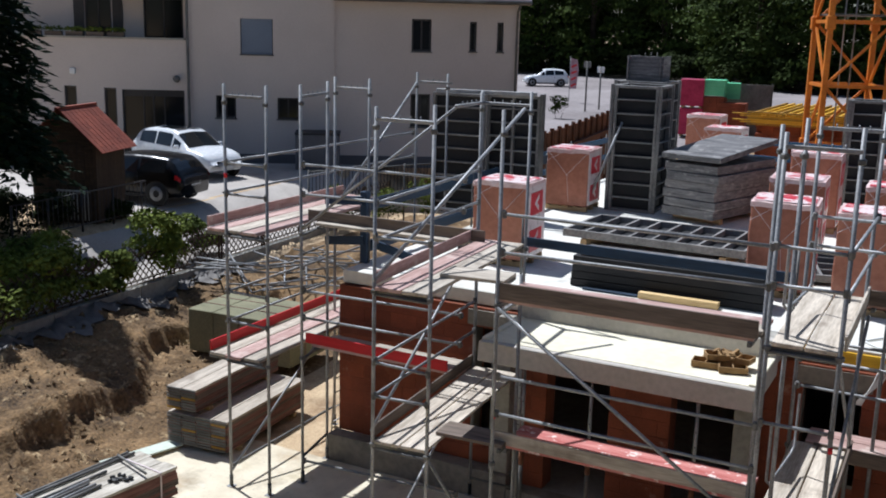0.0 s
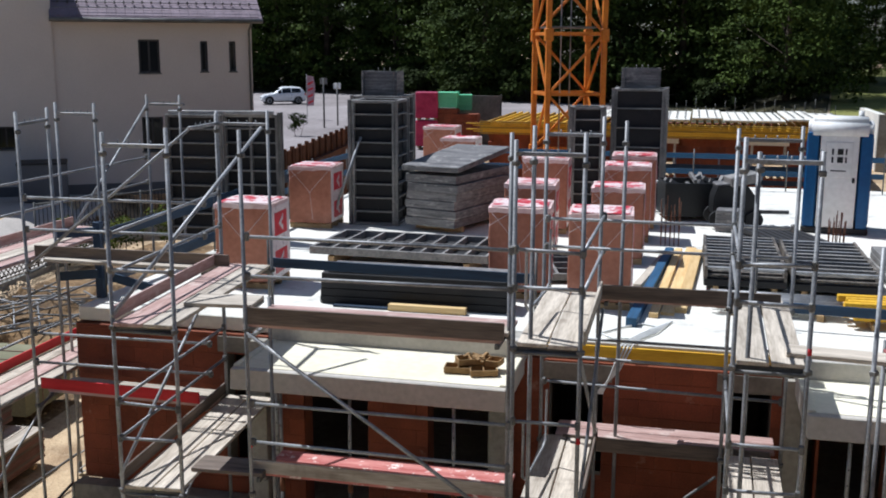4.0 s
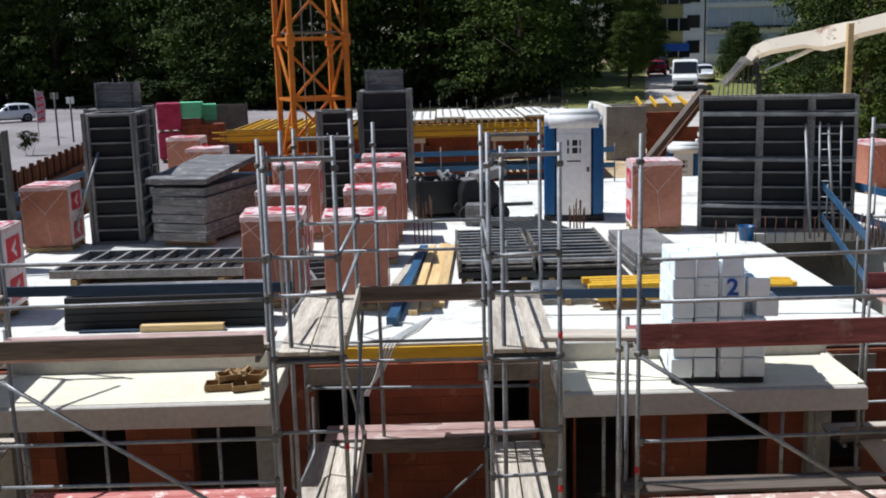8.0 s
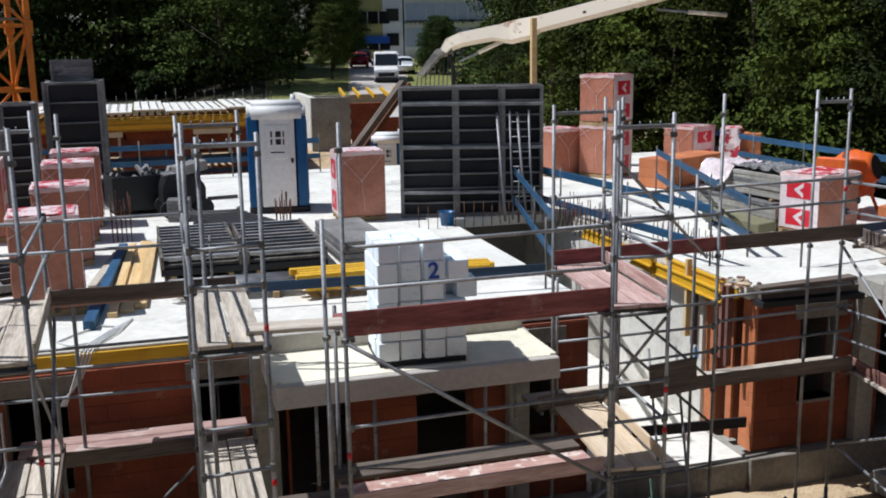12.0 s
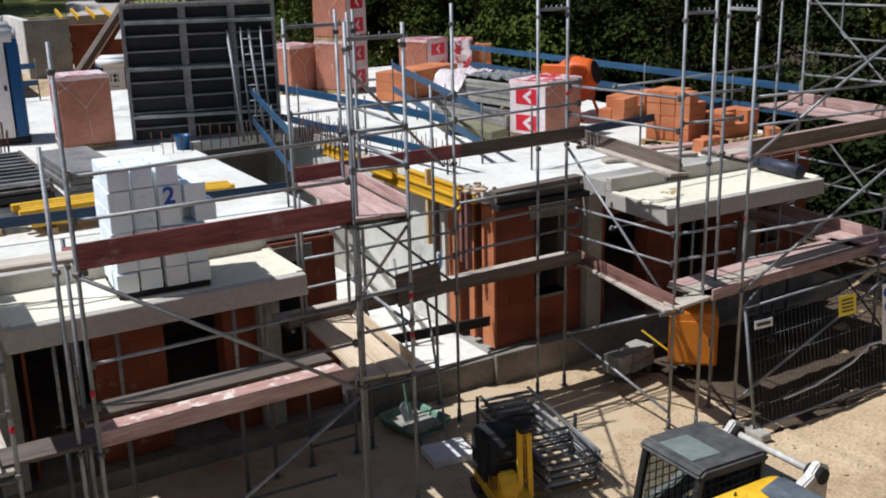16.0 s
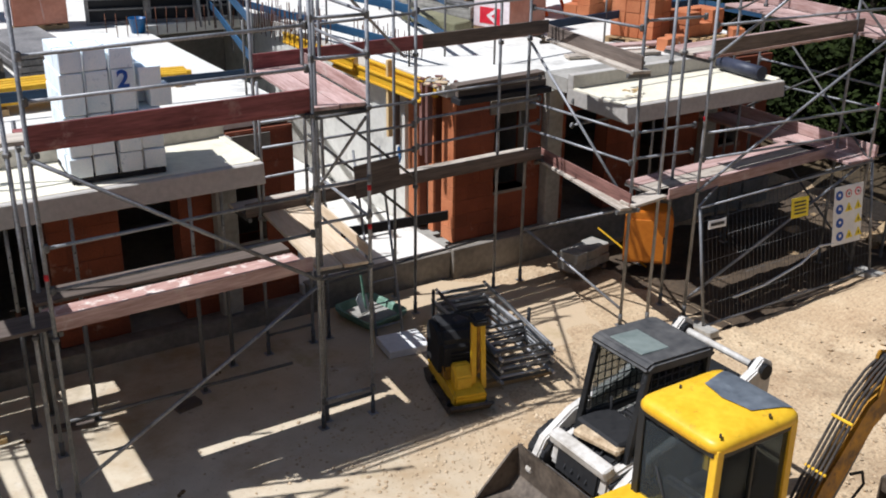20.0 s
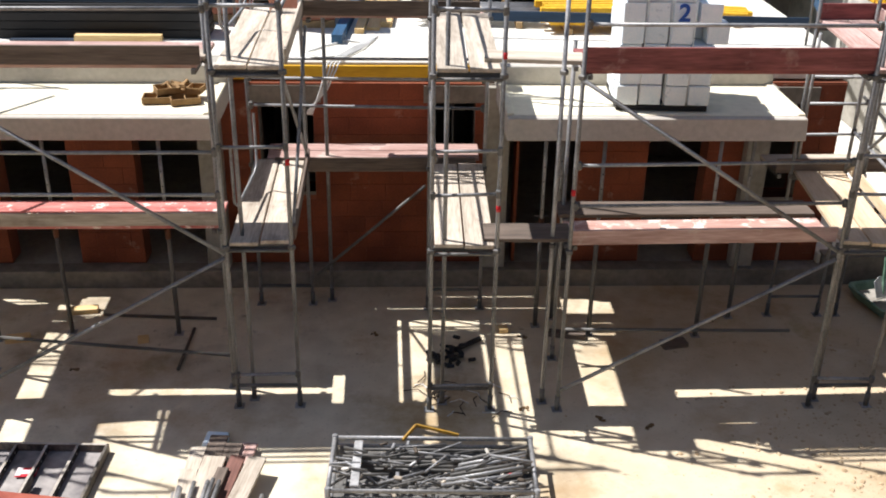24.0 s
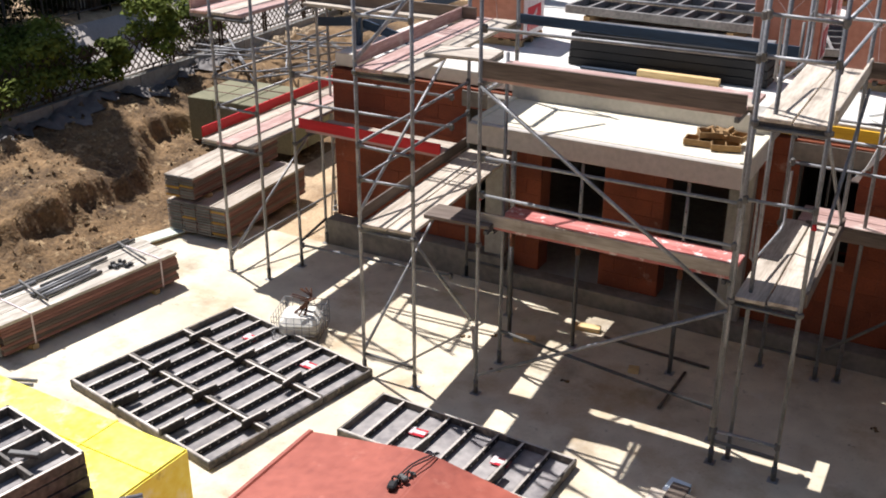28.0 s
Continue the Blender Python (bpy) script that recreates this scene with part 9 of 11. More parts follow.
for k in range(9):
    x, y = rs.uniform(14.5, 20), rs.uniform(9.5, 12.5)
    if x < 16.6 and y < 10.8:
        continue
    t = thing("boulder", (x, y, level(x, y)), rs.uniform(0, 180), label="pale stone lying on the bank", category="stone", group="stones on the bank")
    bm = bmesh.new()
    bmesh.ops.create_icosphere(bm, subdivisions=2, radius=rs.uniform(0.06, 0.16))
    for v in bm.verts:
        v.co *= 1 + 0.35 * noise.noise(v.co * 6 + Vector((k, 0, 0)))
        v.co.z *= 0.7
    put("stone", finish(bm, ("boulder", k), RUBBLE), t, Matrix())

# ---- foliage ----
def leaves(centres, radii, per, size, seed, flat=0.75):
    """Leaf blades scattered through the outer half of each clump."""
    rg = np.random.default_rng(seed)
    c = np.repeat(np.array(centres), per, axis=0)
    r = np.repeat(np.array(radii), per)[:, None]
    n = len(c)
    d = rg.normal(size=(n, 3))
    d /= np.linalg.norm(d, axis=1)[:, None]
    d[:, 2] = np.where(rg.random(n) < 0.7, np.abs(d[:, 2]), d[:, 2])
    pos = c + d * r * (0.45 + 0.65 * rg.random((n, 1)) ** 0.7) * np.array((1, 1, flat))
    nrm = d + rg.normal(size=(n, 3)) * 0.55 + np.array((0, 0, 0.45))
    nrm /= np.linalg.norm(nrm, axis=1)[:, None]
    t = np.cross(nrm, rg.normal(size=(n, 3)))
    t /= np.linalg.norm(t, axis=1)[:, None]
    b = np.cross(nrm, t)
    s = size * (0.6 + 0.8 * rg.random((n, 1)))
    v = np.stack((pos - t * s, pos - b * s * 0.55 + nrm * s * 0.12, pos + t * s, pos + b * s * 0.55 + nrm * s * 0.12), axis=1).reshape(-1, 3)
    f = np.arange(n * 4).reshape(-1, 4)
    return v.tolist(), f.tolist()


def limb_points(a, b, rnd, sag=0.3):
    a, b = Vector(a), Vector(b)
    m = (a + b) / 2 + Vector((rnd.uniform(-sag, sag), rnd.uniform(-sag, sag), rnd.uniform(0, sag)))
    return a, m, b


def tree(at, h, rad, seed, clumps, per, size, leaf, label, low=0.12, category="tree", group="trees of the wood", trunk_r=0.2):
    rnd = random.Random(seed)
    t = thing("tree", at, label=label, category=category, group=group)
    lean = (rnd.uniform(-0.4, 0.4), rnd.uniform(-0.4, 0.4))
    top = (lean[0], lean[1], h * 0.72)
    tube("trunk", t, BARK, (0, 0, -0.3), top, trunk_r, r2=trunk_r * 0.25)
    cs, rs_ = [], []
    for i in range(clumps):
        f = (i + 0.5) / clumps
        z = h * (low + (1 - low) * f)
        prof = math.sin(math.pi * min(1, 0.16 + 0.84 * f) ** 0.8) ** 0.55
        ang = i * 2.4 + rnd.uniform(-0.5, 0.5)
        rr = rad * max(0.05, prof) * (0.45 + 0.55 * rnd.random() ** 0.5)
        cs.append((rr * math.cos(ang) + lean[0] * f, rr * math.sin(ang) + lean[1] * f, z - 0.1 * h * f * rnd.random()))
        rs_.append(rad * rnd.uniform(0.22, 0.46))
    lv, lf = [], []
    for i in range(0, clumps, max(1, clumps // 12)):
        c = cs[i]
        z0 = min(h * 0.68, max(h * 0.1, c[2] - 0.5 * math.hypot(c[0], c[1])))
        k = z0 / (h * 0.72)
        a, m, b = limb_points((lean[0] * k, lean[1] * k, z0), c, rnd)
        base = len(lv)
        for p, w_ in ((a, 0.36), (m, 0.24), (b, 0.07)):
            for k in range(5):
                lv.append((p.x + trunk_r * w_ * math.cos(k * 1.257), p.y + trunk_r * w_ * math.sin(k * 1.257), p.z))
        lf += [(base + q * 5 + k, base + q * 5 + (k + 1) % 5, base + q * 5 + 5 + (k + 1) % 5, base + q * 5 + 5 + k) for q in range(2) for k in range(5)]
    raw("branching", lv, lf, BARK, t)
    v, f = leaves(cs, rs_, per, size, seed, 0.55)
    raw("crown", v, f, leaf, t)
    return t


def bush(at, w, d, h, seed, leaf, label, per=130, size=0.07, category="bush", name="bush"):
    rnd = random.Random(seed)
    t = thing(name, at, label=label, category=category)
    cs, rs_ = [], []
    for i in range(16):
        x, y = rnd.uniform(-w / 2, w / 2), rnd.uniform(-d / 2, d / 2)
        z = h * rnd.uniform(0.2, 0.85)
        cs.append((x, y, z))
        rs_.append(min(w, d, h) * rnd.uniform(0.26, 0.4))
        if i % 8 == 0:
            tube("stem", t, BARK, (x * 0.3, y * 0.3, -0.1), (x, y, z), 0.018, n=6, r2=0.008)
    v, f = leaves(cs, rs_, per, size, seed)
    raw("foliage", v, f, leaf, t)
    return t


rw = random.Random(71)
FAR = [tree((-70 + i * 0.01, 96, 2.2), hh, rr, 100 + i, 70, 250, 0.15, lf, lb, low=0.06, trunk_r=0.28)
       for i, (hh, rr, lf, lb) in enumerate(((16, 4.6, FAR_LEAF, "tall dark leafy tree at the edge of the wood"),
                                            (14, 5.0, FAR_LEAF, "broad dark leafy tree at the edge of the wood"),
                                            (18, 4.4, FAR_LEAF, "tall olive-green tree of the wood"),
                                            (12, 4.2, FAR_LEAF, "rounded green tree in front of the wood")))]
spots = []
for i in range(19):
    x = -106 + i * 6.6
    y = 99 + 15 * ease(x, -14, -34) - 12 * ease(x, -50, -90)
    spots.append((min(x, 6.5) + rw.uniform(-1, 1), y + rw.uniform(-2, 2)))
for i in range(17):
    x = -110 + i * 7.6
    y = 109 + 15 * ease(x, -14, -34) - 12 * ease(x, -50, -90)
    spots.append((min(x, 8.0) + rw.uniform(-1.5, 1.5), y + rw.uniform(-2, 2)))
spots += [(21.6, 112), (24.0, 122), (12.0, 104), (9.5, 104), (17.0, 125), (7.2, 84)]
spots += [(24.2, 58), (27.5, 66), (31, 76), (35, 88), (30, 60), (36, 70), (41, 82), (46, 96), (51, 110), (40, 60), (46, 70), (53, 84)]
for i, (x, y) in enumerate(spots):
    src = FAR[(i * 7 + i // 4) % 4]
    s = rw.uniform(0.88, 1.12)
    if i < 36:
        s *= 1.42
    if 8.0 < x < 26 and y > 86 and i >= 36:
        src, s = FAR[3], rw.uniform(0.6, 0.75)
    ob = copy_thing(src, pose(x, y, level(x, y) - 0.1, 0, 0, rw.uniform(0, 360)) @ Matrix.Scale(s, 4))
    ob.scale = (s, s, s * rw.uniform(0.92, 1.08))
for ob, (x, y) in zip(FAR, ((-84, 58), (-90, 66), (-92, 50), (60, 98))):
    ob.location = (x, y, 2.1)

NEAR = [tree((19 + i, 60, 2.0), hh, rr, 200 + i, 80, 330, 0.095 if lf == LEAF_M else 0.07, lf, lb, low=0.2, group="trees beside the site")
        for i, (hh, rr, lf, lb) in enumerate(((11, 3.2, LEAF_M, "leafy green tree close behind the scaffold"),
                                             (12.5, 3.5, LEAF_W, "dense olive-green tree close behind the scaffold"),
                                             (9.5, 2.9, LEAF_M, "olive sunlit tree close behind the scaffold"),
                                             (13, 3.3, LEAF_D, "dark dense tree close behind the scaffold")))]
line = [(18.4, 44), (19.9, 40.4), (21.0, 36.8), (21.6, 33.2), (21.9, 29.6), (21.9, 26), (21.5, 22.4), (21.3, 18.8), (21.7, 15.4), (22.8, 12.4), (24.4, 9.6), (26.4, 6.6), (28.4, 3.4)]
for i, (x, y) in enumerate(line):
    for back in range(2):
        xx, yy = x + back * 4.4 + rw.uniform(-0.7, 0.7), y + back * 1.6 + rw.uniform(-0.8, 0.8)
        s = rw.uniform(0.85, 1.1) * (1 + 0.1 * back)
        ob = copy_thing(NEAR[(0 if (i + back) % 2 else 2) if y > 21 and not (back == 0 and i % 3 == 0) else (1 if (i + back) % 2 else 3)], pose(xx, yy, level(xx, yy) - 0.1, 0, 0, rw.uniform(0, 360)))
        ob.scale = (s, s, s * rw.uniform(0.95, 1.1))
for ob, (x, y) in zip(NEAR, ((45, 30), (45, 22), (45, 14), (45, 38))):
    ob.location = (x, y, 2.0)

for x, y, sc in ((16.6, 88, 0.55), (18.4, 97, 0.8), (15.4, 99, 0.9), (13.6, 90, 0.4)):
    o = copy_thing(NEAR[0 if x > 16 else 2], pose(x, y, level(x, y) - 0.1, 0, 0, rw.uniform(0, 360)))
    o.scale = (sc, sc, sc * 1.05)
for x, y in ((26.5, 90), (29.5, 98), (31, 106), (22.5, 66)):
    o = copy_thing(FAR[3], pose(x, y, level(x, y) - 0.1, 0, 0, rw.uniform(0, 360)))
    o.scale = (0.4, 0.4, 0.42)

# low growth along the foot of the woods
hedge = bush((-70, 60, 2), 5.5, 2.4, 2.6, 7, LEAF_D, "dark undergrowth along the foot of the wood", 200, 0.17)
for i in range(18):
    x = -98 + i * 6.1
    y = 94 + 15 * ease(x, -14, -34) - 12 * ease(x, -50, -90)
    x = min(x, 8.5)
    ob = copy_thing(hedge, pose(x, y, level(x, y), 0, 0, rw.uniform(-12, 12)))
    ob.scale = (1.45, 1.4, 1.25)
for x, y in ((3.5, 86), (8.0, 83.5), (10.2, 90), (5.5, 92)):
    ob = copy_thing(hedge, pose(x, y, level(x, y), 0, 0, rw.uniform(-12, 12)))
    ob.scale = (1.0, 1.2, 1.0)
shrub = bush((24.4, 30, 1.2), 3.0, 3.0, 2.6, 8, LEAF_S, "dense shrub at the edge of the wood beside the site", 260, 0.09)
for x, y in ((21, 39), (22.4, 35), (23.0, 31), (23.2, 27.5), (23, 24), (22.6, 20.5), (22.6, 17.2), (23.4, 14), (24.8, 11.2), (26.4, 8.2), (28, 5), (25.5, 19), (26, 15), (27.5, 11.5), (20.2, 15.2), (20.0, 17.6), (21.3, 12.6), (20.7, 13.7), (22.6, 10.4), (22.0, 11.4), (23.8, 9.2), (19.9, 20.2)):
    copy_thing(shrub, pose(x, y, level(x, y) - 0.1, 0, 0, rw.uniform(0, 360)))

# sunlit grass strip beside the far street
HERE[0] = Matrix()
paved([(57 + 3 * q, 0.125 * (57 + 3 * q), 0.204 * (57 + 3 * q)) for q in range(35)], "sunlit dry grass verge beside the far street", 0.05, GRASS, "ground")
paved([(57 + 3 * q, 0.264 * (57 + 3 * q), 0.4 * (57 + 3 * q)) for q in range(35)], "dry grass verge on the far side of the street", 0.05, GRASS, "ground")
single(raw("ground", [(-150, 90, 2.5), (-34, 107, 2.55), (-14, 92, 2.55), (8, 92, 3.9), (8, 170, 5.4), (-150, 170, 2.6)], [(0, 1, 2, 5), (2, 3, 4, 5)], FLOORLEAF), "dark leaf litter under the trees", "ground", kind="structure")

# Litter under the trees; its dark colour runs on over the bank as tree shade.
wood_v = []
for j in range(93):
    y = 2 + 0.5 * j
    x0 = (max(18.2, 20.5 - max(0.0, y - 8.4) * 0.8) if y < 16 else 18.0) + 0.35 * noise.noise((y * 0.8, 3.0, 0.0))
    for i in range(17):
        x = x0 + (24.0 - x0) * i / 12 if i <= 12 else (27.0, 30.0, 33.0, 62.0)[i - 13]
        wood_v.append((x, y, level(x, y) + (0.2 if i > 13 else 0.05 if i else -0.03)))
single(raw("ground", wood_v, [(17 * j + i, 17 * j + i + 1, 17 * j + i + 18, 17 * j + i + 17) for j in range(92) for i in range(16)], FLOORLEAF), "dark leaf litter beside the site, run forward in place of tree shade", "ground", kind="structure")

# ---- spruce, bushes and lattice fence on the bank ----
def spruce(at, h, rad, seed, label):
    rnd = random.Random(seed)
    rg = np.random.default_rng(seed)
    t = thing("spruce_tree", at, label=label, category="tree")
    tube("trunk", t, BARK, (0, 0, -0.2), (0, 0, h), 0.17, r2=0.03)
    v, f = [], []
    z = 0.2 * h if h > 5 else 0.3
    while z < h - 0.2:
        reach = rad * (1 - z / h) ** 0.8 + 0.15
        n = int(16 + 14 * (1 - z / h))
        for k in range(n):
            ang = rnd.uniform(0, 2 * math.pi)
            rr = reach * rnd.uniform(0.7, 1.1)
            d = Vector((math.cos(ang), math.sin(ang), 0))
            side = Vector((-d.y, d.x, 0))
            m = int(5 + rr * 9)
            for j in range(m):
                q = (j + rnd.random()) / m
                p = d * rr * q + Vector((0, 0, z - 0.35 * rr * q * q + 0.1))
                wd = 0.22 * (1 - q) + 0.08
                p += side * rnd.uniform(-wd, wd) * 1.4
                u = (d * rnd.uniform(0.3, 1) + side * rnd.uniform(-0.8, 0.8) + Vector((0, 0, rnd.uniform(-0.5, 0.1)))).normalized() * rnd.uniform(0.12, 0.22)
                w_ = u.cross(Vector((rnd.uniform(-1, 1), rnd.uniform(-1, 1), 1))).normalized() * rnd.uniform(0.035, 0.07)
                b = len(v)
                v += [tuple(p - u), tuple(p + w_), tuple(p + u), tuple(p - w_)]
                f.append((b, b + 1, b + 2, b + 3))
        z += 0.17
    raw("needles", v, f, NEEDLE, t)
    return t


spruce((-20.9, 16.1, 1.5), 12.0, 2.5, 3, "tall dark spruce beside the shed")
bush((-22.8, 58.1, level(-22.8, 58.1)), 0.75, 0.75, 1.6, 4, LEAF_D, "small clipped conifer in the yard", 60, 0.06)

HERE[0] = Matrix()
for i in range(9):
    y0, y1 = 12.7 + i * 1.95, 12.7 + (i + 1) * 1.95
    fx = thing("lattice_fence", (fence_x(y0) + 0.16, y0, 1.16), label="dark wooden lattice fence panel on a concrete kerb", category="fence", group="lattice fence panels", world_axes=True)
    A, B = Vector((fence_x(y0) + 0.16, y0 + 0.05, 1.16)), Vector((fence_x(y1) + 0.16, y1 - 0.05, 1.16))
    for p in (A, B):
        beam("post", fx, LATTICE, p, p + Vector((0, 0, 0.92)), 0.045, 0.05)
    for z in (0.1, 0.72):
        beam("frame_rail", fx, LATTICE, A + Vector((-0.03, 0, z)), B + Vector((-0.03, 0, z)), 0.02, 0.035)
    ln = (B - A).length
    u = (B - A) / ln
    for s in (1, -1):
        k = -0.85
        while k < ln:
            lo, hi = max(0.0, k), min(ln, k + 0.85)
            if hi - lo > 0.08:
                za, zb = 0.06 + (lo - k), 0.06 + (hi - k)
                if s < 0:
                    za, zb = 0.97 - (lo - k), 0.97 - (hi - k)
                beam("slat", fx, LATTICE, A + u * lo + Vector((0.012 * s, 0, za)), A + u * hi + Vector((0.012 * s, 0, zb)), 0.008, 0.032, bev=0)
            k += 0.205
for i, (x, y, w_, d_, h_) in enumerate(((-17.6, 13.2, 1.3, 1.9, 2.0), (-17.7, 14.9, 1.2, 1.5, 1.75), (-17.5, 16.4, 0.7, 0.9, 1.2), (-17.7, 18.0, 0.9, 1.3, 1.85), (-18.2, 20.6, 0.8, 1.6, 1.1), (-17.6, 11.4, 1.3, 1.9, 1.8), (-18.9, 13.0, 1.4, 2.2, 1.6), (-19.0, 15.6, 1.2, 1.8, 1.2))):
    bush((x + (0.55 if i < 4 or i == 5 else 0), y, 1.1), w_, d_, h_, 40 + i, LEAF, "leafy green bush growing behind the lattice fence", 170, 0.06)

for i, (x, y, w_, d_, h_) in enumerate(((-20.9, 17.3, 1.3, 1.5, 1.0), (-21.2, 18.9, 1.2, 1.4, 0.8), (-22.3, 17.6, 1.4, 1.6, 0.9), (-20.6, 20.1, 0.7, 0.9, 0.6), (-21.9, 15.6, 1.6, 1.6, 1.0), (-20.4, 14.2, 1.2, 1.8, 1.1))):
    bush((x, y, level(x, y) - 0.05), w_, d_, h_, 80 + i, LEAF_D, "low dark shrub behind the metal railing", 150, 0.05)
ra = thing("metal_railing", (-20.6, 18.4, 1.9), label="grey metal railing with thin bars along the path", category="railing", world_axes=True)
A, B = Vector((-19.9, 16.2, 1.95)), Vector((-20.3, 21.0, 1.95))
for z in (0.12, 0.95):
    tube("rail", ra, WINFRAME, A + Vector((0, 0, z)), B + Vector((0, 0, z)), 0.022)
for i in range(30):
    p = A.lerp(B, i / 29)
    tube("bar", ra, WINFRAME, p + Vector((0, 0, 0.1 if i % 7 else -0.1)), p + Vector((0, 0, 0.96)), 0.03 if i % 7 == 0 else 0.009, n=6)

rb = thing("yard_railing", (-16.6, 28.0, 1.1), label="dark steel bar railing at the edge of the yard", category="railing", world_axes=True)
A, B = Vector((-17.9, 25.4, 1.95)), Vector((-15.3, 30.6, 1.95))
span_n = 46
for z in (0.1, 0.92):
    tube("rail", rb, STEEL_D, A + Vector((0, 0, z)), B + Vector((0, 0, z)), 0.025)
for i in range(span_n):
    p = A.lerp(B, i / (span_n - 1))
    if i % 9 == 0:
        tube("post", rb, STEEL_D, (p.x, p.y, level(p.x, p.y) - 0.1), p + Vector((0, 0, 0.98)), 0.035, n=6)
    else:
        tube("bar", rb, BLACKP, p + Vector((0, 0, 0.1)), p + Vector((0, 0, 0.92)), 0.013, n=6)
for i, (x, y) in enumerate(((-17.2, 25.9), (-16.4, 27.6), (-15.8, 29.0))):
    bush((x, y, level(x, y)), 0.8, 1.0, 1.5, 60 + i, LEAF, "thin green bush growing along the yard railing", 60, 0.05)

# shed with a red tiled roof
sh = thing("shed", (-21.4, 19.7, 1.95), 18, "dark wooden garden shed with a red tiled roof", "shed")
for k in range(17):
    box("wall_board", sh, LATTICE, (0.15, 0.05, 2.3), (-1.36 + k * 0.17, -1.2, 1.15))
    box("wall_board", sh, LATTICE, (0.05, 0.14, 2.3), (1.42, -1.15 + k * 0.143, 1.15))
box("wall", sh, LATTICE, (2.8, 2.3, 2.3), (0, 0, 1.15))
prism("gable", sh, LATTICE, ((-1.45, 0), (1.45, 0), (0, 0.95)), 2.3, (0, 0, 2.3), bev=0.0)
for s in (-1, 1):
    for k in range(8):
        x0 = s * (0.02 + k * 0.235)
        z0 = 3.33 - k * 0.155
        for j in range(9):
            box("roof_tile", sh, TILE_R, (0.29, 0.32, 0.03), (x0 + s * 0.12, -1.36 + j * 0.335, z0 - 0.05), ry=s * 33, bev=0.008)
beam("ridge_tile", sh, TILE_R, (0, -1.55, 3.36), (0, 1.55, 3.36), 0.2, 0.07)
for k in range(9):
    tube("porch_baluster", sh, WHITE_D, (-0.2 + k * 0.16, -1.35, 0.1), (-0.2 + k * 0.16, -1.35, 0.95), 0.02, n=6)
beam("porch_rail", sh, WHITE_D, (-0.3, -1.35, 0.97), (1.2, -1.35, 0.97), 0.05, 0.05)

sh.scale = (0.64, 0.64, 0.9)

# ---- cars ----
def car(name, at, rz, L, W, H, paint, label, glassroof=False, group="parked cars"):
    """A parked car lofted along its length, front along local +x."""
    c = thing(name, at, rz, label, "car", group)
    a, hw_ = L / 2, W / 2
    # along, underside, belt, roof line, half width low, half width at the roof
    st = ((-1.0, 0.42, 0.42, 0.44, 0.78, 0.74), (-0.985, 0.2, 0.56, 0.585, 0.93, 0.8), (-0.94, 0.17, 0.635, 0.67, 0.97, 0.8), (-0.86, 0.16, 0.645, 0.84, 0.99, 0.74), (-0.76, 0.15, 0.64, 0.95, 1.0, 0.71),
          (-0.5, 0.14, 0.625, 0.99, 1.0, 0.72), (-0.2, 0.14, 0.61, 1.0, 1.0, 0.72), (0.05, 0.14, 0.6, 0.98, 1.0, 0.71), (0.16, 0.14, 0.595, 0.93, 1.0, 0.71), (0.34, 0.14, 0.59, 0.76, 1.0, 0.74),
          (0.5, 0.14, 0.585, 0.625, 0.99, 0.8), (0.7, 0.15, 0.56, 0.585, 0.97, 0.78), (0.86, 0.16, 0.5, 0.53, 0.93, 0.74), (0.95, 0.18, 0.43, 0.455, 0.86, 0.7), (0.99, 0.24, 0.36, 0.375, 0.78, 0.66), (1.0, 0.3, 0.32, 0.33, 0.7, 0.6))

    def ring(u):
        for p, q in zip(st, st[1:]):
            if u <= q[0]:
                break
        k = (u - p[0]) / (q[0] - p[0])
        zb, zl, zt, wl, wt = [(p[i] + (q[i] - p[i]) * k) for i in range(1, 6)]
        zb, zl, zt, wl, wt = zb * H, zl * H, zt * H, wl * hw_, wt * hw_
        return ((0, zb), (wl * 0.9, zb), (wl * 0.98, zb + (zl - zb) * 0.3), (wl, zb + (zl - zb) * 0.7), (wl * 0.96, zl), (wl * 0.96 + (wt - wl * 0.96) * 0.85, zl + (zt - zl) * 0.88), (wt * 0.86, zt - 0.01), (0, zt + 0.025))

    def at_(u, v, s, off=0.0):
        r = ring(u)
        i = min(int(v), 6)
        k = v - i
        y, z = r[i][0] + (r[i + 1][0] - r[i][0]) * k, r[i][1] + (r[i + 1][1] - r[i][1]) * k
        ty, tz = r[i + 1][0] - r[i][0], r[i + 1][1] - r[i][1]
        m_ = math.hypot(ty, tz) or 1.0
        return (u * a, s * (y + off * tz / m_), z - off * ty / m_)

    def patch(nm, u0, u1, v0, v1, material, s, off=0.008, lean=0.0, n=6):
        vs, fs = [], []
        for j in range(4):
            v = v0 + (v1 - v0) * j / 3
            for i in range(n + 1):
                vs.append(at_(u0 + (u1 - u0) * i / n + lean * j / 3, v, s, off))
        for j in range(3):
            fs += [(j * (n + 1) + i, j * (n + 1) + i + 1, (j + 1) * (n + 1) + i + 1, (j + 1) * (n + 1) + i) for i in range(n)]
        return raw(nm, vs, fs, material, c, smooth=True)

    us = [-1.0 + 2.0 * i / 60 for i in range(61)]
    vs, fs = [], []
    for u in us:
        vs += [at_(u, v, 1) for v in range(8)] + [at_(u, v, -1) for v in range(6, 0, -1)]
    for i in range(60):
        fs += [(i * 14 + j, i * 14 + (j + 1) % 14, i * 14 + 14 + (j + 1) % 14, i * 14 + 14 + j) for j in range(14)]
    fs += [tuple(range(14)), tuple(range(60 * 14, 61 * 14))[::-1]]
    raw("body", vs, fs, paint, c, smooth=True)
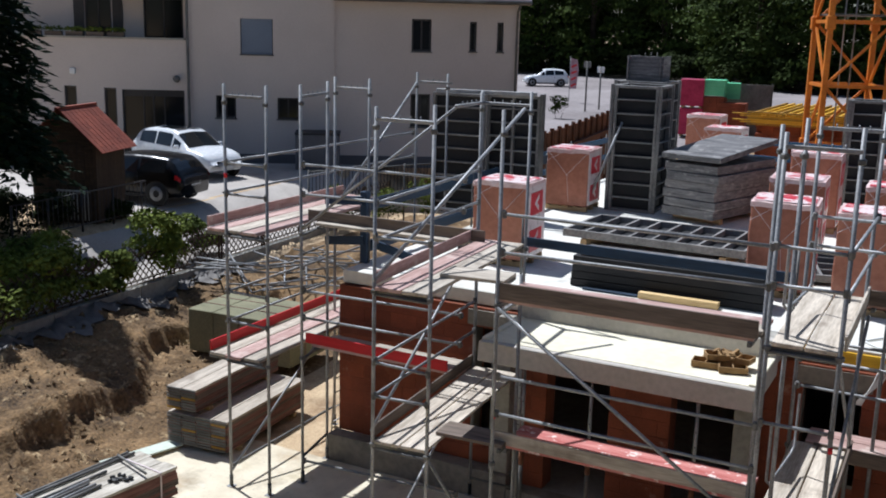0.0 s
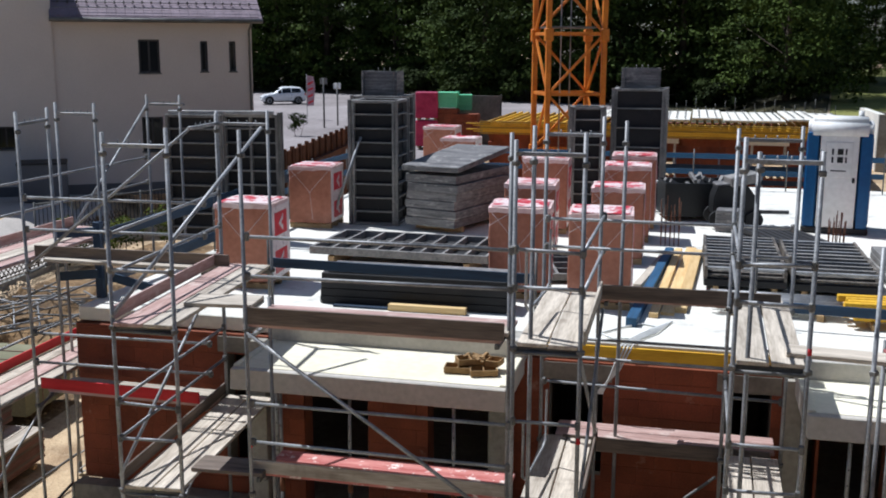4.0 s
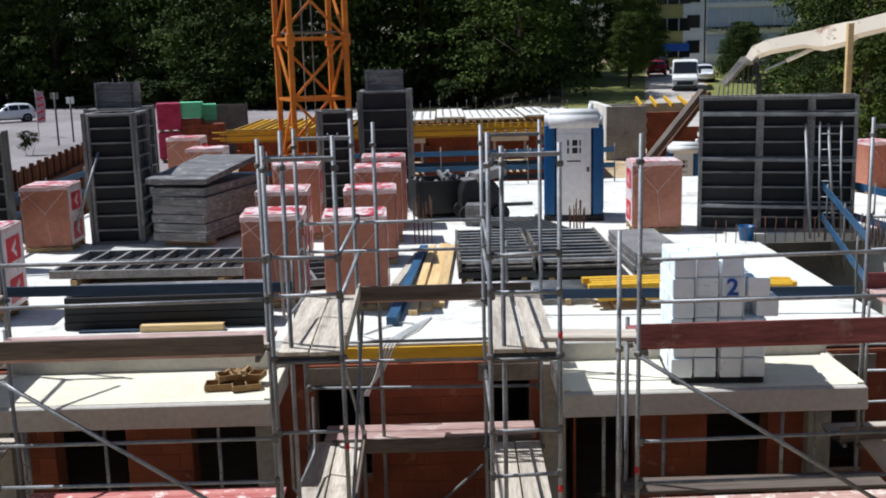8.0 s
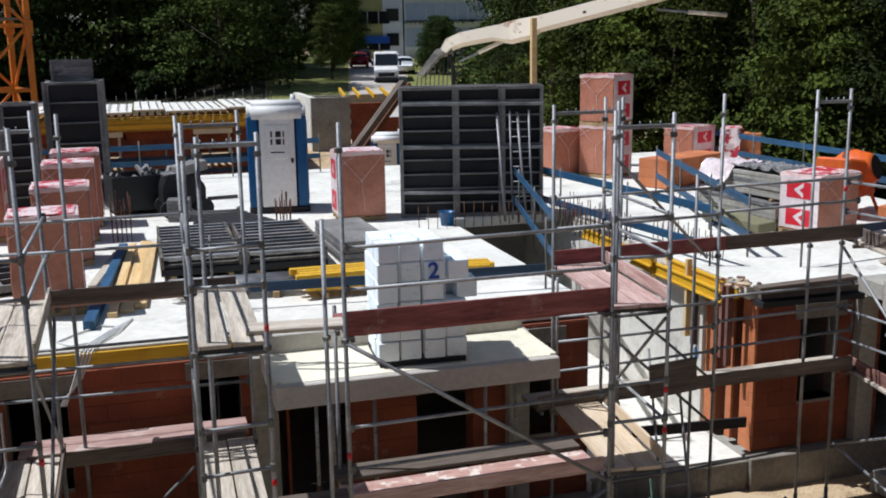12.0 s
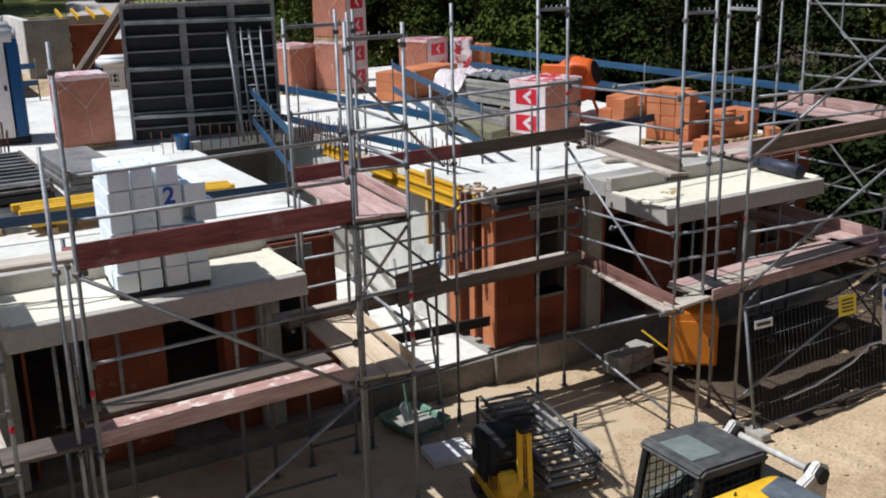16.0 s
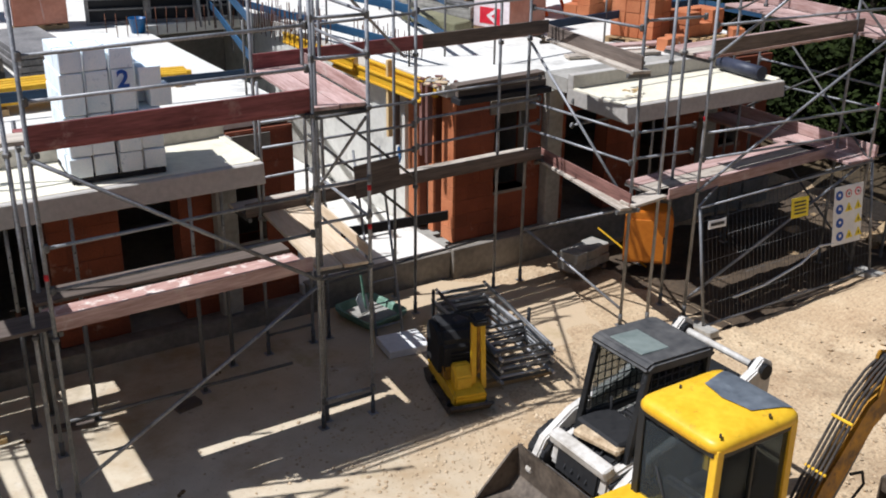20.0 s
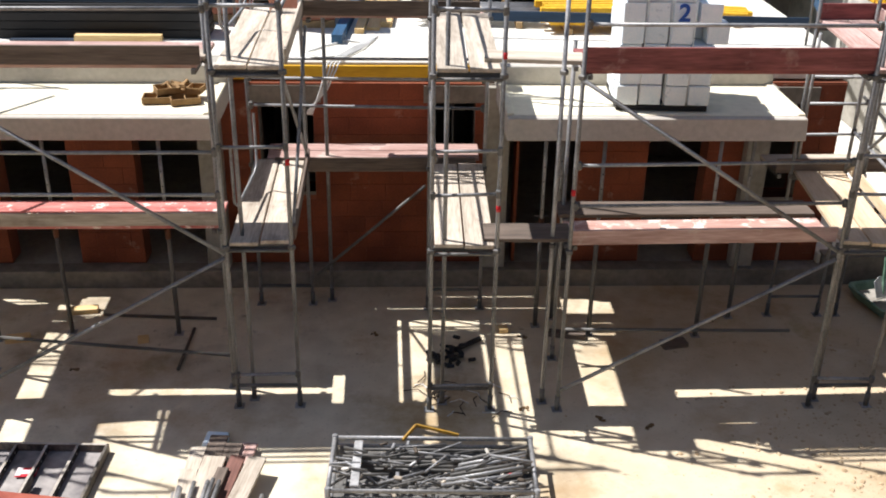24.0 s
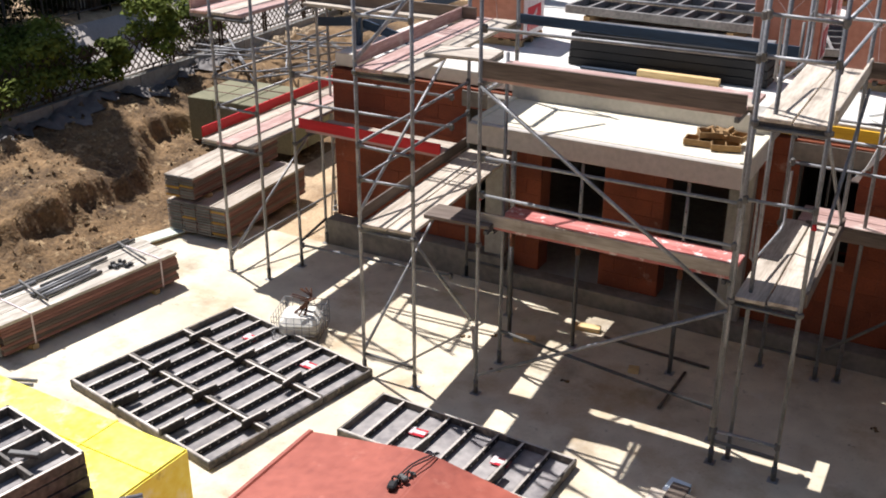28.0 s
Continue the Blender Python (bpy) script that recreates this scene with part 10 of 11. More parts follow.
    for s in (-1, 1):
        patch("side_window", -0.74, -0.34, 4.12, 4.92, CARGLASS, s)
        patch("side_window", -0.3, 0.08, 4.12, 4.92, CARGLASS, s)
        patch("quarter_window", 0.12, 0.3, 4.12, 4.75, CARGLASS, s)
        patch("windscreen", 0.17, 0.47, 5.25, 7.0, CARGLASS, s)
        patch("rear_window", -0.92, -0.79, 5.25, 7.0, CARGLASS, s)
        if glassroof:
            patch("roof_glass", -0.45, 0.08, 6.12, 7.0, CARGLASS, s)
        patch("headlamp", 0.8, 0.94, 3.5, 4.4, LAMP_W, s)
        patch("tail_lamp", -0.985, -0.9, 3.3, 3.98, LAMP_R, s)
        patch("door_seam", -0.32, -0.31, 1.6, 4.1, BLACKP, s, 0.004)
        patch("sill", -0.5, 0.5, 1.05, 1.5, BLACKP, s, 0.01)
        box("mirror", c, paint, (0.13, 0.2, 0.13), (0.3 * a, s * (hw_ + 0.06), 0.66 * H), bev=0.04)
        for cx in (0.66, -0.62):
            lathe("wheel_arch", c, BLACKP, ((0.36, -0.03), (0.38, -0.02), (0.38, 0.02), (0.36, 0.03)), (cx * a, s * (hw_ * 0.965), 0.34), rx=90, n=20)
            wh = lathe("wheel", c, DARK, ((0.22, -0.1), (0.31, -0.1), (0.325, -0.07), (0.325, 0.07), (0.31, 0.1), (0.22, 0.1)), (cx * a, s * (hw_ - 0.075), 0.325), rx=90, n=20)
            lathe("rim", wh, STEEL, ((0.05, -0.09), (0.215, -0.105), (0.215, 0.105), (0.05, 0.09)), (cx * a, s * (hw_ - 0.07), 0.325), rx=90, n=14)
    box("grille", c, BLACKP, (0.03, 0.8, 0.12), (a * 0.985, 0, 0.36 * H), bev=0.01)
    for u, z in ((1.0, 0.26), (-0.985, 0.42)):
        box("number_plate", c, PLATE, (0.02, 0.5, 0.11), (a * u + (0.012 if u > 0 else -0.02), 0, z * H), bev=0.004)
    return c


car("hatchback", (-22.25, 22.6, 2.03), 190, 4.2, 1.75, 1.41, BLACKCAR, "glossy black hatchback parked on the asphalt yard")
car("people_carrier", (-24.5, 27.4, 2.03), -10, 4.2, 1.78, 1.58, SILVER, "silver-white people carrier with a dark glass roof", glassroof=True)
car("compact_car", (-34.6, 84.6, level(-34.6, 84.6) + 0.1), 212, 3.9, 1.7, 1.5, SILVER, "silver compact car parked before the wood")
car("red_car", (21.5, 100, level(21.5, 100) + 0.06), 80, 4.1, 1.7, 1.42, REDCAR, "small red car parked on the far street")
car("saloon_car", (23.9, 92, level(23.9, 92) + 0.06), 80, 4.3, 1.75, 1.45, SILVER, "pale car parked on the far street")
car("saloon_car", (24.0, 110, level(24, 110) + 0.06), 80, 4.3, 1.75, 1.45, BLACKCAR, "dark car parked on the far street")

van = thing("van", (20.85, 86, level(20.75, 86) - 0.3), -103, "white panel van facing the site on the far street", "van")
prism("body", van, WHITE, ((-2.7, 0.4), (-2.7, 2.55), (-2.5, 2.65), (0.9, 2.65), (1.3, 2.55), (1.95, 1.55), (2.7, 1.2), (2.8, 0.4)), 2.0, bev=0.08)
raw("windscreen", [(1.36, -0.88, 2.5), (1.36, 0.88, 2.5), (2.0, 0.92, 1.6), (2.0, -0.92, 1.6)], [(0, 1, 2, 3)], CARGLASS, van)
box("grille", van, BLACKP, (0.05, 1.3, 0.3), (2.8, 0, 0.85))
for s in (-1, 1):
    box("headlamp", van, LAMP_W, (0.1, 0.35, 0.25), (2.74, s * 0.78, 1.0))
    box("mirror", van, BLACKP, (0.15, 0.2, 0.4), (1.75, s * 1.15, 1.75))
    for cx in (-1.7, 1.8):
        lathe("wheel", van, DARK, ((0.2, -0.12), (0.34, -0.1), (0.34, 0.1), (0.2, 0.12)), (cx, s * 0.9, 0.34), rx=90)
box("bumper", van, BLACKP, (0.14, 1.9, 0.28), (2.82, 0, 0.5), bev=0.05)

for x, y in ((19.7, 110.0), (21.8, 113.0)):
    la = thing("street_lamp", (x, y, level(x, y)), label="slim grey street lamp with a flat head", category="street lamp", group="street lamps")
    tube("pole", la, STEEL, (0, 0, 0), (0, 0, 6.2), 0.08, r2=0.05)
    box("lamp_head", la, STEEL, (0.9, 0.3, 0.14), (0.3, 0, 6.25), bev=0.04)

bi = thing("bin_store", (-21.6, 31.2, 2.03), 32, "dark grey bin enclosure at the foot of the house", "bin")
box("body", bi, STUCCO_D, (1.6, 0.8, 1.3), (0, 0, 0.65), bev=0.02)
box("lid", bi, BLACKP, (1.66, 0.86, 0.06), (0, 0, 1.33), bev=0.02, rx=4)

# ---- neighbouring house ----
house = thing("house", (-26.5, 29.8, 2.0), 32.5, "pale stuccoed house with a dark tiled roof and grey base", "house")


def holed(name, u0, u1, z0, z1, holes, v0=0.0, thick=0.3, material=STUCCO):
    """Wall pieces round its openings."""
    us = sorted({u0, u1, *[h[0] for h in holes], *[h[1] for h in holes]})
    for a, b in zip(us, us[1:]):
        mid = (a + b) / 2
        z = z0
        for h in sorted((h for h in holes if h[0] < mid < h[1]), key=lambda h: h[2]):
            if h[2] > z + 0.01:
                span(name, house, material, (a, v0, z), (b, v0 + thick, h[2]))
            z = h[3]
        span(name, house, material, (a, v0, z), (b, v0 + thick, z1))


def house_window(u0, u1, z0, z1, v0=0.0, shutter=False, mull=1, sill=True):
    w_ = thing_part("window", u0, v0, z0)
    fw = 0.07
    for lo, hi in (((u0, z0), (u0 + fw, z1)), ((u1 - fw, z0), (u1, z1)), ((u0 + fw, z0), (u1 - fw, z0 + fw)), ((u0 + fw, z1 - fw), (u1 - fw, z1))):
        span("frame", w_, WINFRAME, (lo[0], v0 + 0.12, lo[1]), (hi[0], v0 + 0.2, hi[1]))
    span("pane", w_, PANE, (u0 + 0.02, v0 + 0.155, z0 + 0.02), (u1 - 0.02, v0 + 0.175, z1 - 0.02))
    for k in range(mull):
        m = u0 + (u1 - u0) * (k + 1) / (mull + 1)
        span("mullion", w_, WINFRAME, (m - 0.03, v0 + 0.115, z0 + fw), (m + 0.03, v0 + 0.19, z1 - fw))
    if sill:
        span("sill", w_, STEEL_D, (u0 - 0.04, v0 - 0.05, z0 - 0.05), (u1 + 0.04, v0 + 0.12, z0))
    if shutter:
        n = int((z1 - z0) / 0.055)
        for k in range(n):
            z = z0 + k * (z1 - z0) / n
            span("shutter_slat", w_, SHUTTER, (u0 + 0.03, v0 + 0.05, z), (u1 - 0.03, v0 + 0.075, z + 0.048))


def thing_part(name, u, v, z):
    """An empty node of the house that holds one window's pieces."""
    return span(name, house, WINFRAME, (u + 0.03, v + 0.2, z + 0.03), (u + 0.05, v + 0.22, z + 0.05))


# heights are above the yard at 2.0
main = [(1.95, 3.15, 4.1, 5.4), (1.0, 1.75, 1.7, 2.55), (3.3, 4.1, 1.7, 2.5), (8.35, 9.1, 1.5, 2.75), (8.35, 9.1, 4.35, 5.55), (10.55, 10.82, 4.4, 5.5), (11.6, 11.85, 4.4, 5.5), (10.6, 11.2, 1.9, 2.6)]
holed("wall", 0.0, 4.55, 0.35, 9.2, [h for h in main if h[1] < 4.6])
holed("wall", 5.45, 12.45, 0.35, 6.25, [h for h in main if h[0] > 5.4])
span("pilaster", house, STUCCO, (4.55, -0.06, 0.35), (5.45, 0.3, 9.2))
span("base", house, STUCCO_D, (0.0, -0.03, -0.1), (12.47, 0.31, 0.35))
span("side_wall", house, STUCCO, (12.15, 0.3, -0.1), (12.45, 9.0, 6.25))
span("wall", house, STUCCO, (5.15, 0.3, 6.25), (5.45, 9.0, 9.2))
span("inner_wall", house, INNER, (0.3, 1.4, 0), (12.1, 1.6, 6.2))
for i, h in enumerate(main):
    house_window(*h, shutter=i == 0, mull=0 if i in (5, 6) else 1)
# dark tiled roof over the lower wing, with snow guards and a gutter
roofs = prism("roof", house, TILE, ((-0.5, 6.2), (-0.5, 6.32), (4.6, 9.3), (9.6, 6.3), (9.6, 6.2)), 7.4, (9.1, 0, 0), rz=90, bev=0.0)
for r_ in range(12):
    for k in range(23):
        v_, z_ = -0.45 + r_ * 0.35, 6.345 + r_ * 0.204
        box("roof_tile", roofs, TILE, (0.31, 0.4, 0.03), (5.6 + k * 0.315, v_ + 0.18, z_ + 0.115), rx=30.2, bev=0.008)
for k in range(22):
    box("snow_guard", roofs, STEEL_D, (0.06, 0.03, 0.12), (5.7 + k * 0.32, 0.2, 6.86), rx=30)
for r_ in range(2):
    tube("snow_guard_rail", roofs, STEEL_D, (5.5, -0.2 + r_ * 0.35, 6.65 + r_ * 0.2), (12.75, -0.2 + r_ * 0.35, 6.65 + r_ * 0.2), 0.016, n=6)
tube("gutter", house, STEEL_D, (5.4, -0.56, 6.22), (12.8, -0.56, 6.22), 0.07)
span("soffit", house, PLANK_D, (5.45, -0.5, 6.15), (12.8, 0.0, 6.2))
pipe("downpipe", house, STEEL_D, ((12.4, -0.55, 6.2), (12.35, -0.1, 5.9), (12.35, -0.1, 0.1)), 0.045)
pipe("downpipe", house, STEEL_D, ((0.02, -0.12, 9.0), (0.02, -0.12, 0.1)), 0.05)
# terrace wing with a shop opening
wing = [(-2.45, -0.15, 0.05, 2.7), (-3.1, -2.65, 0.9, 2.75), (-4.55, -4.1, 1.5, 2.8), (-6.6, -6.0, 0.9, 2.75)]
holed("wing_wall", -9.0, -0.02, -0.1, 4.55, wing, v0=-0.05)
span("terrace_coping", house, CONCRETE_D, (-9.0, -0.12, 4.55), (-0.1, 0.3, 4.62))
span("terrace_floor", house, CONCRETE_D, (-9.0, 0.25, 3.6), (0.0, 2.4, 3.7))
upper = [(-1.9, -0.4, 3.75, 6.1), (-4.1, -3.1, 4.6, 6.1)]
holed("upper_wall", -9.0, 0.0, 3.7, 9.0, upper, v0=1.6)
span("inner_wall", house, INNER, (-8.8, 2.6, 0), (0.0, 2.8, 9))
house_window(*wing[0], v0=-0.05, mull=2, sill=False)
for h in wing[1:]:
    house_window(*h, v0=-0.05, mull=0)
house_window(*upper[0], v0=1.6, mull=1)
house_window(*upper[1], v0=1.6, mull=1)
for u in (-4.5, -3.05):
    span("shutter", house, WINFRAME, (u, 1.55, 4.6), (u + 0.38, 1.6, 6.1))
shop = span("shop_front", house, PANE, (-2.45, 0.12, 0.05), (-0.15, 0.14, 2.7))
for u in (-2.45, -1.35, -0.22):
    span("shop_post", house, WINFRAME, (u, 0.06, 0.05), (u + 0.07, 0.18, 2.7))
span("shop_lintel", house, WINFRAME, (-2.38, 0.05, 2.45), (-0.22, 0.19, 2.7))
span("awning_beam", house, PLANK_D, (-3.4, -0.2, 6.45), (0.0, 1.6, 6.6))
lathe("wall_lamp", house, STEEL_D, ((0.05, 0), (0.14, 0.1), (0.14, 0.2), (0.03, 0.26)), (-0.4, -0.2, 3.0))
box("alarm_box", house, WHITE, (0.2, 0.1, 0.22), (-4.2, -0.1, 3.35))
for k in range(5):
    u = -5.6 + k * 0.75
    pl = thing("planter", (-26.5 + u * 0.843 - 0.05 * 0.537, 29.8 + u * 0.537 + 0.05 * 0.843, 6.62), 32.5, "flower box with green plants on the terrace wall", "planter", "terrace planters")
    box("trough", pl, PLANK_D, (0.62, 0.18, 0.16), (0, 0, 0.08))
    v, f = leaves([(dx, 0, 0.22) for dx in (-0.2, 0, 0.2)], [0.16] * 3, 60, 0.05, 300 + k)
    raw("foliage", v, f, LEAF, pl)

# ---- sheet wall, yard things ----
sw = thing("retaining_wall", (-13, 35, 1.0), label="brown timber retaining wall with upright posts", category="wall", kind="structure", world_axes=True)
A, B = Vector((-12.3, 29.5, 0)), Vector((-14.4, 46.0, 0))
nb = 34
for k in range(nb):
    p, q = A.lerp(B, k / nb), A.lerp(B, (k + 0.96) / nb)
    beam("sheet", sw, SHEETPILE, p + Vector((0.05 * (k % 2), 0, 2.05)), q + Vector((0.05 * (k % 2), 0, 2.05)), 0.06, 3.9)
    if k % 2 == 0:
        beam("post", sw, SHEETPILE, p + Vector((0.1, 0, 0)), p + Vector((0.1, 0, 4.12)), 0.12, 0.12)
beam("waler", sw, SHEETPILE, A + Vector((0.18, 0, 3.3)), B + Vector((0.18, 0, 3.3)), 0.14, 0.2)

for x, y, z in ((-13.5, 53.3, 2.05),):
    for lay in range(2):
        ip = thing("wrapped_pallet", (x, y, z + lay * 1.48), 8, "pallet of boards wrapped in magenta-red film", "pallet", "wrapped pallets")
        box("load", ip, FILM_M, (1.2, 1.0, 1.36), (0, 0, 0.78), bev=0.04)
        for k in range(3):
            box("bearer", ip, PALLET, (0.12, 1.0, 0.1), (-0.45 + k * 0.45, 0, 0.05))
        box("strap", ip, WHITE, (1.22, 0.04, 1.38), (0, -0.2, 0.78), bev=0.0)
for k, (x, y, z, s) in enumerate(((-12.45, 53.5, 4.18, 1.0), (-11.75, 54.3, 4.02, 0.75))):
    gb = thing("foam_board_stack", (x, y, z), 5 + 9 * k, "stack of mint green foam boards on wrapped pallets", "boards")
    for j in range(6):
        box("board", gb, GREENB, (1.1 * s, 0.9, 0.13), (0.02 * (j % 2), 0, 0.07 + j * 0.135), bev=0.01)
for x, y, z, h in ((-12.4, 53.5, 2.05, 2.12), (-11.3, 53.4, 2.05, 1.9)):
    ob_ = thing("block_pallet", (x, y, z), 4, "pallet of orange clay blocks in the yard", "pallet")
    box("bearer", ob_, PALLET, (1.1, 1.0, 0.12), (0, 0, 0.06))
    n = round((h - 0.12) / 0.25)
    for j in range(n):
        for i in range(3):
            box("block", ob_, BRICK, (0.36, 1.0, 0.235), (-0.37 + 0.37 * i, 0, 0.24 + j * 0.245), bev=0.01)
gp = thing("grey_panel", (-11.0, 55.2, 2.05), 6, "grey sheet panel standing behind the pallets", "panel")
box("sheet", gp, TARP, (2.2, 0.06, 2.7), (0, 0, 1.35))
for s in (-1, 1):
    box("post", gp, STEEL_D, (0.08, 0.1, 2.75), (s * 1.1, 0, 1.37))
fl = thing("banner_flag", (-26.9, 70.4, level(-26.9, 70.4) + 0.05), 10, "white and red beach banner on a slim pole", "banner")
tube("pole", fl, STEEL, (0, 0, 0), (0, 0, 3.3), 0.025)
prism("cloth", fl, BANNER, ((0.02, 1.0), (0.5, 1.05), (0.62, 2.4), (0.5, 3.1), (0.02, 3.2)), 0.02, bev=0.0)
for k in range(4):
    box("stripe", fl, FILM_R, (0.42, 0.03, 0.14), (0.28, 0, 1.3 + k * 0.45), ry=-25, bev=0.0)
for x, y, h in ((-23.3, 64.1, 3.3), (-23.1, 66.2, 2.9)):
    po = thing("sign_post", (x, y, level(x, y) + 0.05), label="dark slim post with a small board in the yard", category="post")
    tube("pole", po, STEEL_D, (0, 0, 0), (0, 0, h), 0.06)
    box("board", po, WHITE if h < 3.2 else STEEL_D, (0.5, 0.04, 0.4), (0, 0, h - 0.2))

# ---- crane mast ----
cm = thing("crane_mast", (-4.75, 42.0, 0.2), 22, "orange lattice mast of a tower crane", "crane")
hw = 1.12
box("base_plate", cm, CONCRETE_D, (4.2, 4.2, 0.5), (0, 0, 0.25), bev=0.05)
cor = [(-hw, -hw), (hw, -hw), (hw, hw), (-hw, hw)]
for x, y in cor:
    box("leg", cm, CRANE, (0.2, 0.2, 19.0), (x, y, 10.0), bev=0.02)
    for z in (2.9, 7.6, 12.3):
        box("joint", cm, CRANE, (0.32, 0.32, 0.5), (x, y, z), bev=0.03)
for lev in range(8):
    z0 = 0.6 + lev * 2.35
    for i in range(4):
        a, b = cor[i], cor[(i + 1) % 4]
        beam("cross_bar", cm, CRANE, (*a, z0), (*b, z0), 0.1, 0.12)
        if (lev + i) % 2:
            a, b = b, a
        beam("diagonal", cm, CRANE, (*a, z0), (*b, z0 + 2.35), 0.09, 0.1)
box("platform", cm, STEEL_D, (2.1, 2.1, 0.06), (0, 0, 7.9))
for i in range(2):
    tube("ladder_stile", cm, STEEL, (-0.2 + 0.4 * i, 0.5, 0.6), (-0.2 + 0.4 * i, 0.5, 18), 0.03, n=6)

# ---- second shell behind ----
sb = thing("rear_shell", (0, 46, 0), label="unfinished clay block shell with yellow formwork girders behind", category="building", kind="structure", world_axes=True)
op = [(-1.2, -0.4), (2.6, 4.0), (5.2, 5.6)]
cx = -8.4
rows = 11
for j in range(rows):
    x = -8.4 + (0.25 if j % 2 else 0)
    while x < 6.3:
        if not any(a < x + 0.25 < b for a, b in op) or j < 4 or j > 9:
            box("brick", sb, BRICK, (0.488, 0.36, 0.243), (x + 0.25, 44.2, 1.15 + j * 0.25), bev=0.0)
        x += 0.5
for a, b in ((-8.4, -1.3), (-0.3, 2.5), (4.1, 5.2), (5.6, 6.4)):
    span("wall_core", sb, MORTAR, (a, 44.28, 0.0), (b, 44.36, 3.7))
span("back_wall", sb, MORTAR, (-8.4, 52, 0), (6.4, 52.3, 3.7))
span("side_wall", sb, BRICK, (6.1, 44.4, 0), (6.4, 52, 3.7))
span("side_wall", sb, BRICK, (-8.4, 44.4, 0), (-8.1, 52, 3.7))
span("floor_slab", sb, CONCRETE_D, (-9, 43.4, 0.6), (6.8, 52.4, 1.02))
for a, b in op[:2]:
    for p in (a, b - 0.1):
        span("window_post", sb, WHITE_D, (p, 44.0, 2.15), (p + 0.1, 44.12, 3.4))
    span("lintel", sb, WHITE, (a - 0.1, 43.98, 3.4), (b + 0.1, 44.2, 3.6))
for k in range(7):
    beam("girder", sb, YELLOW if k % 3 else YELLOW_D, (-8.6 - 0.3 * (k % 3), 43.3 - 0.02 * k, 3.7 + 0.085 * k), (6.3 + 0.25 * (k % 3), 43.3 - 0.02 * k, 3.7 + 0.085 * k), 0.1, 0.05)
for k in range(4):
    beam("girder", sb, YELLOW, (-8.6 - 0.3 * (k % 2), 43.9 + k * 0.9, 3.8 + 0.04 * k), (6.3 + 0.2 * (k % 3), 43.9 + k * 0.9, 3.8 + 0.04 * k), 0.1, 0.2)
for k in range(46):
    x = -8.5 + k * 0.33
    beam("cross_girder", sb, YELLOW if k % 3 else YELLOW_D, (x, 43.6, 4.06), (x + 0.05, 51.5, 4.06), 0.09, 0.18)
for k in range(9):
    x0 = -4.9 + k * 1.28
    z0 = 4.32 + (0.08 if k % 3 == 1 else 0)
    pn = box("precast_panel", sb, CONCRETE, (1.2, 6.0, 0.09), (x0 + 0.6, 47.6, z0), rz=rw.uniform(-1, 1), bev=0.01)
    for q in range(3):
        beam("lattice_bar", pn, STEEL_D, (x0 + 0.25 + q * 0.35, 44.7, z0 + 0.12), (x0 + 0.25 + q * 0.35, 50.5, z0 + 0.12), 0.03, 0.03)
for k in range(26):
    x = -4.6 + k * 0.45
    tube("rebar", sb, STEEL_D, (x, 50.9, 4.3), (x, 50.9, 4.6 + 0.13 * (k * 5 % 4)), 0.014, n=6)
beam("edge_rail", sb, BLUE_D, (-2.2, 42.9, 2.55), (6.6, 42.9, 2.55), 0.05, 0.24)
beam("edge_rail", sb, BLUE_D, (-2.2, 42.9, 2.0), (6.6, 42.9, 2.0), 0.05, 0.2)
for k in range(6):
    tube("edge_post", sb, STEEL, (-2.1 + k * 1.72, 42.95, 0.2), (-2.1 + k * 1.72, 42.95, 2.9), 0.03)

sc_ = thing("rear_stair_core", (10.5, 50, 0), label="pale concrete core with clay blocks and yellow girders behind", category="building", kind="structure", world_axes=True)
span("wall", sc_, CONCRETE_D, (8.4, 49.8, 0), (10.3, 50.1, 4.4))
span("wall", sc_, CONCRETE, (8.4, 50.1, 0), (8.7, 55.5, 4.4))
span("wall", sc_, CONCRETE_D, (8.7, 55.2, 0), (13.6, 55.5, 4.2))
for j in range(13):
    for i in range(7):
        if i + j * 0.45 < 8.5:
            box("brick", sc_, BRICK, (0.488, 0.36, 0.243), (10.55 + i * 0.5 + (0.12 if j % 2 else 0), 50.0, 0.95 + j * 0.25), bev=0.0)
for k in range(5):
    beam("girder", sc_, YELLOW, (10.2 + k * 0.75, 50.4, 4.35), (10.9 + k * 0.75, 55.4, 4.5), 0.1, 0.2)
beam("raker", sc_, PLANK_D, (9.3, 46.5, 1.6), (12.6, 48.2, 5.1), 0.35, 0.28)
beam("raker", sc_, SHEETPILE, (9.9, 46.9, 1.6), (13.0, 48.6, 5.0), 0.2, 0.2)

# ---- concrete pump boom ----
bo = thing("pump_boom", (10, 31, 3.0), label="pale rust-stained folding boom of a concrete pump", category="boom", world_axes=True)


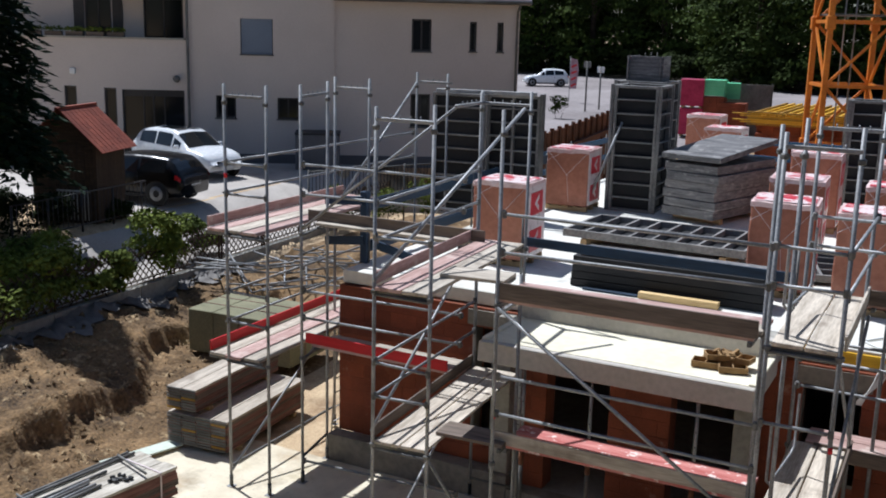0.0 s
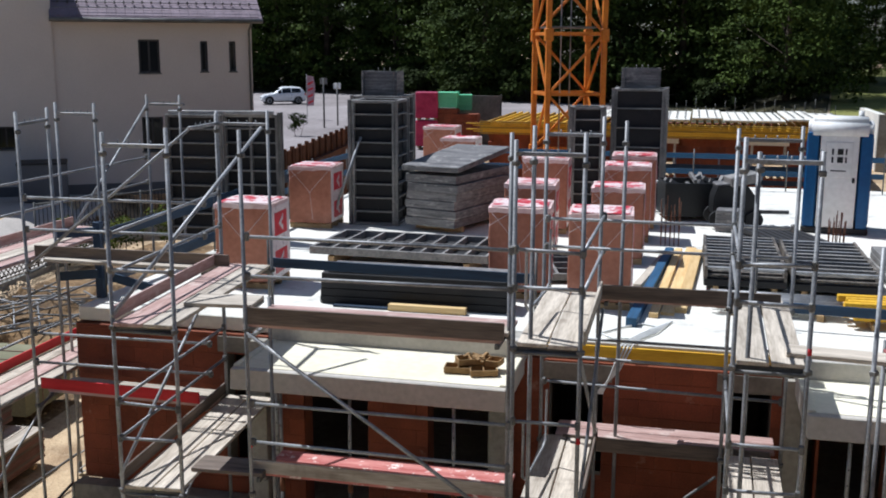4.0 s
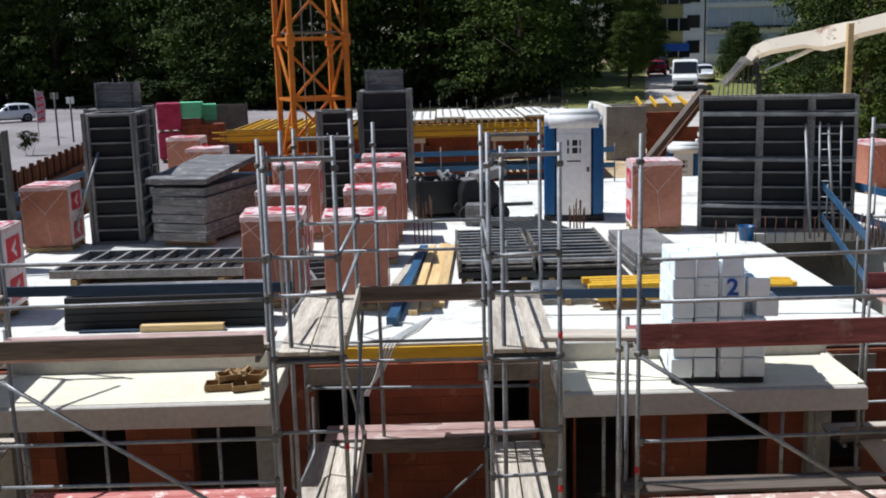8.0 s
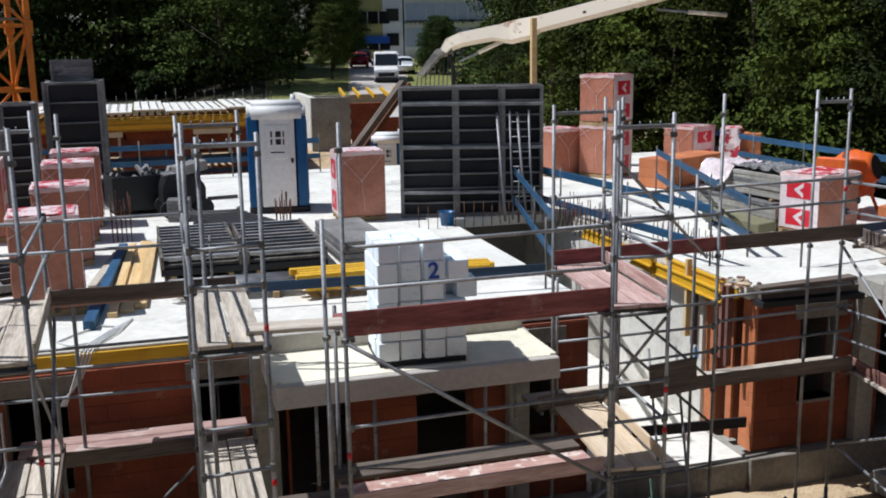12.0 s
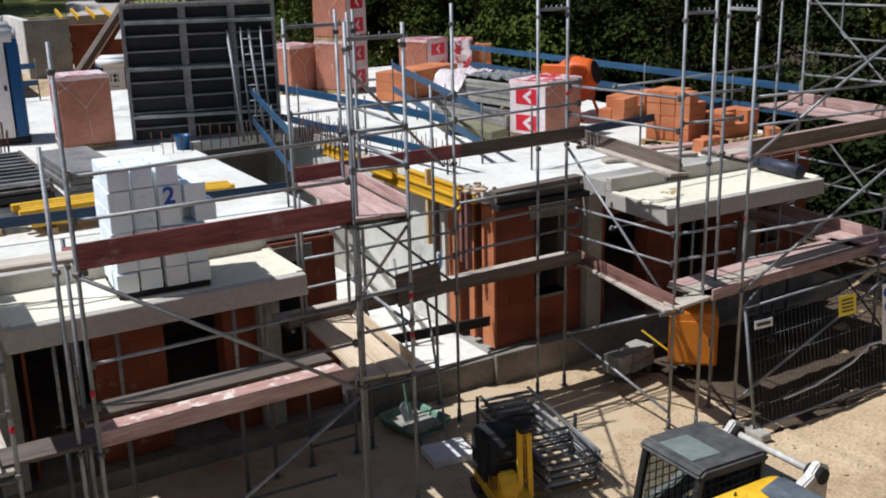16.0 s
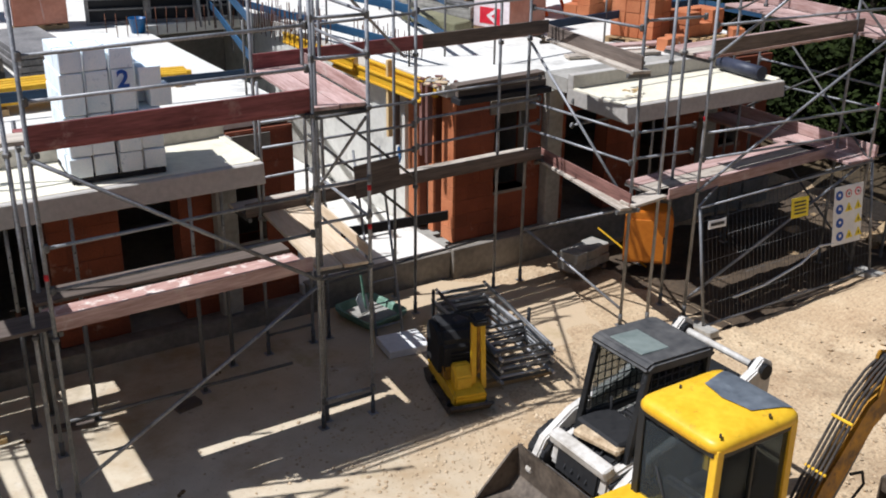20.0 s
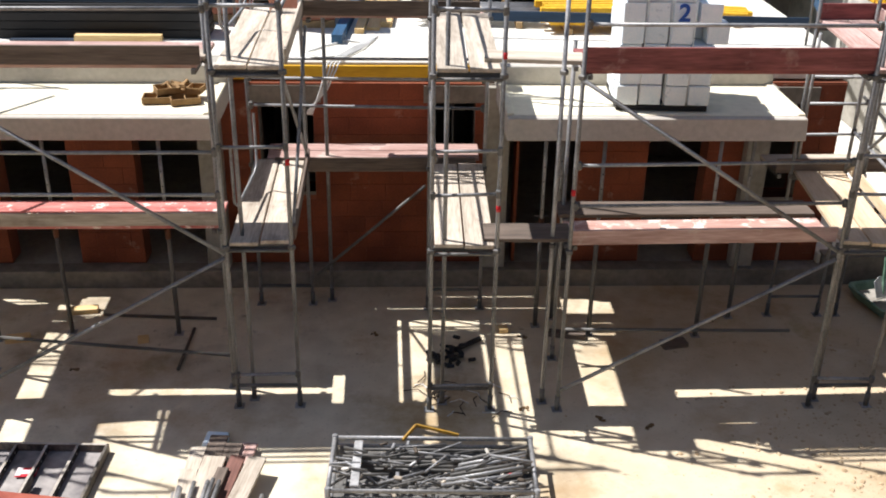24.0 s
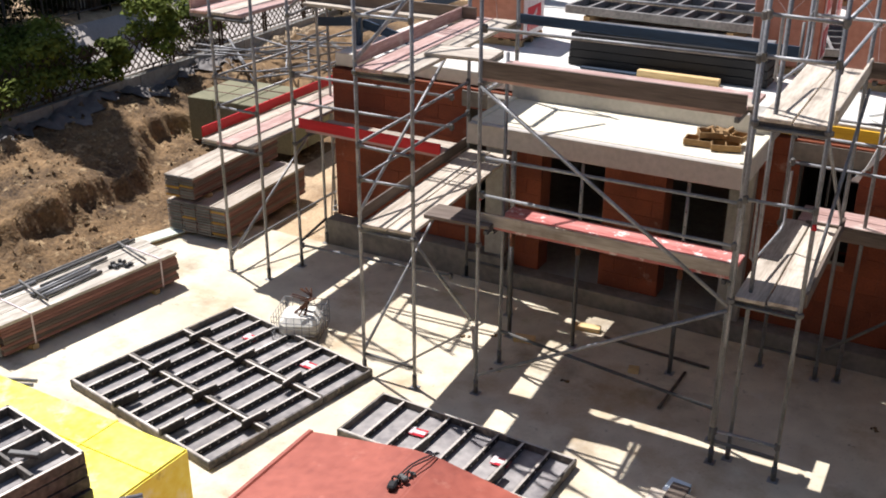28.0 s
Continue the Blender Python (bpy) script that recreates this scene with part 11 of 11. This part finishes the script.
def boom(rows, name="arm", half=0.17, paint=None):
    """A box girder through (centre, height) rows, canted a little about its own length."""
    vs, fs = [], []
    for k, (p, hgt) in enumerate(rows):
        p = Vector(p)
        d = (Vector(rows[min(k + 1, len(rows) - 1)][0]) - Vector(rows[max(k - 1, 0)][0])).normalized()
        side = Vector((d.y, -d.x, 0)).normalized()
        upv = side.cross(d)
        c, q = math.cos(radians(22)), math.sin(radians(22))
        side, upv = side * c + upv * q, upv * c - side * q
        vs += [tuple(p + side * a * half + upv * b * hgt / 2) for a, b in ((-1, -1), (1, -1), (1, 1), (-1, 1))]
        if k:
            o = 4 * k - 4
            fs += [(o + j, o + (j + 1) % 4, o + 4 + (j + 1) % 4, o + 4 + j) for j in range(4)]
    n = len(vs)
    return raw(name, vs, fs + [(3, 2, 1, 0), (n - 4, n - 3, n - 2, n - 1)], paint or BOOM, bo)


boom([((9.45, 30.75, 6.75), 0.2), ((9.62, 30.7, 6.98), 0.32), ((9.95, 30.55, 7.12), 0.34), ((10.8, 30.2, 7.28), 0.36), ((11.0, 30.1, 7.28), 0.44), ((11.3, 29.95, 7.3), 0.6), ((11.8, 29.65, 7.42), 0.58), ((12.05, 29.5, 7.54), 0.4), ((14.95, 28.2, 8.3), 0.42), ((17.5, 27.0, 8.95), 0.4)])
boom([((17.5, 27.0, 8.95), 0.3), ((22.0, 25.2, 7.9), 0.24)])
boom([((8.75, 30.95, 6.05), 0.16), ((9.3, 30.85, 6.72), 0.22), ((9.7, 30.72, 6.78), 0.2)], "tip_section", 0.14, BOOMSTEEL)
for a, b in (((9.85, 30.6, 6.45), (11.1, 30.1, 7.05)), ((15.2, 28.1, 7.9), (17.0, 27.2, 7.7))):
    tube("ram", bo, STEEL, a, b, 0.035)
    tube("cylinder", bo, BOOM, Vector(a).lerp(Vector(b), 0.45), b, 0.06)
for p in ((9.7, 30.5, 6.98), (10.95, 29.96, 7.2), (11.5, 29.62, 7.28), (13.2, 28.8, 7.85)):
    lathe("pivot", bo, SHEETPILE, ((0.05, -0.03), (0.055, -0.02), (0.055, 0.02), (0.05, 0.03)), p, rx=90, rz=-25, n=10)
pipe("delivery_pipe", bo, STEEL_D, ((9.5, 31.0, 6.9), (9.9, 30.85, 7.2), (11.4, 30.2, 7.5), (14.95, 28.5, 8.45), (22.0, 25.5, 8.1)), 0.06)
pipe("rubber_hose", bo, DARK, ((9.6, 30.7, 6.7), (9.7, 30.75, 6.3), (9.78, 30.8, 6.05), (9.7, 30.85, 5.4), (9.3, 30.95, DECK + 0.06)), 0.07)
for k in range(9):
    tube("cage_bar", bo, STEEL_D, (8.55 + k * 0.14, 30.8, 5.55), (8.62 + k * 0.14, 30.85, 6.15 + 0.08 * k), 0.018, n=5)
tube("stand", bo, STEEL_D, (22.0, 25.2, 7.9), (22.0, 25.2, 1.0), 0.14)
pt = thing("timber_post", (11.75, 29.2, DECK), label="upright timber post behind the wall formwork", category="post")
box("post", pt, TIMBER, (0.16, 0.16, 4.45), (0, 0, 2.22))
box("foot", pt, PLANK_D, (0.4, 0.4, 0.05), (0, 0, 0.025))

# ---- offices at the end of the far street ----
of = thing("office_block", (34, 126, 4.5), -16, "white and blue glazed office block at the end of the street", "building")
box("wall", of, OFFICE_W, (10.5, 10, 18), (4.2, 5, 9))
for fl_ in range(6):
    z = 1.6 + fl_ * 3.0
    box("parapet_band", of, OFFICE_W, (10.6, 0.2, 0.5), (4.2, -0.1, z - 0.35))
    for k in range(8):
        w_ = box("window", of, PANE_B, (1.16, 0.14, 2.2), (-0.6 + k * 1.29 + 0.3, -0.06, z + 1.02), bev=0.0)
        box("frame", w_, OFFICE_W, (0.1, 0.22, 1.8), (-0.6 + k * 1.29 - 0.34, -0.1, z + 0.85), bev=0.0)
    if fl_ % 2:
        v, f = leaves([(-0.8 + q * 0.42, -0.35, z - 0.15) for q in range(24)], [0.35] * 24, 26, 0.12, 500 + fl_)
        raw("balcony_hedge", v, f, LEAF_D, of)
ot = thing("office_tower", (31.0, 126.8, 4.5), -16, "white stair tower of the office block", "building")
box("wall", ot, OFFICE_W, (2.5, 8, 20), (0.6, 4, 10))
for fl_ in range(6):
    box("window", ot, PANE, (1.5, 0.14, 1.5), (0.6, -0.03, 2.4 + fl_ * 3.0), bev=0.0)
oy = thing("office_annex", (25.4, 128.5, 4.5), -16, "olive-yellow office block with ribbon windows", "building")
box("wall", oy, OFFICE_Y, (8.5, 9, 17), (2.0, 4.5, 8.5))
for fl_ in range(5):
    z = 1.0 + fl_ * 3.2
    for k in range(6):
        w_ = box("window", oy, PANE, (1.3, 0.14, 1.5), (-1.5 + k * 1.38, -0.03, z + 0.9), bev=0.0)
        box("frame", w_, OFFICE_W, (0.07, 0.2, 1.5), (-1.5 + k * 1.38 - 0.69, -0.06, z + 0.9), bev=0.0)
box("fascia_band", of, SIGNB, (6.0, 0.16, 0.9), (3.0, -0.26, 2.4), bev=0.0)
